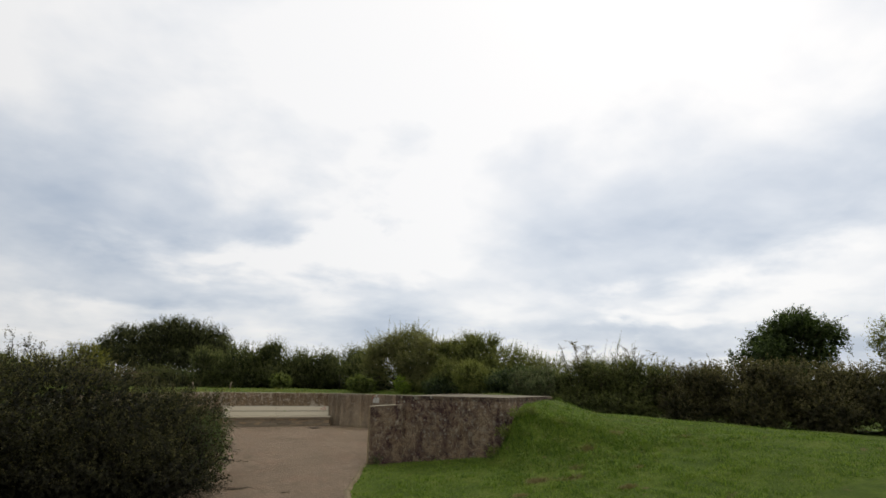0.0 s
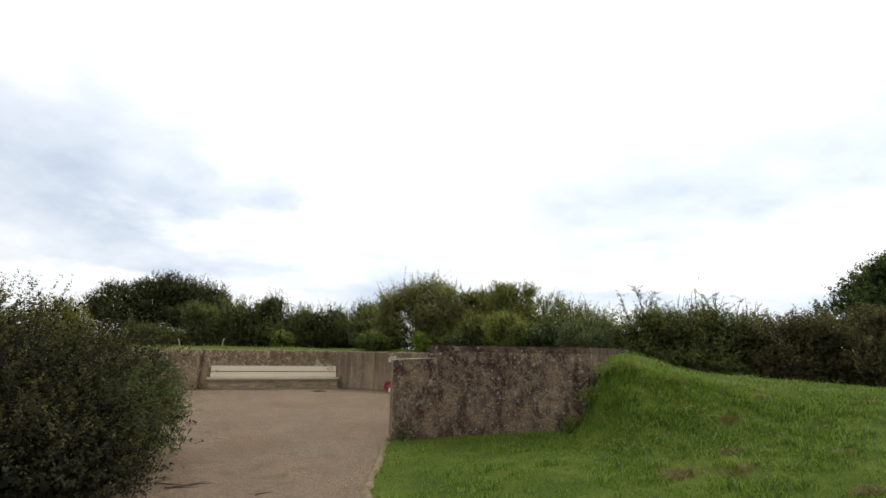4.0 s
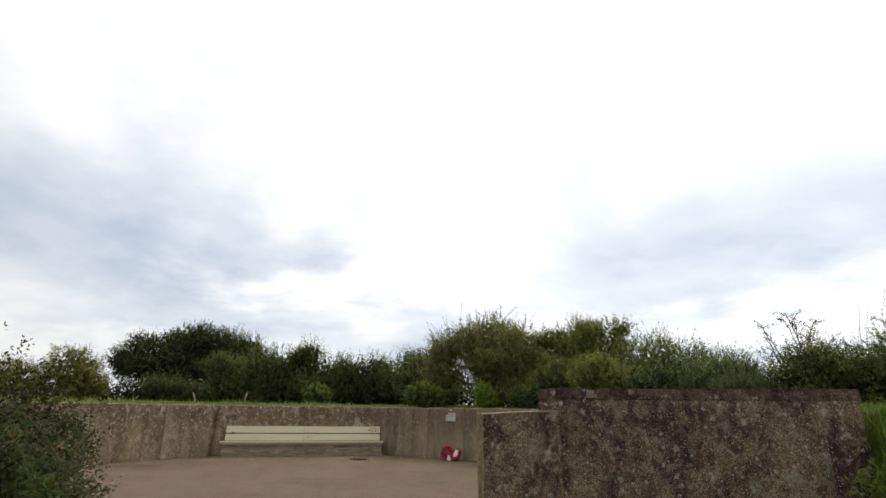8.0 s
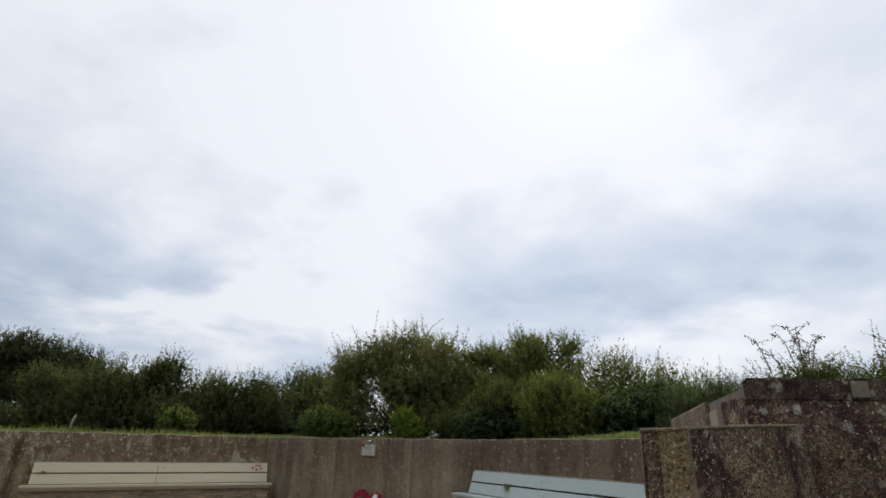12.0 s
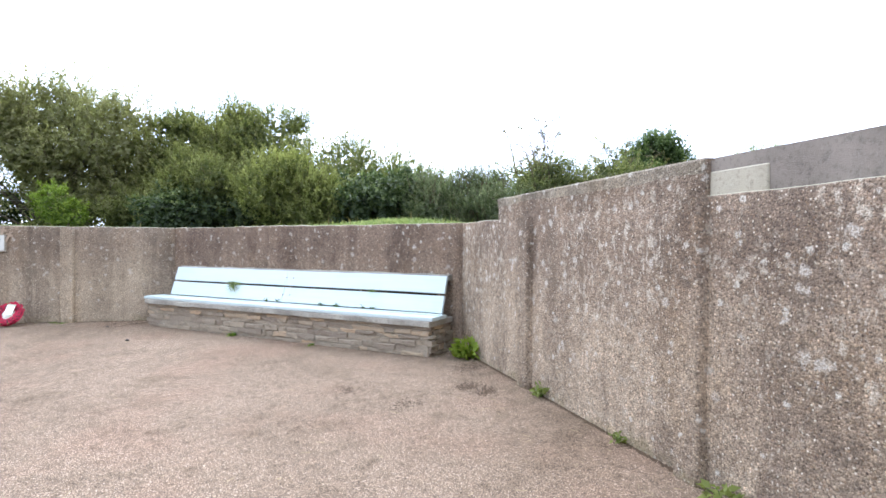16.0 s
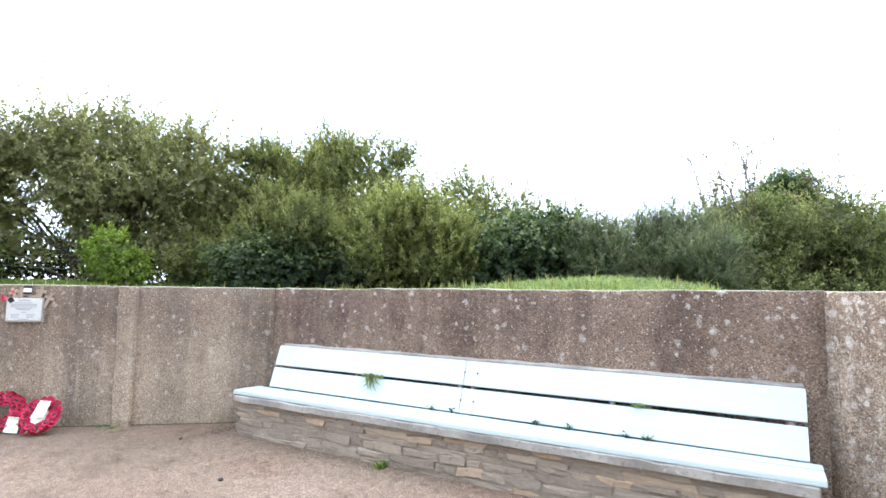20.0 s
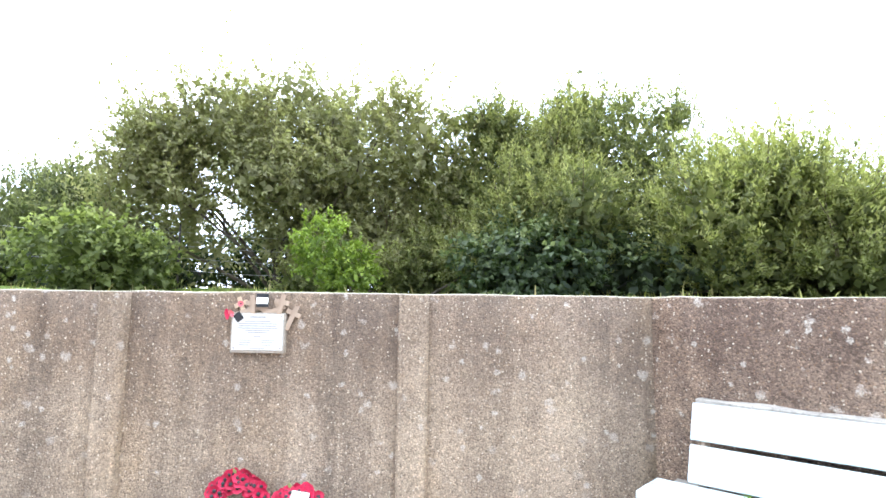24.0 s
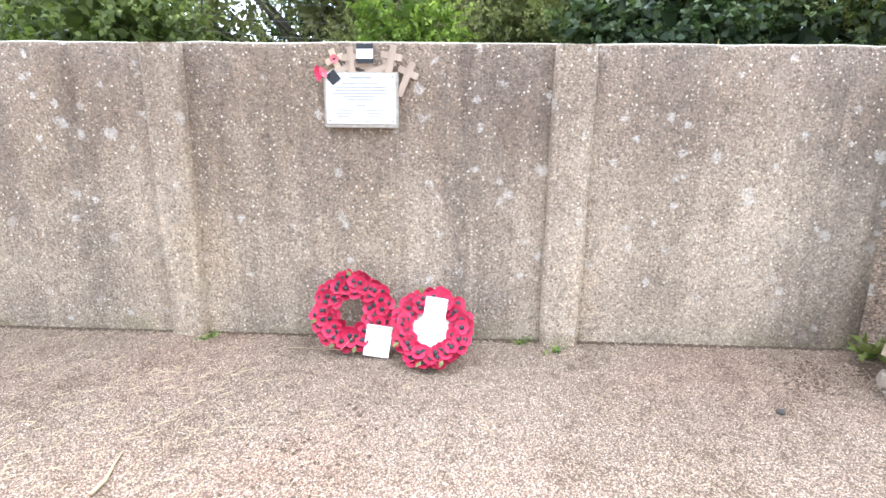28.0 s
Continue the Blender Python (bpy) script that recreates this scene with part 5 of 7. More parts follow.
plant("ivy_thicket", "dark glossy ivy and bramble low among the willows", "thicket", 9.1, 24.9,
      [(9.0, 25.4, 1.80, 0.75, 0.7, 0.48), (10.7, 22.0, 1.92, 0.85, 0.7, 0.62), (11.3, 21.6, 2.1, 0.7, 0.6, 0.6)],
      LEAF_IVY, shoots=150, per=9, length=0.2, leaf=0.08, slim=0.8, up=0.2, trunks=3, rad=0.02, core=120, seed=65)
plant("willow_bush", "soft olive-green willow shoots low behind the memorial wall", "bush", 8.9, 27.0,
      clumps([(8.95, 26.9, 1.85, 0.65, 0.65, 0.45), (8.3, 28.1, 1.8, 0.55, 0.55, 0.42), (9.0, 26.0, 1.9, 0.55, 0.5, 0.5)], 12, 0.24, 640, 0.85),
      LEAF_THICKET, shoots=110, per=14, length=0.26, leaf=0.055, slim=0.5, up=0.45, trunks=4, rad=0.02, core=90, rag=1.5, seed=165, sprig=60, reach=0.35)
for k, (bx, by, bz, br, bh) in enumerate(((10.9, 20.75, 1.85, 0.55, 0.60), (11.15, 20.0, 2.0, 0.50, 0.78), (11.0, 19.45, 1.75, 0.55, 0.55), (11.9, 20.5, 2.05, 0.6, 0.62))):
    plant("gorse_bush", "spiky blue-green gorse bush with upright sprays", "bush", bx, by, clumps([(bx, by, bz, br, br, bh)], 7, 0.24, 700 + k, 0.8),
          LEAF_GORSE, shoots=70, per=44, length=0.30, leaf=0.055, slim=0.14, up=0.62, trunks=3, rad=0.025, core=60, spread=0.42, rag=1.6, group="gorse", seed=70 + k, sprig=110, reach=0.42)

# bramble hedge along the lawn
HEDGE = [(12.9, 19.4, 2.0, 1.15, 0.95, 1.6, 0.075), (14.2, 18.1, 1.9, 1.25, 0.95, 1.3, 0.085), (15.7, 16.8, 1.85, 1.3, 0.98, 1.0, 0.095), (17.3, 15.4, 1.85, 1.4, 1.05, 0.8, 0.105), (19.0, 14.0, 1.75, 1.5, 1.15, 0.7, 0.115), (21.0, 12.5, 1.8, 1.6, 1.4, 0.6, 0.125), (23.4, 10.8, 1.75, 1.8, 1.6, 0.45, 0.14), (26.2, 8.8, 1.7, 1.9, 1.7, 0.35, 0.16)]
for k, (bx, by, bz, br, bh, dn, lf) in enumerate(HEDGE):
    plant("bramble_hedge", "dense green scrub at the end of the hedge" if k < 2 else "dense brown-green bramble and blackthorn hedge along the lawn", "hedge", bx, by,
          clumps([(bx, by, bz, br, br * 0.9, bh), (bx - 0.75, by - 0.6, 1.15, br * 0.85, br * 0.6, 0.80), (bx + 0.6, by - 0.5, bz + 0.1, br * 0.8, br * 0.8, bh * 0.85)], 14, 0.42, 800 + k, 0.90),
          LEAF_SCRUB if k < 2 else LEAF_BRAMBLE, shoots=64 * dn, per=14, length=0.36, leaf=lf * 0.72, slim=0.62, up=0.2, trunks=4, rad=0.03, core=70 * dn, rag=1.8, group="bramble hedge", seed=80 + k, sprig=46, reach=0.55)
plant("blackthorn_bush", "airy blackthorn rising out of the hedge with thin leafy shoots", "bush", 13.4, 18.0,
      clumps([(13.0, 18.2, 2.5, 0.7, 0.7, 0.45), (13.6, 17.8, 2.6, 0.7, 0.7, 0.45), (14.3, 17.4, 2.35, 0.7, 0.7, 0.4)], 18, 0.22, 960),
      LEAF_SCRUB, shoots=44, per=12, length=0.3, leaf=0.06, slim=0.6, up=0.4, trunks=5, rad=0.025, core=14, rag=1.7, seed=196, sprig=60, reach=0.8)
plant("oak_tree", "dark-green young oak standing above the hedge", "tree", 23.4, 18.4,
      clumps([(22.5, 18.7, 3.75, 0.95, 0.8, 0.7), (23.2, 18.4, 4.45, 0.7, 0.8, 0.62), (24.0, 18.1, 4.75, 0.65, 0.8, 0.62), (24.8, 17.8, 4.2, 0.85, 0.8, 0.75), (23.6, 18.2, 3.7, 1.2, 0.9, 0.8), (22.0, 18.8, 3.2, 1.0, 0.8, 0.7), (24.6, 18.0, 3.2, 1.4, 0.9, 0.8), (23.0, 18.4, 2.6, 1.5, 0.9, 0.7)], 62, 0.38, 950),
      LEAF_OAK, shoots=30, per=14, length=0.42, leaf=0.115, slim=0.6, up=0.4, trunks=10, rad=0.05, core=14, rag=1.8, seed=95, sprig=70, reach=0.6)
plant("willow_tree", "pale yellow-green willow above the hedge", "tree", 25.2, 15.2,
      [(25.1, 15.0, 3.8, 0.6, 0.7, 0.95), (26.2, 14.5, 3.9, 0.9, 0.9, 1.0)],
      LEAF_YELLOW, shoots=36, per=11, length=0.6, leaf=0.14, slim=0.3, up=0.65, trunks=3, rad=0.07, core=12, gap=0.4, seed=96)


def dog_rose(x, y, n, top, seed, label):
    """Long arching thorny stems with sparse small leaves."""
    rng = np.random.default_rng(seed)
    z0 = ground_z(x, y)
    ob = thing("dog_rose", label, "shrub", None, "dog roses")
    vs = []
    for k in range(n):
        a, h, r = rng.uniform(0, 6.28), rng.uniform(0.65, 1.0) * (top - z0), rng.uniform(0.2, 0.8)
        foot = Vector((x + rng.normal() * 0.25, y + rng.normal() * 0.25, z0))
        pts = []
        for s in np.linspace(0, 1, 9):
            sag = max(0.0, s - 0.72) ** 2 * 2.2
            pts.append(foot + Vector((math.cos(a) * r * s ** 1.8 + 0.05 * math.sin(7 * s + k), math.sin(a) * r * s ** 1.8 + 0.05 * math.cos(6 * s + k), h * (s - sag))))
        part("stem", tube(pts, [0.015 - 0.009 * i / 8 for i in range(9)], 5), TWIG, ob)
        P = np.array([tuple(p) for p in pts])
        for j in range(7):
            q = Vector(P[3 + j % 5]).lerp(Vector(P[4 + j % 5]) if j % 5 < 4 else Vector(P[8]), rng.uniform(0, 1))
            d = Vector((rng.normal(), rng.normal(), abs(rng.normal()) * 0.8)).normalized() * rng.uniform(0.15, 0.42)
            part("side_twig", tube([q, q + d * 0.55 + Vector((0, 0, 0.03)), q + d], [0.006, 0.005, 0.003], 3), TWIG, ob)
            w = 9
            bb = np.array(q) + np.array(d) * rng.uniform(0.3, 1.05, w)[:, None] + rng.normal(size=(w, 3)) * 0.02
            sz = rng.uniform(0.026, 0.052, w)
            vs.append(leaf_quads(bb, rng.normal(size=(w, 3)), sz, sz * 0.6, rng))
        m = 56
        t = rng.uniform(0.35, 1.0, m) ** 0.8 * 8
        i = np.minimum(t.astype(int), 7)
        base = P[i] + (P[i + 1] - P[i]) * (t - i)[:, None] + rng.normal(size=(m, 3)) * 0.025
        size = rng.uniform(0.030, 0.058, m)
        vs.append(leaf_quads(base, rng.normal(size=(m, 3)), size, size * 0.6, rng))
    part("foliage", foliage_mesh("foliage", np.concatenate(vs), LEAF_BRAMBLE), None, ob)


dog_rose(12.6, 19.2, 14, 4.3, 101, "arching wild rose stems rising out of the hedge")
dog_rose(14.2, 18.0, 13, 4.15, 102, "thin arching wild rose stems above the hedge")
dog_rose(16.4, 16.0, 10, 3.5, 103, "thin arching wild rose stems above the hedge")
dog_rose(-3.1, 12.5, 14, 2.9, 104, "thin upright thorn shoots above the bush by the path")


def arching_bramble(x, y, z, n, reach, seed, label, mat=None):
    """Low leafy stems that arch out of a bush over the gravel."""
    rng = np.random.default_rng(seed)
    ob = thing("bramble", label, "shrub", None, "brambles")
    vs = []
    for k in range(n):
        a, r, h = rng.uniform(-0.9, 0.7), reach * rng.uniform(0.5, 1.0), rng.uniform(0.1, 0.45)
        z1 = z + rng.uniform(-0.35, 0.45)
        pts = [Vector((x + math.cos(a) * r * t, y + math.sin(a) * r * t, max(0.03, z1 + h * math.sin(2.6 * t) - 0.25 * t * t))) for t in np.linspace(0, 1, 7)]
        part("stem", tube(pts, [0.006 - 0.004 * i / 6 for i in range(7)], 5), TWIG, ob)
        P = np.array([tuple(p) for p in pts])
        m = 110
        t = rng.uniform(0.05, 1.0, m) * 6
        i = np.minimum(t.astype(int), 5)
        base = P[i] + (P[i + 1] - P[i]) * (t - i)[:, None] + rng.normal(size=(m, 3)) * 0.035
        size = rng.uniform(0.026, 0.052, m)
        vs.append(leaf_quads(base, rng.normal(size=(m, 3)) + [0.3, 0, 0.2], size, size * 0.65, rng, 0.15, np.tile(np.array([[0.3, -0.3, 0.8]]), (m, 1))))
    part("foliage", foliage_mesh("foliage", np.concatenate(vs), mat or LEAF_DARK), None, ob)


arching_bramble(-1.05, 12.5, 0.50, 16, 0.7, 114, "pale-leaved bramble stems on the face of the thorn bush", LEAF_OAK)
arching_bramble(-0.85, 13.7, 0.50, 14, 0.7, 115, "pale-leaved bramble stems on the face of the thorn bush", LEAF_OAK)
arching_bramble(-1.15, 13.4, 0.65, 16, 1.05, 111, "arching bramble stems spilling out of the thorn bush")
arching_bramble(-0.95, 14.5, 0.70, 12, 0.75, 112, "arching bramble stems spilling over the path's edge")
arching_bramble(-1.3, 12.2, 0.45, 14, 0.9, 113, "low bramble stems trailing onto the gravel")


# ---- grass ----
def blades(px, py, pz, height, rng, lean=0.5):
    """One bent blade a point: two quads."""
    n = len(px)
    a = rng.uniform(0, 2 * math.pi, n)
    h = height * rng.uniform(0.45, 1.15, n)
    w = h * 0.035 + 0.0028
    dx, dy = np.cos(a), np.sin(a)
    ln = lean * h * rng.uniform(0.15, 1.0, n)
    base = np.stack([px, py, pz - 0.01], 1)
    side = np.stack([-dy, dx, 0 * dx], 1) * w[:, None]
    mid = base + np.stack([dx * ln * 0.3, dy * ln * 0.3, h * 0.6], 1)
    tip = base + np.stack([dx * ln, dy * ln, h], 1)
    v = np.stack([base - side, base + side, mid + side * 0.8, mid - side * 0.8, tip + side * 0.12, tip - side * 0.12], 1)
    o = (np.arange(n) * 6)[:, None]
    f = np.concatenate([o + np.array([[0, 1, 2, 3]]), o + np.array([[3, 2, 4, 5]])], 0)
    return v.reshape(-1, 3), f


def sow(name, label, px, py, height, mat, seed, lean=0.5):
    rng = np.random.default_rng(seed)
    z, _, _ = ground(px, py)
    v, f = blades(px, py, z, height, rng, lean)
    tagged(new(name, from_arrays(name, v, f, mat)), label, "grass", kind="stuff")


def uneven(px, py, size, seed):
    """Soft random variation over the plan, 0 to 1, with patches of about that size."""
    rng = np.random.default_rng(seed)
    out = np.zeros(len(px))
    for k in range(14):
        a, w = rng.uniform(0, 6.283), 2 * math.pi / (size * rng.uniform(0.6, 2.2))
        out += np.sin((px * math.cos(a) + py * math.sin(a)) * w + rng.uniform(0, 6.283))
    return smooth01(0.5 + out / 9)


BARE = ((5.15, 10.0, 0.26), (5.75, 9.75, 0.22), (6.2, 10.2, 0.18), (7.4, 12.1, 0.32), (6.1, 8.6, 0.16), (8.6, 12.0, 0.36), (6.9, 10.9, 0.2), (8.0, 11.3, 0.22), (4.4, 9.3, 0.14), (9.3, 10.6, 0.2), (7.0, 9.4, 0.15))   # worn spots in the turf


def lawn():
    rng = np.random.default_rng(5)
    n = 170000
    px, py = rng.uniform(1.6, 15, n), 16.2 - 9.7 * np.sqrt(rng.uniform(0, 1, n))
    blk = poly_distance(px, py, BLOCK)
    keep = (px > path_right(py) + rng.normal(size=n) * 0.05) & (blk > 0.02) & (poly_distance(px, py, [(2.9, 14.5), (4.0, 14.5), (4.0, 15.2), (2.9, 15.2)]) > 0.02)
    keep &= (py < 14.55) | (px > 6.0)
    clump = 0.55 * uneven(px, py, 0.35, 1) + 0.45 * uneven(px, py, 1.1, 2)
    dist = np.hypot(px - 1.0, py - 7.0)
    keep &= rng.uniform(0, 1, n) < np.clip(1.3 - dist / 14, 0.22, 1) * (0.45 + 0.55 * clump)
    for cx, cy, r in BARE:
        keep &= np.hypot(px - cx, (py - cy) * 0.8) > r * rng.uniform(0.6, 1.3, n)
    px, py, blk, clump = px[keep], py[keep], blk[keep], clump[keep]
    rough = np.exp(-(np.maximum(blk, 0) / 1.5) ** 2) * smooth01((px - 5.6) / 1.2)
    tuft = 0.027 + 0.058 * clump ** 2 + 0.04 * rough * clump + 0.02 * np.exp(-(blk / 0.35) ** 2)
    sow("lawn_grass", "short green lawn grass with longer tufts by the concrete", px, py, tuft, GRASS, 6, 0.8)
    for k, (cx, cy, r) in enumerate(BARE):
        q = int(6500 * r)
        sow("dead_grass_patch", "patch of brown dead grass in the lawn", cx + rng.normal(size=q) * r * 0.5, cy + rng.normal(size=q) * r * 0.3, 0.035, GRASS_DRY, 50 + k, 1.8)
    q = 6000
    px, py = 6.75 + rng.normal(size=q) * 0.70, 12.2 + rng.normal(size=q) * 0.45
    ok = (poly_distance(px, py, BLOCK) > 0.03) & (uneven(px, py, 0.4, 7) > 0.35)
    sow("rank_grass", "dark rank grass and weeds on the slope by the block", px[ok], py[ok], 0.085, GRASS_RANK, 14, 1.0)
    q, per = 420, 70
    cx, cy = rng.normal(7.6, 1.4, q), rng.normal(11.6, 1.3, q)
    ok = (poly_distance(cx, cy, BLOCK) > 0.12) & (cx > path_right(cy) + 0.6)
    cx, cy = np.repeat(cx[ok], per), np.repeat(cy[ok], per)
    size = np.repeat(rng.uniform(0.05, 0.15, int(ok.sum())), per)
    sow("lawn_tussocks", "longer tussocks of grass on the mound", cx + rng.normal(size=len(cx)) * size * 0.8, cy + rng.normal(size=len(cx)) * size * 0.8, size * 0.75, GRASS, 16, 1.5)
    m = 2500
    px, py = rng.uniform(5.5, 11, m), rng.uniform(9.5, 15, m)
    keep = (poly_distance(px, py, BLOCK) > 0.05) & (uneven(px, py, 0.8, 3) > 0.72)
    sow("dry_lawn_grass", "straw-coloured dead grass in patches on the bank", px[keep], py[keep], 0.07, GRASS_DRY, 12, 1.2)


lawn()


def lawn_weeds():
    """Clover, plantain and dock rosettes in the rough turf of the mound."""
    rng = np.random.default_rng(15)
    n = 260
    px, py = rng.normal(7.3, 1.2, n), rng.normal(11.6, 1.0, n)
    ok = (poly_distance(px, py, BLOCK) > 0.05) & (px > path_right(py) + 0.3) & (uneven(px, py, 0.7, 21) > 0.30)
    px, py = px[ok], py[ok]
    z = ground(px, py)[0]
    per = 16
    k = len(px) * per
    a, el = rng.uniform(0, 6.283, k), rng.uniform(0.1, 1.2, k)
    r = np.repeat(rng.uniform(0.04, 0.13, len(px)), per) * rng.uniform(0.2, 1.0, k)
    c = np.repeat(np.stack([px, py, z], 1), per, axis=0)
    base = c + np.stack([np.cos(a) * np.cos(el) * r, np.sin(a) * np.cos(el) * r, np.sin(el) * r * 0.9 + 0.015], 1)
    way = np.stack([np.cos(a), np.sin(a), 0.5 * np.sin(el)], 1) + rng.normal(size=(k, 3)) * 0.3
    size = rng.uniform(0.018, 0.045, k)
    tagged(new("lawn_weeds", foliage_mesh("lawn_weeds", leaf_quads(base, way, size, size * 0.65, rng, 0.3, np.tile(np.array([[0, 0, 0.8]]), (k, 1))), LEAF_BRIGHT)), "low broad-leaved weeds in the rough turf of the mound", "weed", kind="stuff")


lawn_weeds()


def bank_grass():
    rng = np.random.default_rng(8)
    n = 90000
    px, py = rng.uniform(-9, 13, n), rng.uniform(15.5, 34, n)
    d = poly_distance(px, py, RING)
    b = poly_distance(px, py, BLOCK)
    clump = smooth01(0.5 + np.sin(px * 1.9 + py * 0.7) * np.sin(py * 2.3 - px * 1.1))
    keep = (d > 0.40) & (d < 4.5) & (b > 0.1) & (rng.uniform(0, 1, n) < np.exp(-(d - 0.4) / 2.2) * (0.25 + 0.75 * clump))
    keep &= py > 15.8
    px, py, d = px[keep], py[keep], d[keep]
    north = smooth01((py - 24.5) / 2.0) * smooth01((4.5 - px) / 2.0)
    tall = 0.040 + 0.07 * uneven(px, py, 0.5, 4) ** 2 + 0.07 * north
    sow("bank_grass", "uncut green grass on the bank behind the wall tops", px, py, tall, GRASS_BANK, 9, 0.8)
    q = 5200
    px, py = 8.75 + rng.normal(size=q) * 0.45, 20.2 + rng.normal(size=q) * 0.6
    keep = (poly_distance(px, py, RING) > 0.42) & (poly_distance(px, py, BLOCK) > 0.1)
    px, py = px[keep], py[keep]
    sow("bank_grass_mound", "soft pale-green grass in a low mound behind the wall", px, py, 0.04 + 0.055 * np.exp(-((px - 8.75) / 0.7) ** 2 - ((py - 20.2) / 0.5) ** 2) + 0.03 * uneven(px, py, 0.4, 6), GRASS_PALE, 12, 1.3)
    m = 1200
    px, py = rng.uniform(-9, 12, m), rng.uniform(16, 33, m)
    d = poly_distance(px, py, RING)
    keep = (d > 0.42) & (d < 2.6) & (poly_distance(px, py, BLOCK) > 0.1)
    sow("dry_bank_grass", "sparse straw-coloured grass stalks on the bank", px[keep], py[keep], 0.17, GRASS_DRY, 10, 0.6)


bank_grass()


# ---- memorial benches ----
def split_stone(w, d, h, seed):
    """A rough flat block, 14 faces or so."""
    rng = random.Random(seed)
    bm = box(0, w, 0, d, 0, h)
    bmesh.ops.subdivide_edges(bm, edges=[e for e in bm.edges if e.calc_length() > 0.14 and abs(e.verts[0].co.x - e.verts[1].co.x) > 0.1], cuts=1)
    for v in bm.verts:
        v.co.x += rng.uniform(-0.018, 0.018)
        v.co.z += rng.uniform(-0.16, 0.16) * h
        v.co.y += rng.uniform(-0.006, 0.006)
    bmesh.ops.bevel(bm, geom=bm.edges[:], offset=min(h, 0.05) * 0.14, segments=1, affect="EDGES")
    for v in bm.verts:
        v.co += Vector((rng.uniform(-0.014, 0.014), rng.uniform(-0.006, 0.006), rng.uniform(-0.004, 0.004)))
    return bm


STONE_H = (0.038, 0.050, 0.066)
STONES = [[mesh_from("stone", split_stone(w, 0.10, h, k * 10 + j)) for j, w in enumerate((0.12, 0.17, 0.22, 0.28, 0.35, 0.44))] for k, h in enumerate(STONE_H)]
for row_ in STONES:
    for me_ in row_:
        me_.materials.append(STONE)
STONE_W = (0.12, 0.17, 0.22, 0.28, 0.35, 0.44)


def board(parent, name, x0, x1, prof, mat, seed, label="", cuts=10):
    """A plank along x with a four-sided section, lightly bowed and eased at the edges."""
    bm = bmesh.new()
    rows = []
    for i in range(cuts + 1):
        x = x0 + (x1 - x0) * i / cuts
        dz = 0.004 * noise.noise((x * 0.8, seed, 0))
        dy = 0.004 * noise.noise((x * 0.9, seed, 7))
        rows.append([bm.verts.new((x, y + dy, z + dz)) for y, z in prof])
    for a, b in zip(rows, rows[1:]):
        for k in range(len(prof)):
            bm.faces.new((a[k], b[k], b[(k + 1) % len(prof)], a[(k + 1) % len(prof)]))
    bm.faces.new(rows[0])
    bm.faces.new(rows[-1][::-1])
    bmesh.ops.recalc_face_normals(bm, faces=bm.faces[:])
    long_edges = [e for e in bm.edges if abs(e.verts[0].co.x - e.verts[1].co.x) > 0.05]
    bmesh.ops.bevel(bm, geom=long_edges, offset=0.006, segments=2, affect="EDGES")
    return part(name, bm, mat, parent, label)


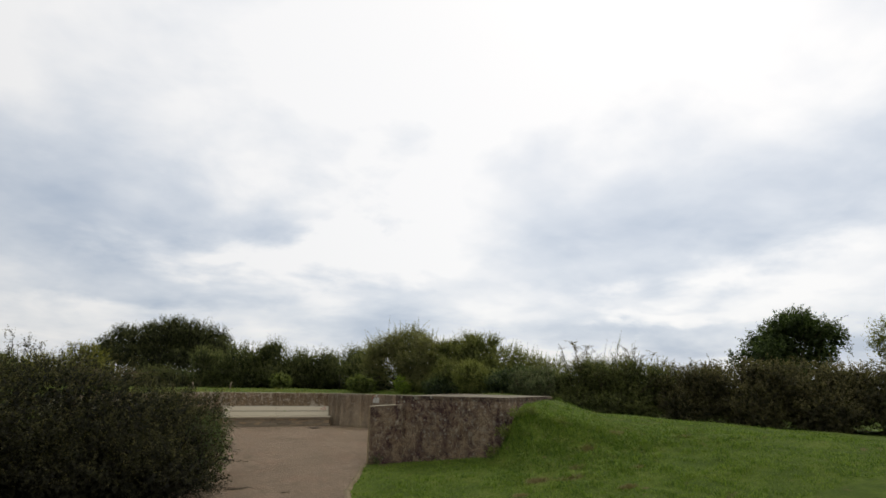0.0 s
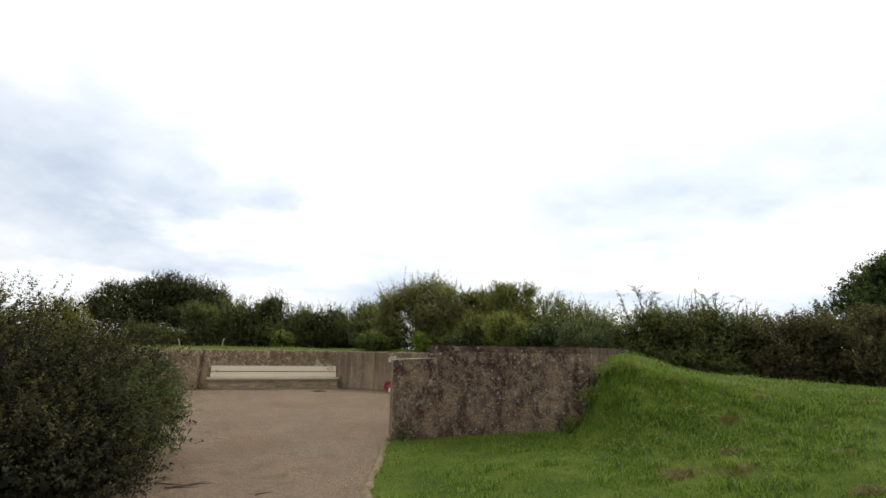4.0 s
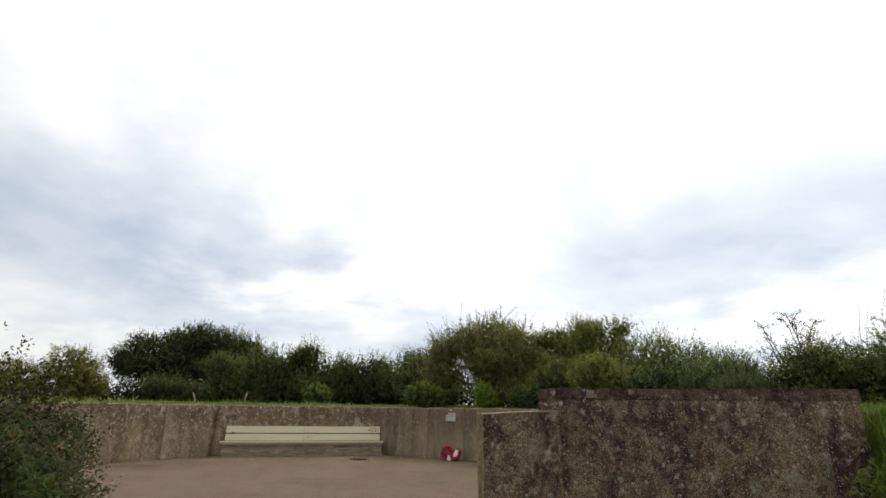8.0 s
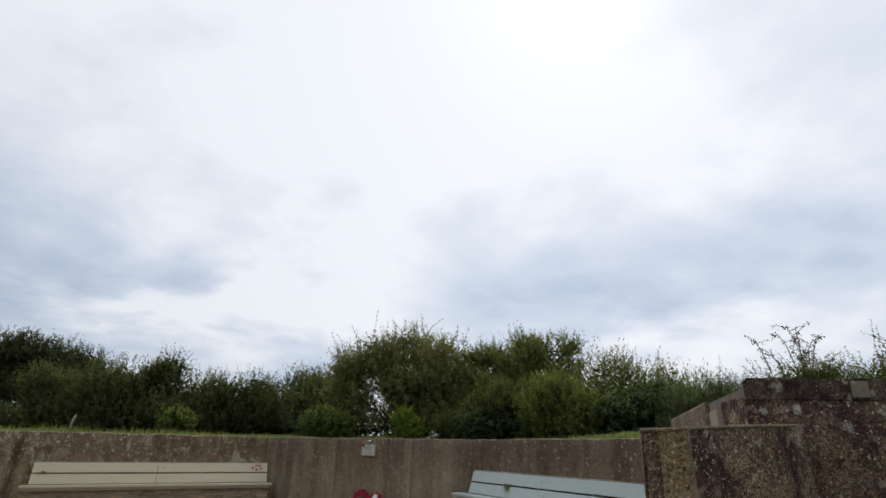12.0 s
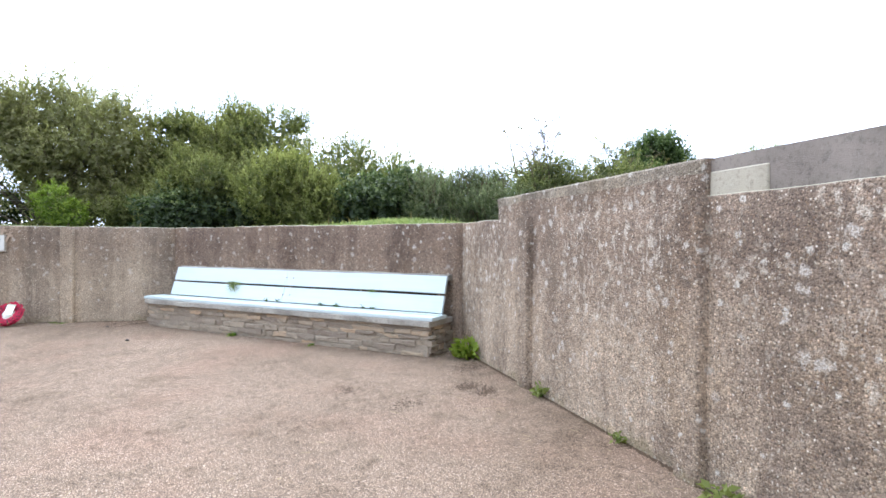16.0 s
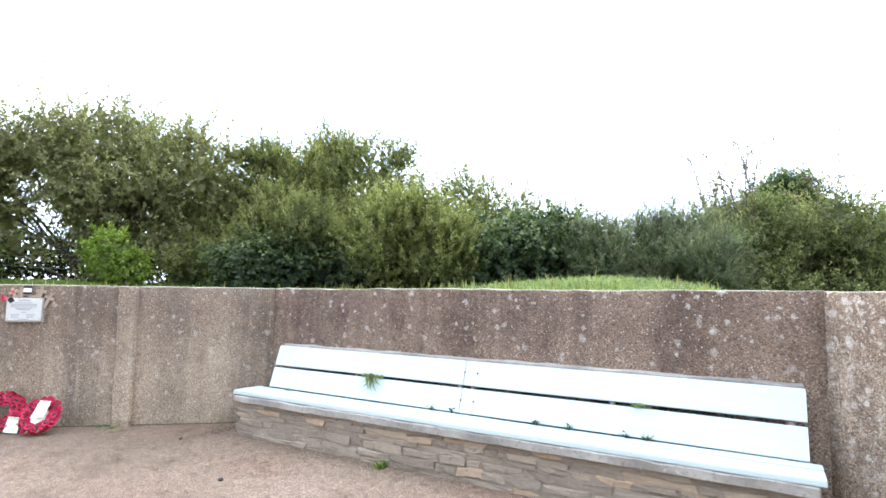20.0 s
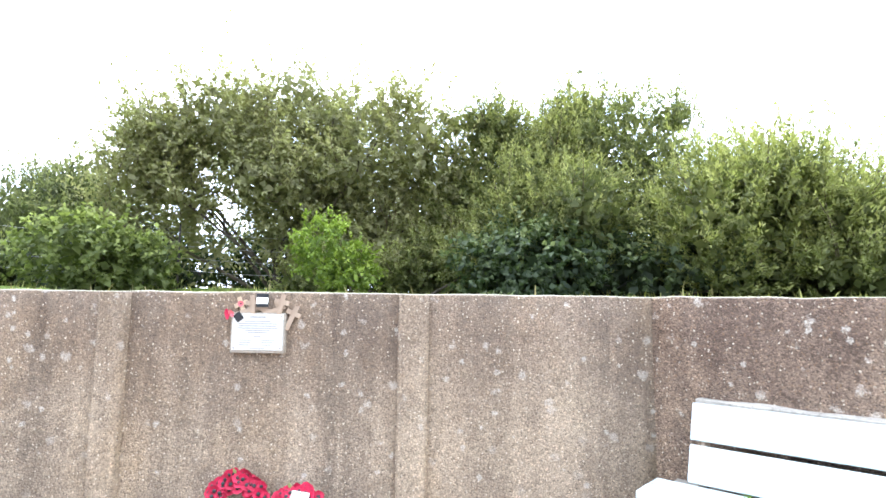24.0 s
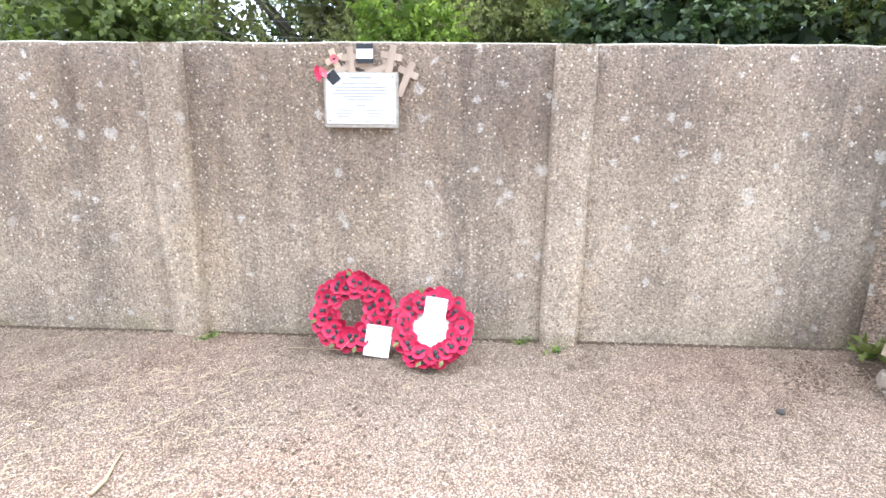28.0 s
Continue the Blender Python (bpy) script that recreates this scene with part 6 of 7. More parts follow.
def bench(m, length, mat, label, seed, wall_y=0.58, inset=0.12, bed=None):
    """Painted plank seat and two-plank back on a dry-laid stone base. x along it, y towards the wall."""
    rng = random.Random(seed)
    ob = thing("memorial_bench", label, "bench", m, "benches along the walls")
    base = part("stone_base", box(0.03, length - 0.03, 0.030, wall_y - 0.06, -0.05, 0.36, 0.01), MORTAR, ob, "dry-laid split-stone plinth")
    # courses of flat stones on the front and the two ends
    z = 0.0
    while z < 0.315:
        k = rng.choice((0, 0, 1, 1, 2))
        h = STONE_H[k]
        if z + h > 0.348:
            k, h = 0, STONE_H[0]
        x = rng.uniform(-0.02, 0.02)
        while x < length - 0.08:
            j = rng.choice((0, 1, 2, 2, 3, 3, 4, 4, 5))
            while x + STONE_W[j] > length + 0.03 and j:
                j -= 1
            part("stone", STONES[k][j], None, base, "", Matrix.Translation((x, 0.018 + rng.uniform(-0.007, 0.008), z + rng.uniform(-0.005, 0.005))) @ pose(0, 0, 0, 0, rng.uniform(-2.0, 2.0), rng.uniform(-2.2, 2.2)))
            x += STONE_W[j] + rng.uniform(0.003, 0.012)
        for end in (0, 1):
            y = 0.11
            while y < wall_y - 0.12:
                j = rng.choice((0, 1, 2))
                mm = Matrix.Translation((0.105 if not end else length - 0.105, y if end else y + STONE_W[j], z)) @ pose(0, 0, 0, 0, 0, 90 if end else -90)
                part("stone", STONES[k][j], None, base, "", mm @ pose(0, -0.1 if end else -0.1, 0))
                y += STONE_W[j] + 0.008
        z += h + 0.006
    # mortar course
    bm = box(-0.014, length + 0.014, -0.030, wall_y - 0.05, 0.330, 0.396, 0.008)
    bmesh.ops.subdivide_edges(bm, edges=[e for e in bm.edges if e.calc_length() > 1], cuts=40)
    for v in bm.verts:
        v.co += Vector((0, 0.010 * noise.noise(v.co * 6) + 0.006 * noise.noise(v.co * 19), 0.010 * noise.noise(v.co * 9 + Vector((3, 0, 0)))))
    part("mortar_course", bm, bed or MORTAR_GREY, ob, "rough grey mortar bed under the seat")
    half = length * 0.495
    for x0, x1, fw in ((-0.045, half - 0.003, -0.008), (half + 0.003, length + 0.045, 0.006)):
        board(ob, "seat_board", x0, x1, [(-0.018 - fw, 0.398), (0.165, 0.398), (0.165, 0.438), (-0.018 - fw, 0.436)], mat, seed + x1)
        board(ob, "seat_board", x0, x1, [(0.172, 0.398), (0.315, 0.398), (0.315, 0.436), (0.172, 0.440)], mat, seed + x1 + 3)
        for zz0, zz1 in ((0.448, 0.640), (0.664, 0.860)):
            def lean(zv):
                return 0.30 + (zv - 0.44) * 0.33
            a0, a1 = max(x0, inset), min(x1, length - 0.015)
            board(ob, "back_board", a0, a1, [(lean(zz0), zz0), (lean(zz0) + 0.032, zz0 - 0.008), (lean(zz1) + 0.032, zz1 - 0.008), (lean(zz1), zz1)], mat, seed + zz0 * 9 + x0)
    for x in (inset + 0.06, length * 0.25, length * 0.485, length * 0.51, length * 0.75, length - 0.10):
        bolted = abs(x - length / 2) < length * 0.1
        bm = tube([(x, 0.36, 0.36), (x, 0.395, 0.56), (x, 0.475, 0.845)], [0.03, 0.028, 0.026], 4)
        part("back_post", bm, CROSS_OLD, ob, "dark timber post behind the boards")
        for zz in (0.545, 0.765) if bolted else ():
            y = 0.30 + (zz - 0.44) * 0.33 - 0.003
            bolt = bmesh.new()
            bmesh.ops.create_cone(bolt, cap_ends=True, segments=10, radius1=0.010, radius2=0.007, depth=0.008, matrix=Matrix.Translation((x + 0.05, y, zz)) @ pose(0, 0, 0, 108, 0, 0))
            part("bolt", bolt, RUST, ob)
    # ledge of mortar between the back and the wall
    bm = box(inset, length - 0.02, 0.486, wall_y + 0.01, 0.80, 0.872, 0.006)
    bmesh.ops.subdivide_edges(bm, edges=[e for e in bm.edges if e.calc_length() > 1], cuts=60)
    for v in bm.verts:
        v.co.z += 0.012 * noise.noise(v.co * 5)
    part("back_ledge", bm, MORTAR_GREY, ob, "mossy mortar ledge behind the back")
    return ob


bench(pose(6.92, 23.42, 0, 0, 0, -90), 4.81, PAINT_BLUE, "pale blue painted plank bench on a split-stone plinth", 3)
bench(pose(-0.72, 27.13, 0, 0, 0, 0), 4.80, PAINT_CREAM, "cream painted plank bench on a split-stone plinth", 8, 0.57, 0.07, STONE)


# ---- plaque and remembrance crosses ----
d_ne = (Vector(B) - Vector(A)).normalized()
in_ne = Vector((d_ne.y, -d_ne.x))
FACE = math.degrees(math.atan2(d_ne.y, d_ne.x))


def on_ne(s, out, z, tilt=0.0, roll=0.0):
    """A pose on the memorial wall: x along it to the right, y out of the wall towards the pit turned to -y, z up."""
    p = Vector(A) + d_ne * s + in_ne * out
    return pose(p.x, p.y, z, 0, 0, FACE) @ pose(0, 0, 0, tilt, roll, 0)


def bars(parent, name, rows, mat, y):
    for x0, x1, z, h in rows:
        part(name, box(x0, x1, y - 0.0012, y, z - h / 2, z + h / 2), mat, parent)


def build_plaque():
    ob = thing("memorial_plaque", "white metal plaque with faded lettering in a weathered timber surround", "plaque", on_ne(2.875, 0.0, 1.215))
    part("surround", box(-0.176, 0.176, -0.034, 0.02, -0.134, 0.122, 0.004, 2), PLAQUE_FRAME, ob, "grey weathered timber surround")
    plate = part("plate", box(-0.164, 0.164, -0.040, -0.032, -0.116, 0.114, 0.002), PLAQUE, ob, "white plate")
    rows = []
    lay = [(0.095, 0.052, 0.010), (0.068, 0.085, 0.006), (0.052, 0.125, 0.006), (0.038, 0.120, 0.006), (0.024, 0.130, 0.006), (0.010, 0.080, 0.006), (-0.004, 0.062, 0.006), (-0.030, 0.022, 0.006)]
    for z, w, h in lay:
        rows.append((-w, w, z, h))
    for k, z in enumerate((-0.052, -0.067, -0.082)):
        rows.append((-0.115, -0.03 - 0.012 * k, z, 0.005))
        rows.append((0.028, 0.11 - 0.01 * k, z, 0.005))
    rows.append((-0.045, 0.05, -0.104, 0.005))
    bars(plate, "text_line", rows, INK, -0.0402)
    for x in (-0.150, 0.150):
        for z in (-0.102, 0.100):
            sc = bmesh.new()
            bmesh.ops.create_cone(sc, cap_ends=True, segments=10, radius1=0.004, radius2=0.003, depth=0.003, matrix=Matrix.Translation((x, -0.041, z)) @ pose(0, 0, 0, 90, 0, 0))
            part("screw", sc, IRON, ob)


build_plaque()


def petal_ring(r, cup, n=4, seed=0):
    """A paper poppy's petals facing -y: overlapping rounded lobes, slightly cupped."""
    rng = random.Random(seed)
    bm = bmesh.new()
    for k in range(n):
        a0 = 2 * math.pi * k / n + rng.uniform(-0.1, 0.1)
        lift = 0.003 * (k % 2)
        c = bm.verts.new((0, -lift, 0))
        rim = []
        for j in range(7):
            a = a0 + (j - 3) / 3 * math.pi / n * 1.28
            rr = r * (0.80 + 0.20 * math.cos((j - 3) / 3 * 1.25)) * (1 + 0.05 * rng.uniform(-1, 1))
            rim.append((bm.verts.new((math.cos(a) * rr * 0.55, -lift - cup * 0.25, math.sin(a) * rr * 0.55)), bm.verts.new((math.cos(a) * rr, -lift - cup * (1 + 0.3 * rng.uniform(-1, 1)), math.sin(a) * rr))))
        for (i0, o0), (i1, o1) in zip(rim, rim[1:]):
            bm.faces.new((c, i0, i1))
            bm.faces.new((i0, o0, o1, i1))
    for f in bm.faces:
        f.smooth = True
    return bm


def centre_disc(r):
    bm = bmesh.new()
    bmesh.ops.create_uvsphere(bm, u_segments=12, v_segments=6, radius=1.0, matrix=Matrix.Diagonal((r, r * 0.45, r, 1)))
    for f in bm.faces:
        f.smooth = True
    return bm


POPPIES = [mesh_from("poppy", petal_ring(0.035, 0.009, 4, k)) for k in range(5)]
for k, me_ in enumerate(POPPIES):
    me_.materials.append(POPPY if k < 3 else POPPY_DEEP)
CENTRE = mesh_from("centre", centre_disc(0.0118))
CENTRE.materials.append(BLACK)


def leaf_shape(l, w):
    bm = bmesh.new()
    pts = [(0, 0, 0), (w, -0.004, l * 0.4), (w * 0.5, -0.006, l * 0.75), (0, -0.003, l), (-w * 0.5, -0.006, l * 0.75), (-w, -0.004, l * 0.4)]
    bm.faces.new([bm.verts.new(p) for p in pts])
    bmesh.ops.solidify(bm, geom=bm.faces[:], thickness=0.0015)
    return bm


def wreath(m, label, seed, big_r=0.150, disc=False):
    """A ring of paper poppies; local y points into the wall, z up the ring."""
    rng = random.Random(seed)
    ob = thing("poppy_wreath", label, "wreath", m, "wreaths")
    ring = bmesh.new()
    rows = []
    for i in range(40):
        a = 2 * math.pi * i / 40
        rows.append([ring.verts.new((math.cos(a) * (big_r + 0.040 * math.cos(b)), 0.022 * math.sin(b), math.sin(a) * (big_r + 0.040 * math.cos(b)))) for b in (2 * math.pi * k / 8 for k in range(8))])
    for i in range(40):
        a, b = rows[i], rows[(i + 1) % 40]
        for k in range(8):
            ring.faces.new((a[k], a[(k + 1) % 8], b[(k + 1) % 8], b[k])).smooth = True
    bmesh.ops.recalc_face_normals(ring, faces=ring.faces[:])
    part("ring", ring, POPPY_DEEP, ob, "red ring base")
    for lay, (rad, count, dep) in enumerate(((big_r + 0.024, 24, -0.012), (big_r - 0.004, 20, -0.030), (big_r - 0.032, 16, -0.026), *(() if disc else ((big_r - 0.056, 10, -0.010),)))):
        for k in range(count):
            a = 2 * math.pi * (k + 0.5 * lay) / count + rng.uniform(-0.10, 0.10)
            rr = rad + rng.uniform(-0.008, 0.008)
            lean = (20, 6, -8, -22)[lay]
            mm = Matrix.Translation((math.cos(a) * rr, dep + rng.uniform(-0.006, 0.004), math.sin(a) * rr)) @ pose(0, 0, 0, rng.uniform(-16, 16) + lean * math.sin(a), 0, rng.uniform(-16, 16) + lean * math.cos(a)) @ pose(0, 0, 0, 0, rng.uniform(0, 360), 0)
            pop = part("poppy", POPPIES[rng.randrange(5)], None, ob, "", mm)
            part("centre", CENTRE, None, pop, "black button centre", Matrix.Translation((0, -0.011, 0)))
    for a in (200, 250, 285, 100):
        part("paper_leaf", leaf_shape(0.040, 0.011), PETAL_LEAF, ob, "green paper leaf", Matrix.Translation((math.cos(radians(a)) * (big_r + 0.02), -0.040, math.sin(radians(a)) * (big_r + 0.02))) @ pose(0, 0, 0, 12, 90 - a + rng.uniform(-50, 50), 0))
    if disc:
        bm = bmesh.new()
        bmesh.ops.create_cone(bm, cap_ends=True, segments=36, radius1=0.088, radius2=0.088, depth=0.006, matrix=Matrix.Translation((0.0, -0.014, 0.0)) @ pose(0, 0, 0, 90, 0, 0))
        d = part("centre_disc", bm, CARD, ob, "white paper centre disc")
        bars(d, "text_line", [(-0.045, 0.045, -0.038, 0.006), (-0.03, 0.03, -0.052, 0.005)], CARD_EDGE, -0.018)
    return ob


def tag_card(m, w, h, label, lines):
    ob = thing("wreath_card", label, "card", m, "wreath cards")
    c = part("card", box(-w / 2, w / 2, -0.0015, 0.0015, 0, h, 0.0006), CARD, ob)
    part("border", box(-w / 2 + 0.002, w / 2 - 0.002, -0.0028, -0.0016, h - 0.026, h - 0.003), CARD_EDGE, c, "pale green printed border")
    hole = bmesh.new()
    bmesh.ops.create_cone(hole, cap_ends=True, segments=10, radius1=0.004, radius2=0.004, depth=0.002, matrix=Matrix.Translation((0, -0.0032, h - 0.010)) @ pose(0, 0, 0, 90, 0, 0))
    part("eyelet", hole, IRON, c)
    return ob


wreath_a = wreath(on_ne(2.832, 0.160, 0.197, -24, 6), "red paper poppy wreath leaning on the wall", 5)
wreath(on_ne(3.232, 0.285, 0.168, -34, -8), "red paper poppy wreath with a white centre leaning on the wall", 9, 0.143, True)
tag_card(on_ne(2.960, 0.275, 0.012, -18, 7), 0.125, 0.150, "white wreath card propped on the gravel", 4)
tag_card(on_ne(3.236, 0.350, 0.178, -34, 8), 0.102, 0.165, "white wreath card tied over the wreath", 4)
part("string", tube([(0.03, -0.05, -0.12), (-0.02, -0.06, -0.19), (-0.20, -0.16, -0.20), (-0.26, -0.20, -0.205)], [0.0012] * 4, 4), STRAW, wreath_a, "thin pale string")


def cross(m, mat, label, poppy=True, size=1.0, seed=0):
    """A small wooden remembrance cross with a poppy at the crossing; x across, z up, -y front."""
    ob = thing("remembrance_cross", label, "cross", m @ Matrix.Diagonal((size, size, size, 1)), "remembrance crosses")
    bm = bmesh.new()
    w = 0.0135
    pts = [(-w, -0.075), (w, -0.075), (w, 0.012), (0.043, 0.012), (0.043, 0.039), (w, 0.039), (w, 0.070), (-w, 0.070), (-w, 0.039), (-0.043, 0.039), (-0.043, 0.012), (-w, 0.012)]
    f = bm.faces.new([bm.verts.new((x, -0.003, z)) for x, z in pts])
    ext = bmesh.ops.extrude_face_region(bm, geom=[f])
    bmesh.ops.translate(bm, verts=[v for v in ext["geom"] if isinstance(v, bmesh.types.BMVert)], vec=(0, 0.006, 0))
    bmesh.ops.recalc_face_normals(bm, faces=bm.faces[:])
    part("cross", bm, mat, ob)
    if poppy:
        pm = petal_ring(0.019, 0.004, 4, seed)
        p = part("poppy", pm, POPPY_FADED, ob, "faded pink paper poppy", Matrix.Translation((0, -0.005, 0.026)))
        part("centre", CENTRE, None, p, "", Matrix.Translation((0, -0.003, 0)) @ Matrix.Diagonal((0.5, 0.5, 0.5, 1)))
    return ob


PLQ = 2.875
for k, (dx, z, rl, mt, pop, sz) in enumerate(((-0.112, 1.368, -22, CROSS_WOOD, True, 1.05), (-0.075, 1.352, 72, CROSS_OLD, False, 1.0), (-0.040, 1.375, -6, CROSS_OLD, False, 1.05), (0.060, 1.350, -76, CROSS_OLD, False, 1.0),
                                              (0.100, 1.355, 70, CROSS_OLD, False, 1.0), (0.142, 1.378, 11, CROSS_OLD, False, 1.15), (0.212, 1.308, 24, CROSS_OLD, False, 1.15))):
    cross(on_ne(PLQ + dx, 0.018 + 0.006 * (k % 3), z, -2, rl), mt, "small %s wooden remembrance cross tucked behind the plaque" % ("pale" if mt is CROSS_WOOD else "grey weathered"), pop, sz, k)
banded = thing("banded_card", "black card with a white band on the wall above the plaque", "card", on_ne(PLQ + 0.024, 0.040, 1.418))
part("card", box(-0.039, 0.039, -0.003, 0.003, -0.044, 0.042, 0.001), BLACK, banded)
part("band", box(-0.038, 0.038, -0.0045, -0.0031, -0.024, 0.018), CARD, banded, "white band")
pinned = thing("paper_poppy", "red paper poppy with a black leaf beside the plaque", "poppy", on_ne(PLQ - 0.175, 0.048, 1.325, 0, -18))
for dx, dz, rl in ((-0.028, 0.008, 70), (0.014, 0.004, -60)):
    part("petal", petal_ring(0.026, 0.006, 4, 3), POPPY if dx < 0 else POPPY_FADED, pinned, "", Matrix.Translation((dx * 0.62, -0.004, dz)) @ pose(0, 0, 0, 0, 8 if dx < 0 else -14, 0) @ Matrix.Diagonal((0.62, 1, 1.35 if dx < 0 else 1.0, 1)))
part("leaf", box(-0.005, 0.045, 0.004, 0.007, -0.065, -0.012), BLACK, pinned, "black paper leaf", pose(0.01, 0, 0, 0, -20, 0))

# cross with poppies on the cream bench
cross(pose(3.78, 27.13 + 0.415, 0.775, -18, 62, 0), CROSS_WOOD, "wooden remembrance cross fixed to the cream bench", True, 1.3, 4)
for k, (dx, dz) in enumerate(((-0.09, -0.015), (0.075, 0.03), (0.11, -0.04), (0.0, -0.06))):
    spray = thing("paper_poppy", "small red paper poppy on the cream bench back", "poppy", pose(3.80 + dx, 27.13 + 0.400 + dz * 0.33, 0.775 + dz, -18, 30 * k, 0), "bench poppies")
    p_ = part("petals", petal_ring(0.026, 0.005, 4, 20 + k), POPPY, spray)
    part("centre", CENTRE, None, p_, "", Matrix.Translation((0, -0.004, 0)) @ Matrix.Diagonal((0.6, 0.6, 0.6, 1)))


# ---- drain, stones, weeds ----
def build_drain():
    ob = thing("drain_cover", "round dark cast-iron drain cover set in the gravel", "drain cover", pose(3.22, 25.95, 0.0))
    rim = bmesh.new()
    rings = [(0.27, -0.02), (0.27, 0.010), (0.235, 0.012), (0.225, 0.004), (0.0, 0.004)]
    rows = [[rim.verts.new((math.cos(2 * math.pi * k / 40) * r, math.sin(2 * math.pi * k / 40) * r, z)) for k in range(40)] for r, z in rings[:-1]]
    for a, b in zip(rows, rows[1:]):
        for k in range(40):
            rim.faces.new((a[k], a[(k + 1) % 40], b[(k + 1) % 40], b[k]))
    part("rim", rim, IRON, ob)
    lid = bmesh.new()
    bmesh.ops.create_cone(lid, cap_ends=True, segments=40, radius1=0.226, radius2=0.224, depth=0.02, matrix=Matrix.Translation((0, 0, 0.0)))
    lid_ob = part("lid", lid, IRON, ob)
    for i in range(-4, 5):
        w = math.sqrt(0.2 ** 2 - (i * 0.044) ** 2)
        part("raised_bar", box(-w, w, i * 0.044 - 0.008, i * 0.044 + 0.008, 0.010, 0.016, 0.002), IRON, lid_ob)


build_drain()


def pebble(name, x, y, r, mat, label, seed):
    bm = bmesh.new()
    bmesh.ops.create_icosphere(bm, subdivisions=2, radius=r)
    for v in bm.verts:
        v.co *= 1 + 0.25 * noise.noise(v.co * 40 + Vector((seed, 0, 0)))
        v.co.z *= 0.6
    for f in bm.faces:
        f.smooth = True
    solo(name, bm, mat, label, "stone", Matrix.Translation((x, y, r * 0.5)))


def weed(x, y, z, n, leaf, spread, mat, label, seed, name="weed"):
    """A rosette of toothed leaves on short stalks."""
    rng = np.random.default_rng(seed)
    ob = thing(name, label, "weed", None, "weeds at the wall foot")
    a = rng.uniform(0, 2 * math.pi, n)
    el = rng.uniform(0.15, 1.35, n)
    r = spread * rng.uniform(0.15, 1.0, n)
    base = np.stack([x + np.cos(a) * np.cos(el) * r, y + np.sin(a) * np.cos(el) * r, z + np.sin(el) * r * 1.1 + 0.005], 1)
    way = np.stack([np.cos(a), np.sin(a), 0.6 * np.sin(el)], 1) + rng.normal(size=(n, 3)) * 0.3
    size = leaf * rng.uniform(0.6, 1.2, n)
    part("leaves", foliage_mesh("leaves", leaf_quads(base, way, size, size * 0.6, rng, 0.3), mat), None, ob)
    for k in range(6):
        t = base[rng.integers(n)]
        part("stalk", tube([(x, y, z - 0.02), tuple((np.array([x, y, z]) + t) / 2 + [0, 0, 0.02]), tuple(t)], [0.003, 0.0025, 0.0015], 4), GRASS, ob)


def tuft(x, y, z, n, h, label, seed, mat=None, hang=False, name="grass_tuft", sx=0.03, sy=0.012):
    rng = np.random.default_rng(seed)
    v, f = blades(x + rng.normal(size=n) * sx, y + rng.normal(size=n) * sy, np.full(n, z), h, rng, 1.6)
    if hang:
        v[:, 0] = x + (v[:, 0] - x) * 0.35
        v[:, 2] = z + 0.015 - (v[:, 2] - z) * 0.95
    tagged(new(name, from_arrays(name, v, f, mat or GRASS)), label, "grass", "", "stuff")


weed(7.12, 18.27, 0.0, 230, 0.075, 0.18, LEAF_LIME, "lush green weed in the corner beside the blue bench", 201)
weed(6.06, 17.10, 0.0, 60, 0.05, 0.09, LEAF_BRIGHT, "small green weed at the foot of a rib", 202)
weed(4.70, 15.80, 0.0, 50, 0.05, 0.09, LEAF_BRIGHT, "green weed at the foot of a rib", 203)
weed(5.30, 16.37, 0.0, 30, 0.035, 0.06, LEAF_BRIGHT, "small green weed along the wall foot", 204)
weed(7.40, 23.50, 0.0, 45, 0.065, 0.11, LEAF_BRIGHT, "broad-leaved green weed in the corner beside the bench", 205)
weed(3.14, 14.42, 0.02, 90, 0.045, 0.22, LEAF_DARK, "dark low weed at the foot of the pier", 206)
for k, (x, y, r, n) in enumerate(((5.72, 13.02, 0.24, 150), (5.95, 12.80, 0.28, 190), (6.15, 12.60, 0.22, 130), (6.45, 12.40, 0.17, 90), (6.95, 11.95, 0.15, 70))):
    weed(x, y, ground_z(x, y) + 0.02, int(n * 1.7), 0.052, r * 1.1, LEAF_BRIGHT, "dark-green nettles against the end of the concrete block", 207 + 10 * k, "nettle_patch")
for k, (x, y) in enumerate(((5.28, 26.08), (6.40, 24.68), (6.38, 24.85))):
    tuft(x, y, 0.0, 50, 0.035, "low mossy grass at the wall foot", 210 + k)
tuft(6.88, 21.57, 0.0, 90, 0.06, "tuft of grass at the foot of the stone plinth", 220)
tuft(6.86, 20.2, 0.0, 40, 0.045, "tuft of grass at the foot of the stone plinth", 221)
tuft(7.268, 21.97, 0.655, 70, 0.045, "short green grass in the slit of the bench back", 226, GRASS_PALE, False, "grass_tuft", 0.01, 0.07)
tuft(7.240, 21.99, 0.655, 40, 0.15, "thin pale grass hanging from the slit of the bench back", 222, GRASS_PALE, True, "grass_tuft", 0.006, 0.035)
tuft(7.268, 19.62, 0.652, 40, 0.04, "green grass growing through the slit of the bench back", 223, GRASS_PALE, False, "grass_tuft", 0.008, 0.03)
tuft(7.20, 23.0, 0.440, 20, 0.03, "moss and grass in the joint of the seat", 224)
for k, y in enumerate((21.3, 21.1, 20.35, 20.1, 19.7, 19.55)):
    weed(7.215, y, 0.440, 16, 0.022, 0.035, LEAF_DARK, "tiny grey-green weeds in the joint of the bench", 230 + k)
tuft(2.05, 27.13 + 0.385, 0.652, 40, 0.06, "small tuft in the slit of the cream bench", 240, None, False)
tuft(-0.45, 27.13 + 0.36, 0.652, 40, 0.06, "small tuft in the slit of the cream bench", 241, None, False)
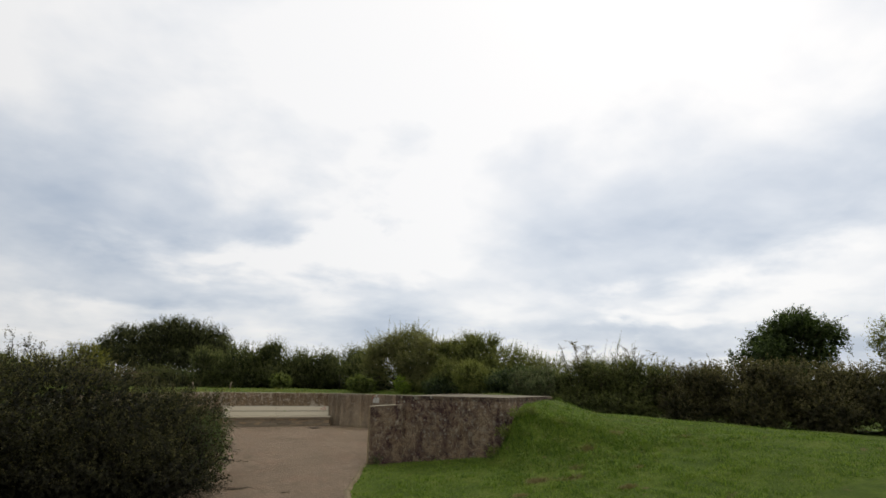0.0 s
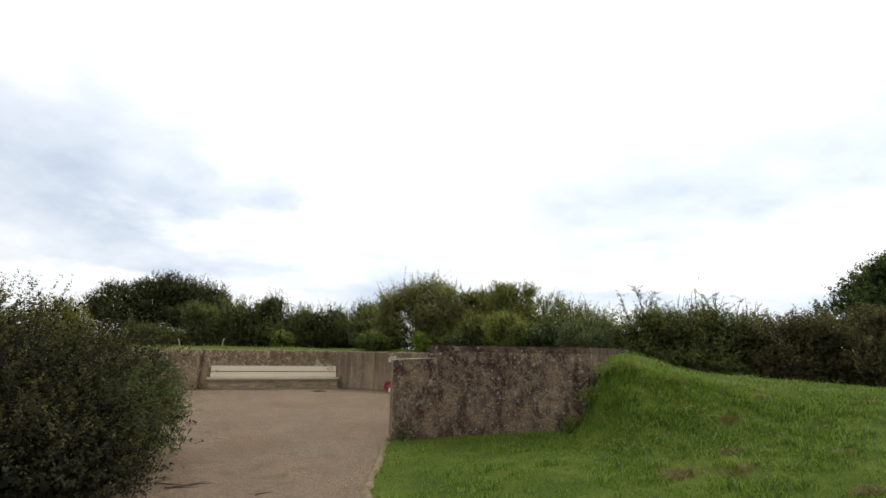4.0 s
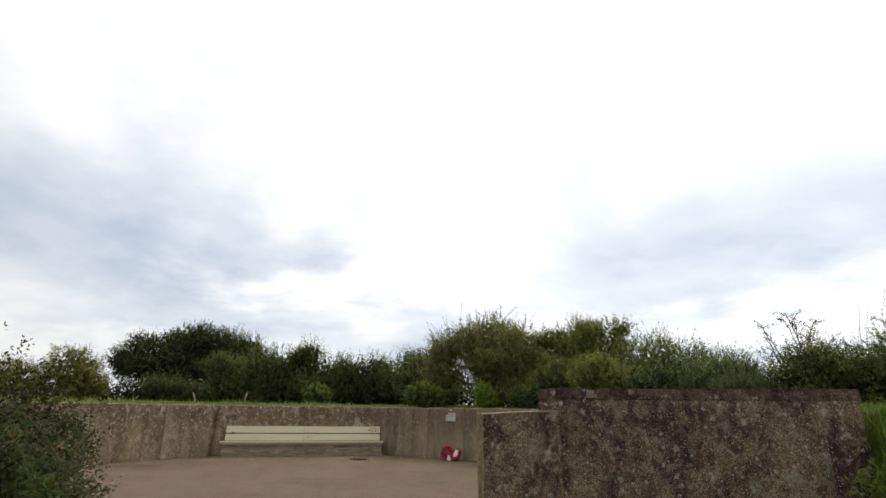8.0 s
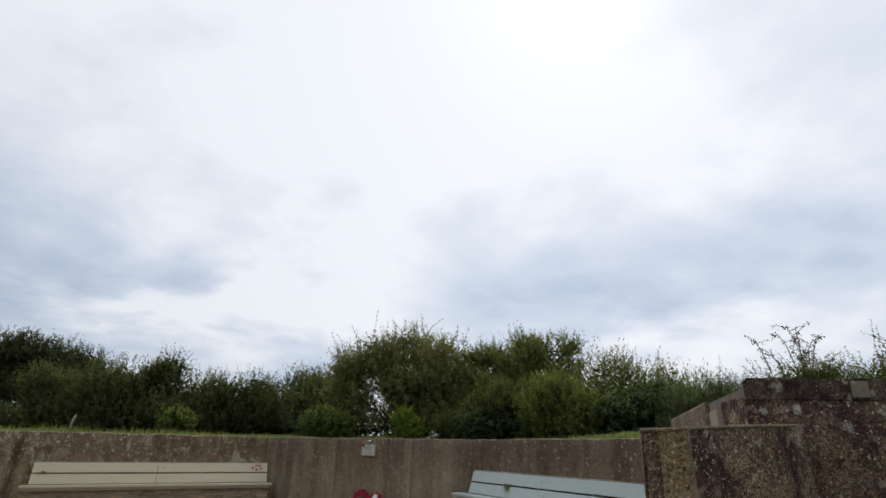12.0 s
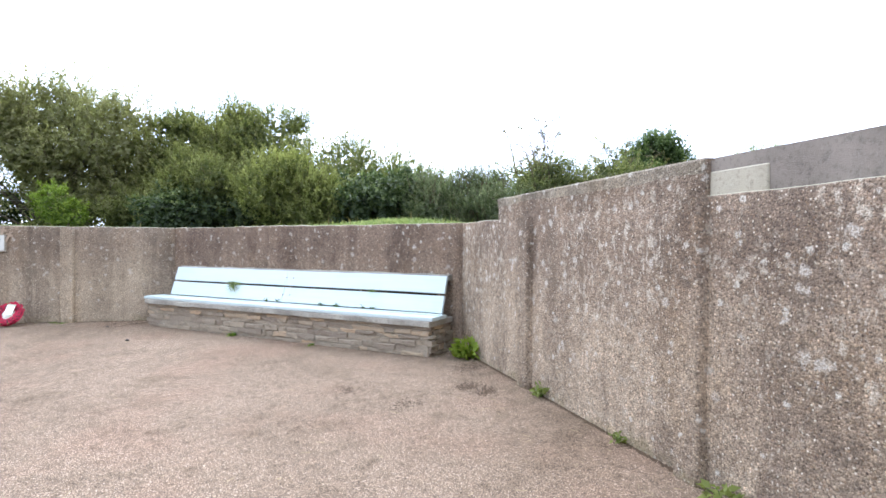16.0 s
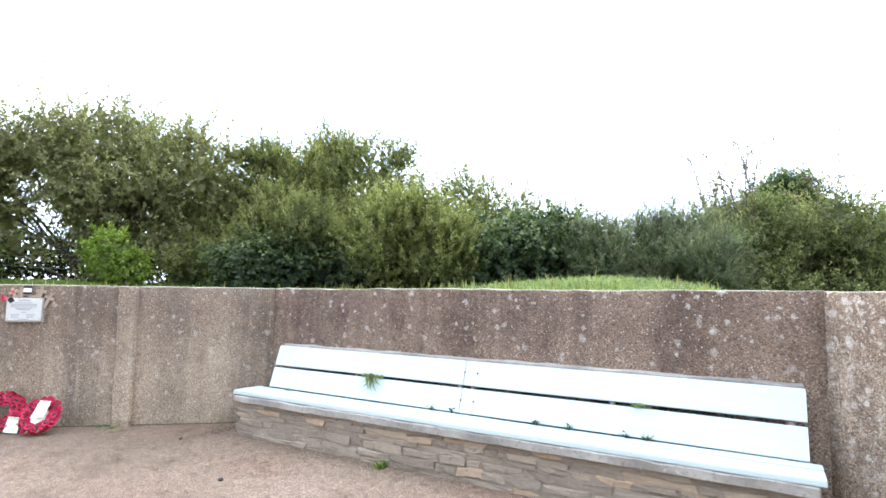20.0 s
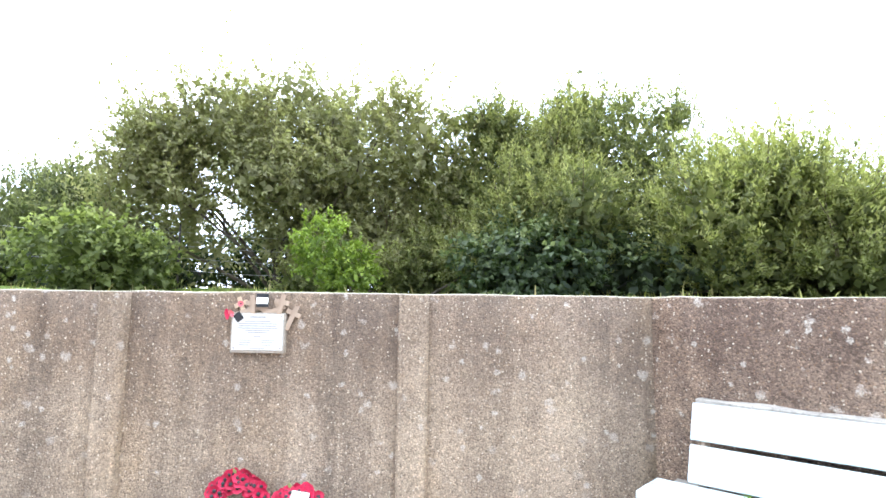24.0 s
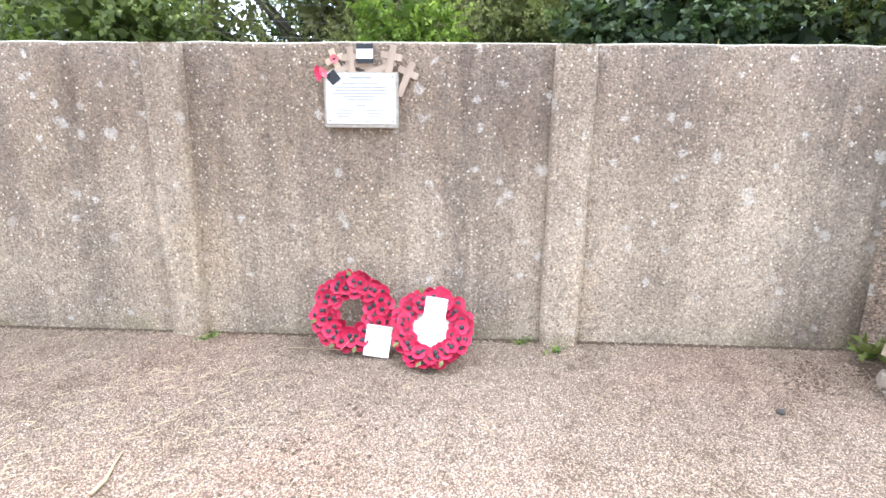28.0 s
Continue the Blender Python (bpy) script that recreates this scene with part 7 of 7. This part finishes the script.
pebble("dark_stone", 5.99, 22.40, 0.021, PEBBLE_DARK, "small black stone lying on the gravel", 1)
pebble("dark_stone", 6.52, 23.71, 0.017, PEBBLE_DARK, "small black stone on the gravel near the wall", 2)


# seeding grass behind the memorial wall's top
for k, (s_, n_, h_) in enumerate(((1.2, 20, 0.03), (2.25, 16, 0.02), (3.3, 22, 0.03), (4.45, 44, 0.05), (4.95, 24, 0.03))):
    e_ = on_ne(s_, -0.52, 0).translation
    tuft(e_.x, e_.y, ground_z(e_.x, e_.y), n_, h_ + max(0.0, TOP - ground_z(e_.x, e_.y)), "thin tuft of pale seeding grass behind the wall top", 240 + k, GRASS_PALE, sx=0.10, sy=0.05)


def litter():
    """Dry needles, straws and bits of twig strewn over the gravel."""
    rng = np.random.default_rng(77)
    n = 5200
    px, py = rng.uniform(-1, 7.4, n), rng.uniform(12, 27.4, n)
    ring = poly_distance(px, py, RING)
    keep = (ring < -0.05) & (rng.uniform(0, 1, n) < 0.12 + 0.88 * np.exp(ring / 0.6))
    m = 500
    px, py = np.concatenate([px[keep], rng.normal(4.65, 0.6, m)]), np.concatenate([py[keep], rng.normal(25.35, 0.55, m)])
    inside = poly_distance(px, py, RING) < -0.02
    px, py = px[inside], py[inside]
    n = len(px)
    a, ln = rng.normal(0.45, 0.75, n), rng.uniform(0.015, 0.075, n)
    w = rng.uniform(0.0006, 0.0014, n)
    c = np.stack([px, py, np.full(n, 0.004)], 1)
    d = np.stack([np.cos(a), np.sin(a), 0 * a], 1) * ln[:, None] / 2
    s = np.stack([-np.sin(a), np.cos(a), 0 * a], 1) * w[:, None]
    up = np.array([0, 0, 0.003])
    v = np.stack([c - d - s, c + d - s, c + d + s, c - d + s, c - d + up, c + d + up], 1).reshape(-1, 3)
    o = (np.arange(n) * 6)[:, None]
    f = np.concatenate([o + np.array([[0, 1, 5, 4]]), o + np.array([[2, 3, 4, 5]])])
    tagged(new("dry_litter", from_arrays("dry_litter", v, f, STRAW)), "dry straw and needle litter strewn on the gravel", "litter", kind="stuff")


litter()


def twig(x, y, ln, ang, seed, label, mat=None):
    rng = random.Random(seed)
    pts = [(x + math.cos(ang) * ln * t + rng.uniform(-0.01, 0.01), y + math.sin(ang) * ln * t + rng.uniform(-0.01, 0.01), 0.008) for t in (0, 0.3, 0.6, 1)]
    solo("twig", tube(pts, [0.008, 0.007, 0.005, 0.003], 5), mat or STRAW, label, "twig", None, "twigs")


twig(4.50, 25.15, 0.22, 0.9, 1, "pale dry twig lying on the gravel")
for k in range(9):
    twig(-0.95 + 0.10 * k, 12.35 - 0.07 * k + 0.10 * (k % 3), 0.28 + 0.05 * (k % 4), -0.5 + 0.37 * (k % 5), 40 + k, "fallen dark thorn twig at the edge of the path", BARK)
twig(0.62, 11.35, 0.20, 0.5, 60, "dark broken twig lying on the path", BARK)


def scuffs():
    """Dark crumbs of grit and dead moss lying in loose patches on the gravel."""
    rng = np.random.default_rng(78)
    px, py = [], []
    for cx, cy, r, n in ((5.45, 18.55, 0.22, 140), (5.35, 17.95, 0.18, 90), (6.05, 17.75, 0.16, 260), (6.95, 23.7, 0.2, 120), (7.28, 23.47, 0.12, 420), (5.0, 24.8, 0.4, 90), (3.2, 16.6, 0.5, 90), (5.9, 19.9, 0.3, 70), (-0.9, 12.0, 0.6, 700), (-1.3, 11.2, 0.7, 700), (-2.4, 10.5, 0.9, 600), (6.0, 17.55, 0.14, 200), (6.75, 18.05, 0.22, 260), (-2.3, 24.6, 0.7, 260), (-1.3, 25.2, 0.8, 300), (-0.4, 25.5, 0.6, 180)):
        px.append(cx + rng.normal(size=n) * r * 0.6)
        py.append(cy + rng.normal(size=n) * r * 0.35)
    # a dark seam of crumbs where the gravel meets the walls
    for p0, p1, n in ((L0, A, 1500), (A, B, 2200), (B, C, 1500), (C, D, 2000), (W0, L0, 900)):
        p0, p1 = Vector(p0), Vector(p1)
        d = (p1 - p0).normalized()
        t, o = rng.uniform(0, 1, n) * (p1 - p0).length, 0.006 + np.abs(rng.normal(size=n)) * 0.014
        px.append(p0.x + d.x * t + d.y * o)
        py.append(p0.y + d.y * t - d.x * o)
    px, py = np.concatenate(px), np.concatenate(py)
    n = len(px)
    s, a = rng.uniform(0.004, 0.013, n), rng.uniform(0, 6.283, n)
    c = np.stack([px, py, np.full(n, 0.001)], 1)
    ux = np.stack([np.cos(a), np.sin(a), 0 * a], 1) * s[:, None]
    uy = np.stack([-np.sin(a), np.cos(a), 0 * a], 1) * (s * rng.uniform(0.4, 1.0, n))[:, None]
    top = c + np.stack([0 * a, 0 * a, s * 0.7], 1)
    v = np.stack([c - ux, c - uy, c + ux, c + uy, top], 1).reshape(-1, 3)
    o = (np.arange(n) * 5)[:, None]
    f = np.concatenate([o + np.array([[i, (i + 1) % 4, 4]]) for i in range(4)])
    tagged(new("grit_crumbs", from_arrays("grit_crumbs", v, f, CRUMB)), "dark brown crumbs of grit and dead moss on the gravel, a dark seam along the walls", "grit", kind="stuff")


scuffs()


# ---- old posts and wires behind the walls ----
for k, (x, y, ln) in enumerate(((-2.13, 31.0, -0.10), (-0.45, 31.0, 0.07))):
    z0 = ground_z(x, y)
    solo("stump_post", tube([(x, y, z0 - 0.2), (x + ln * 0.3, y, z0 + 0.18), (x + ln, y, z0 + 0.36)], [0.036, 0.032, 0.024], 6), CROSS_OLD, "short leaning weathered wooden post in the grass", "post", None, "old posts")


def scrub_wires():
    """Slack wires strung between stakes within the scrub."""
    ob = thing("scrub_wire_fence", "slack galvanised wires strung through the scrub", "fence")
    stakes = [(5.1, 30.7), (7.0, 29.5), (9.2, 27.6), (9.9, 25.2)]
    for x, y in stakes:
        part("stake", tube([(x, y, ground_z(x, y) - 0.2), (x, y, ground_z(x, y) + 0.85)], [0.014, 0.012], 6), IRON, ob, "thin iron stake")
    for (x0, y0), (x1, y1) in zip(stakes, stakes[1:]):
        for h in (0.30, 0.46, 0.62, 0.80):
            p = [(x0 + (x1 - x0) * t, y0 + (y1 - y0) * t, 1.52 + h - 0.06 * math.sin(math.pi * t)) for t in (0, 0.25, 0.5, 0.75, 1)]
            part("wire", tube(p, [0.0022] * 5, 4), WIRE, ob)


scrub_wires()
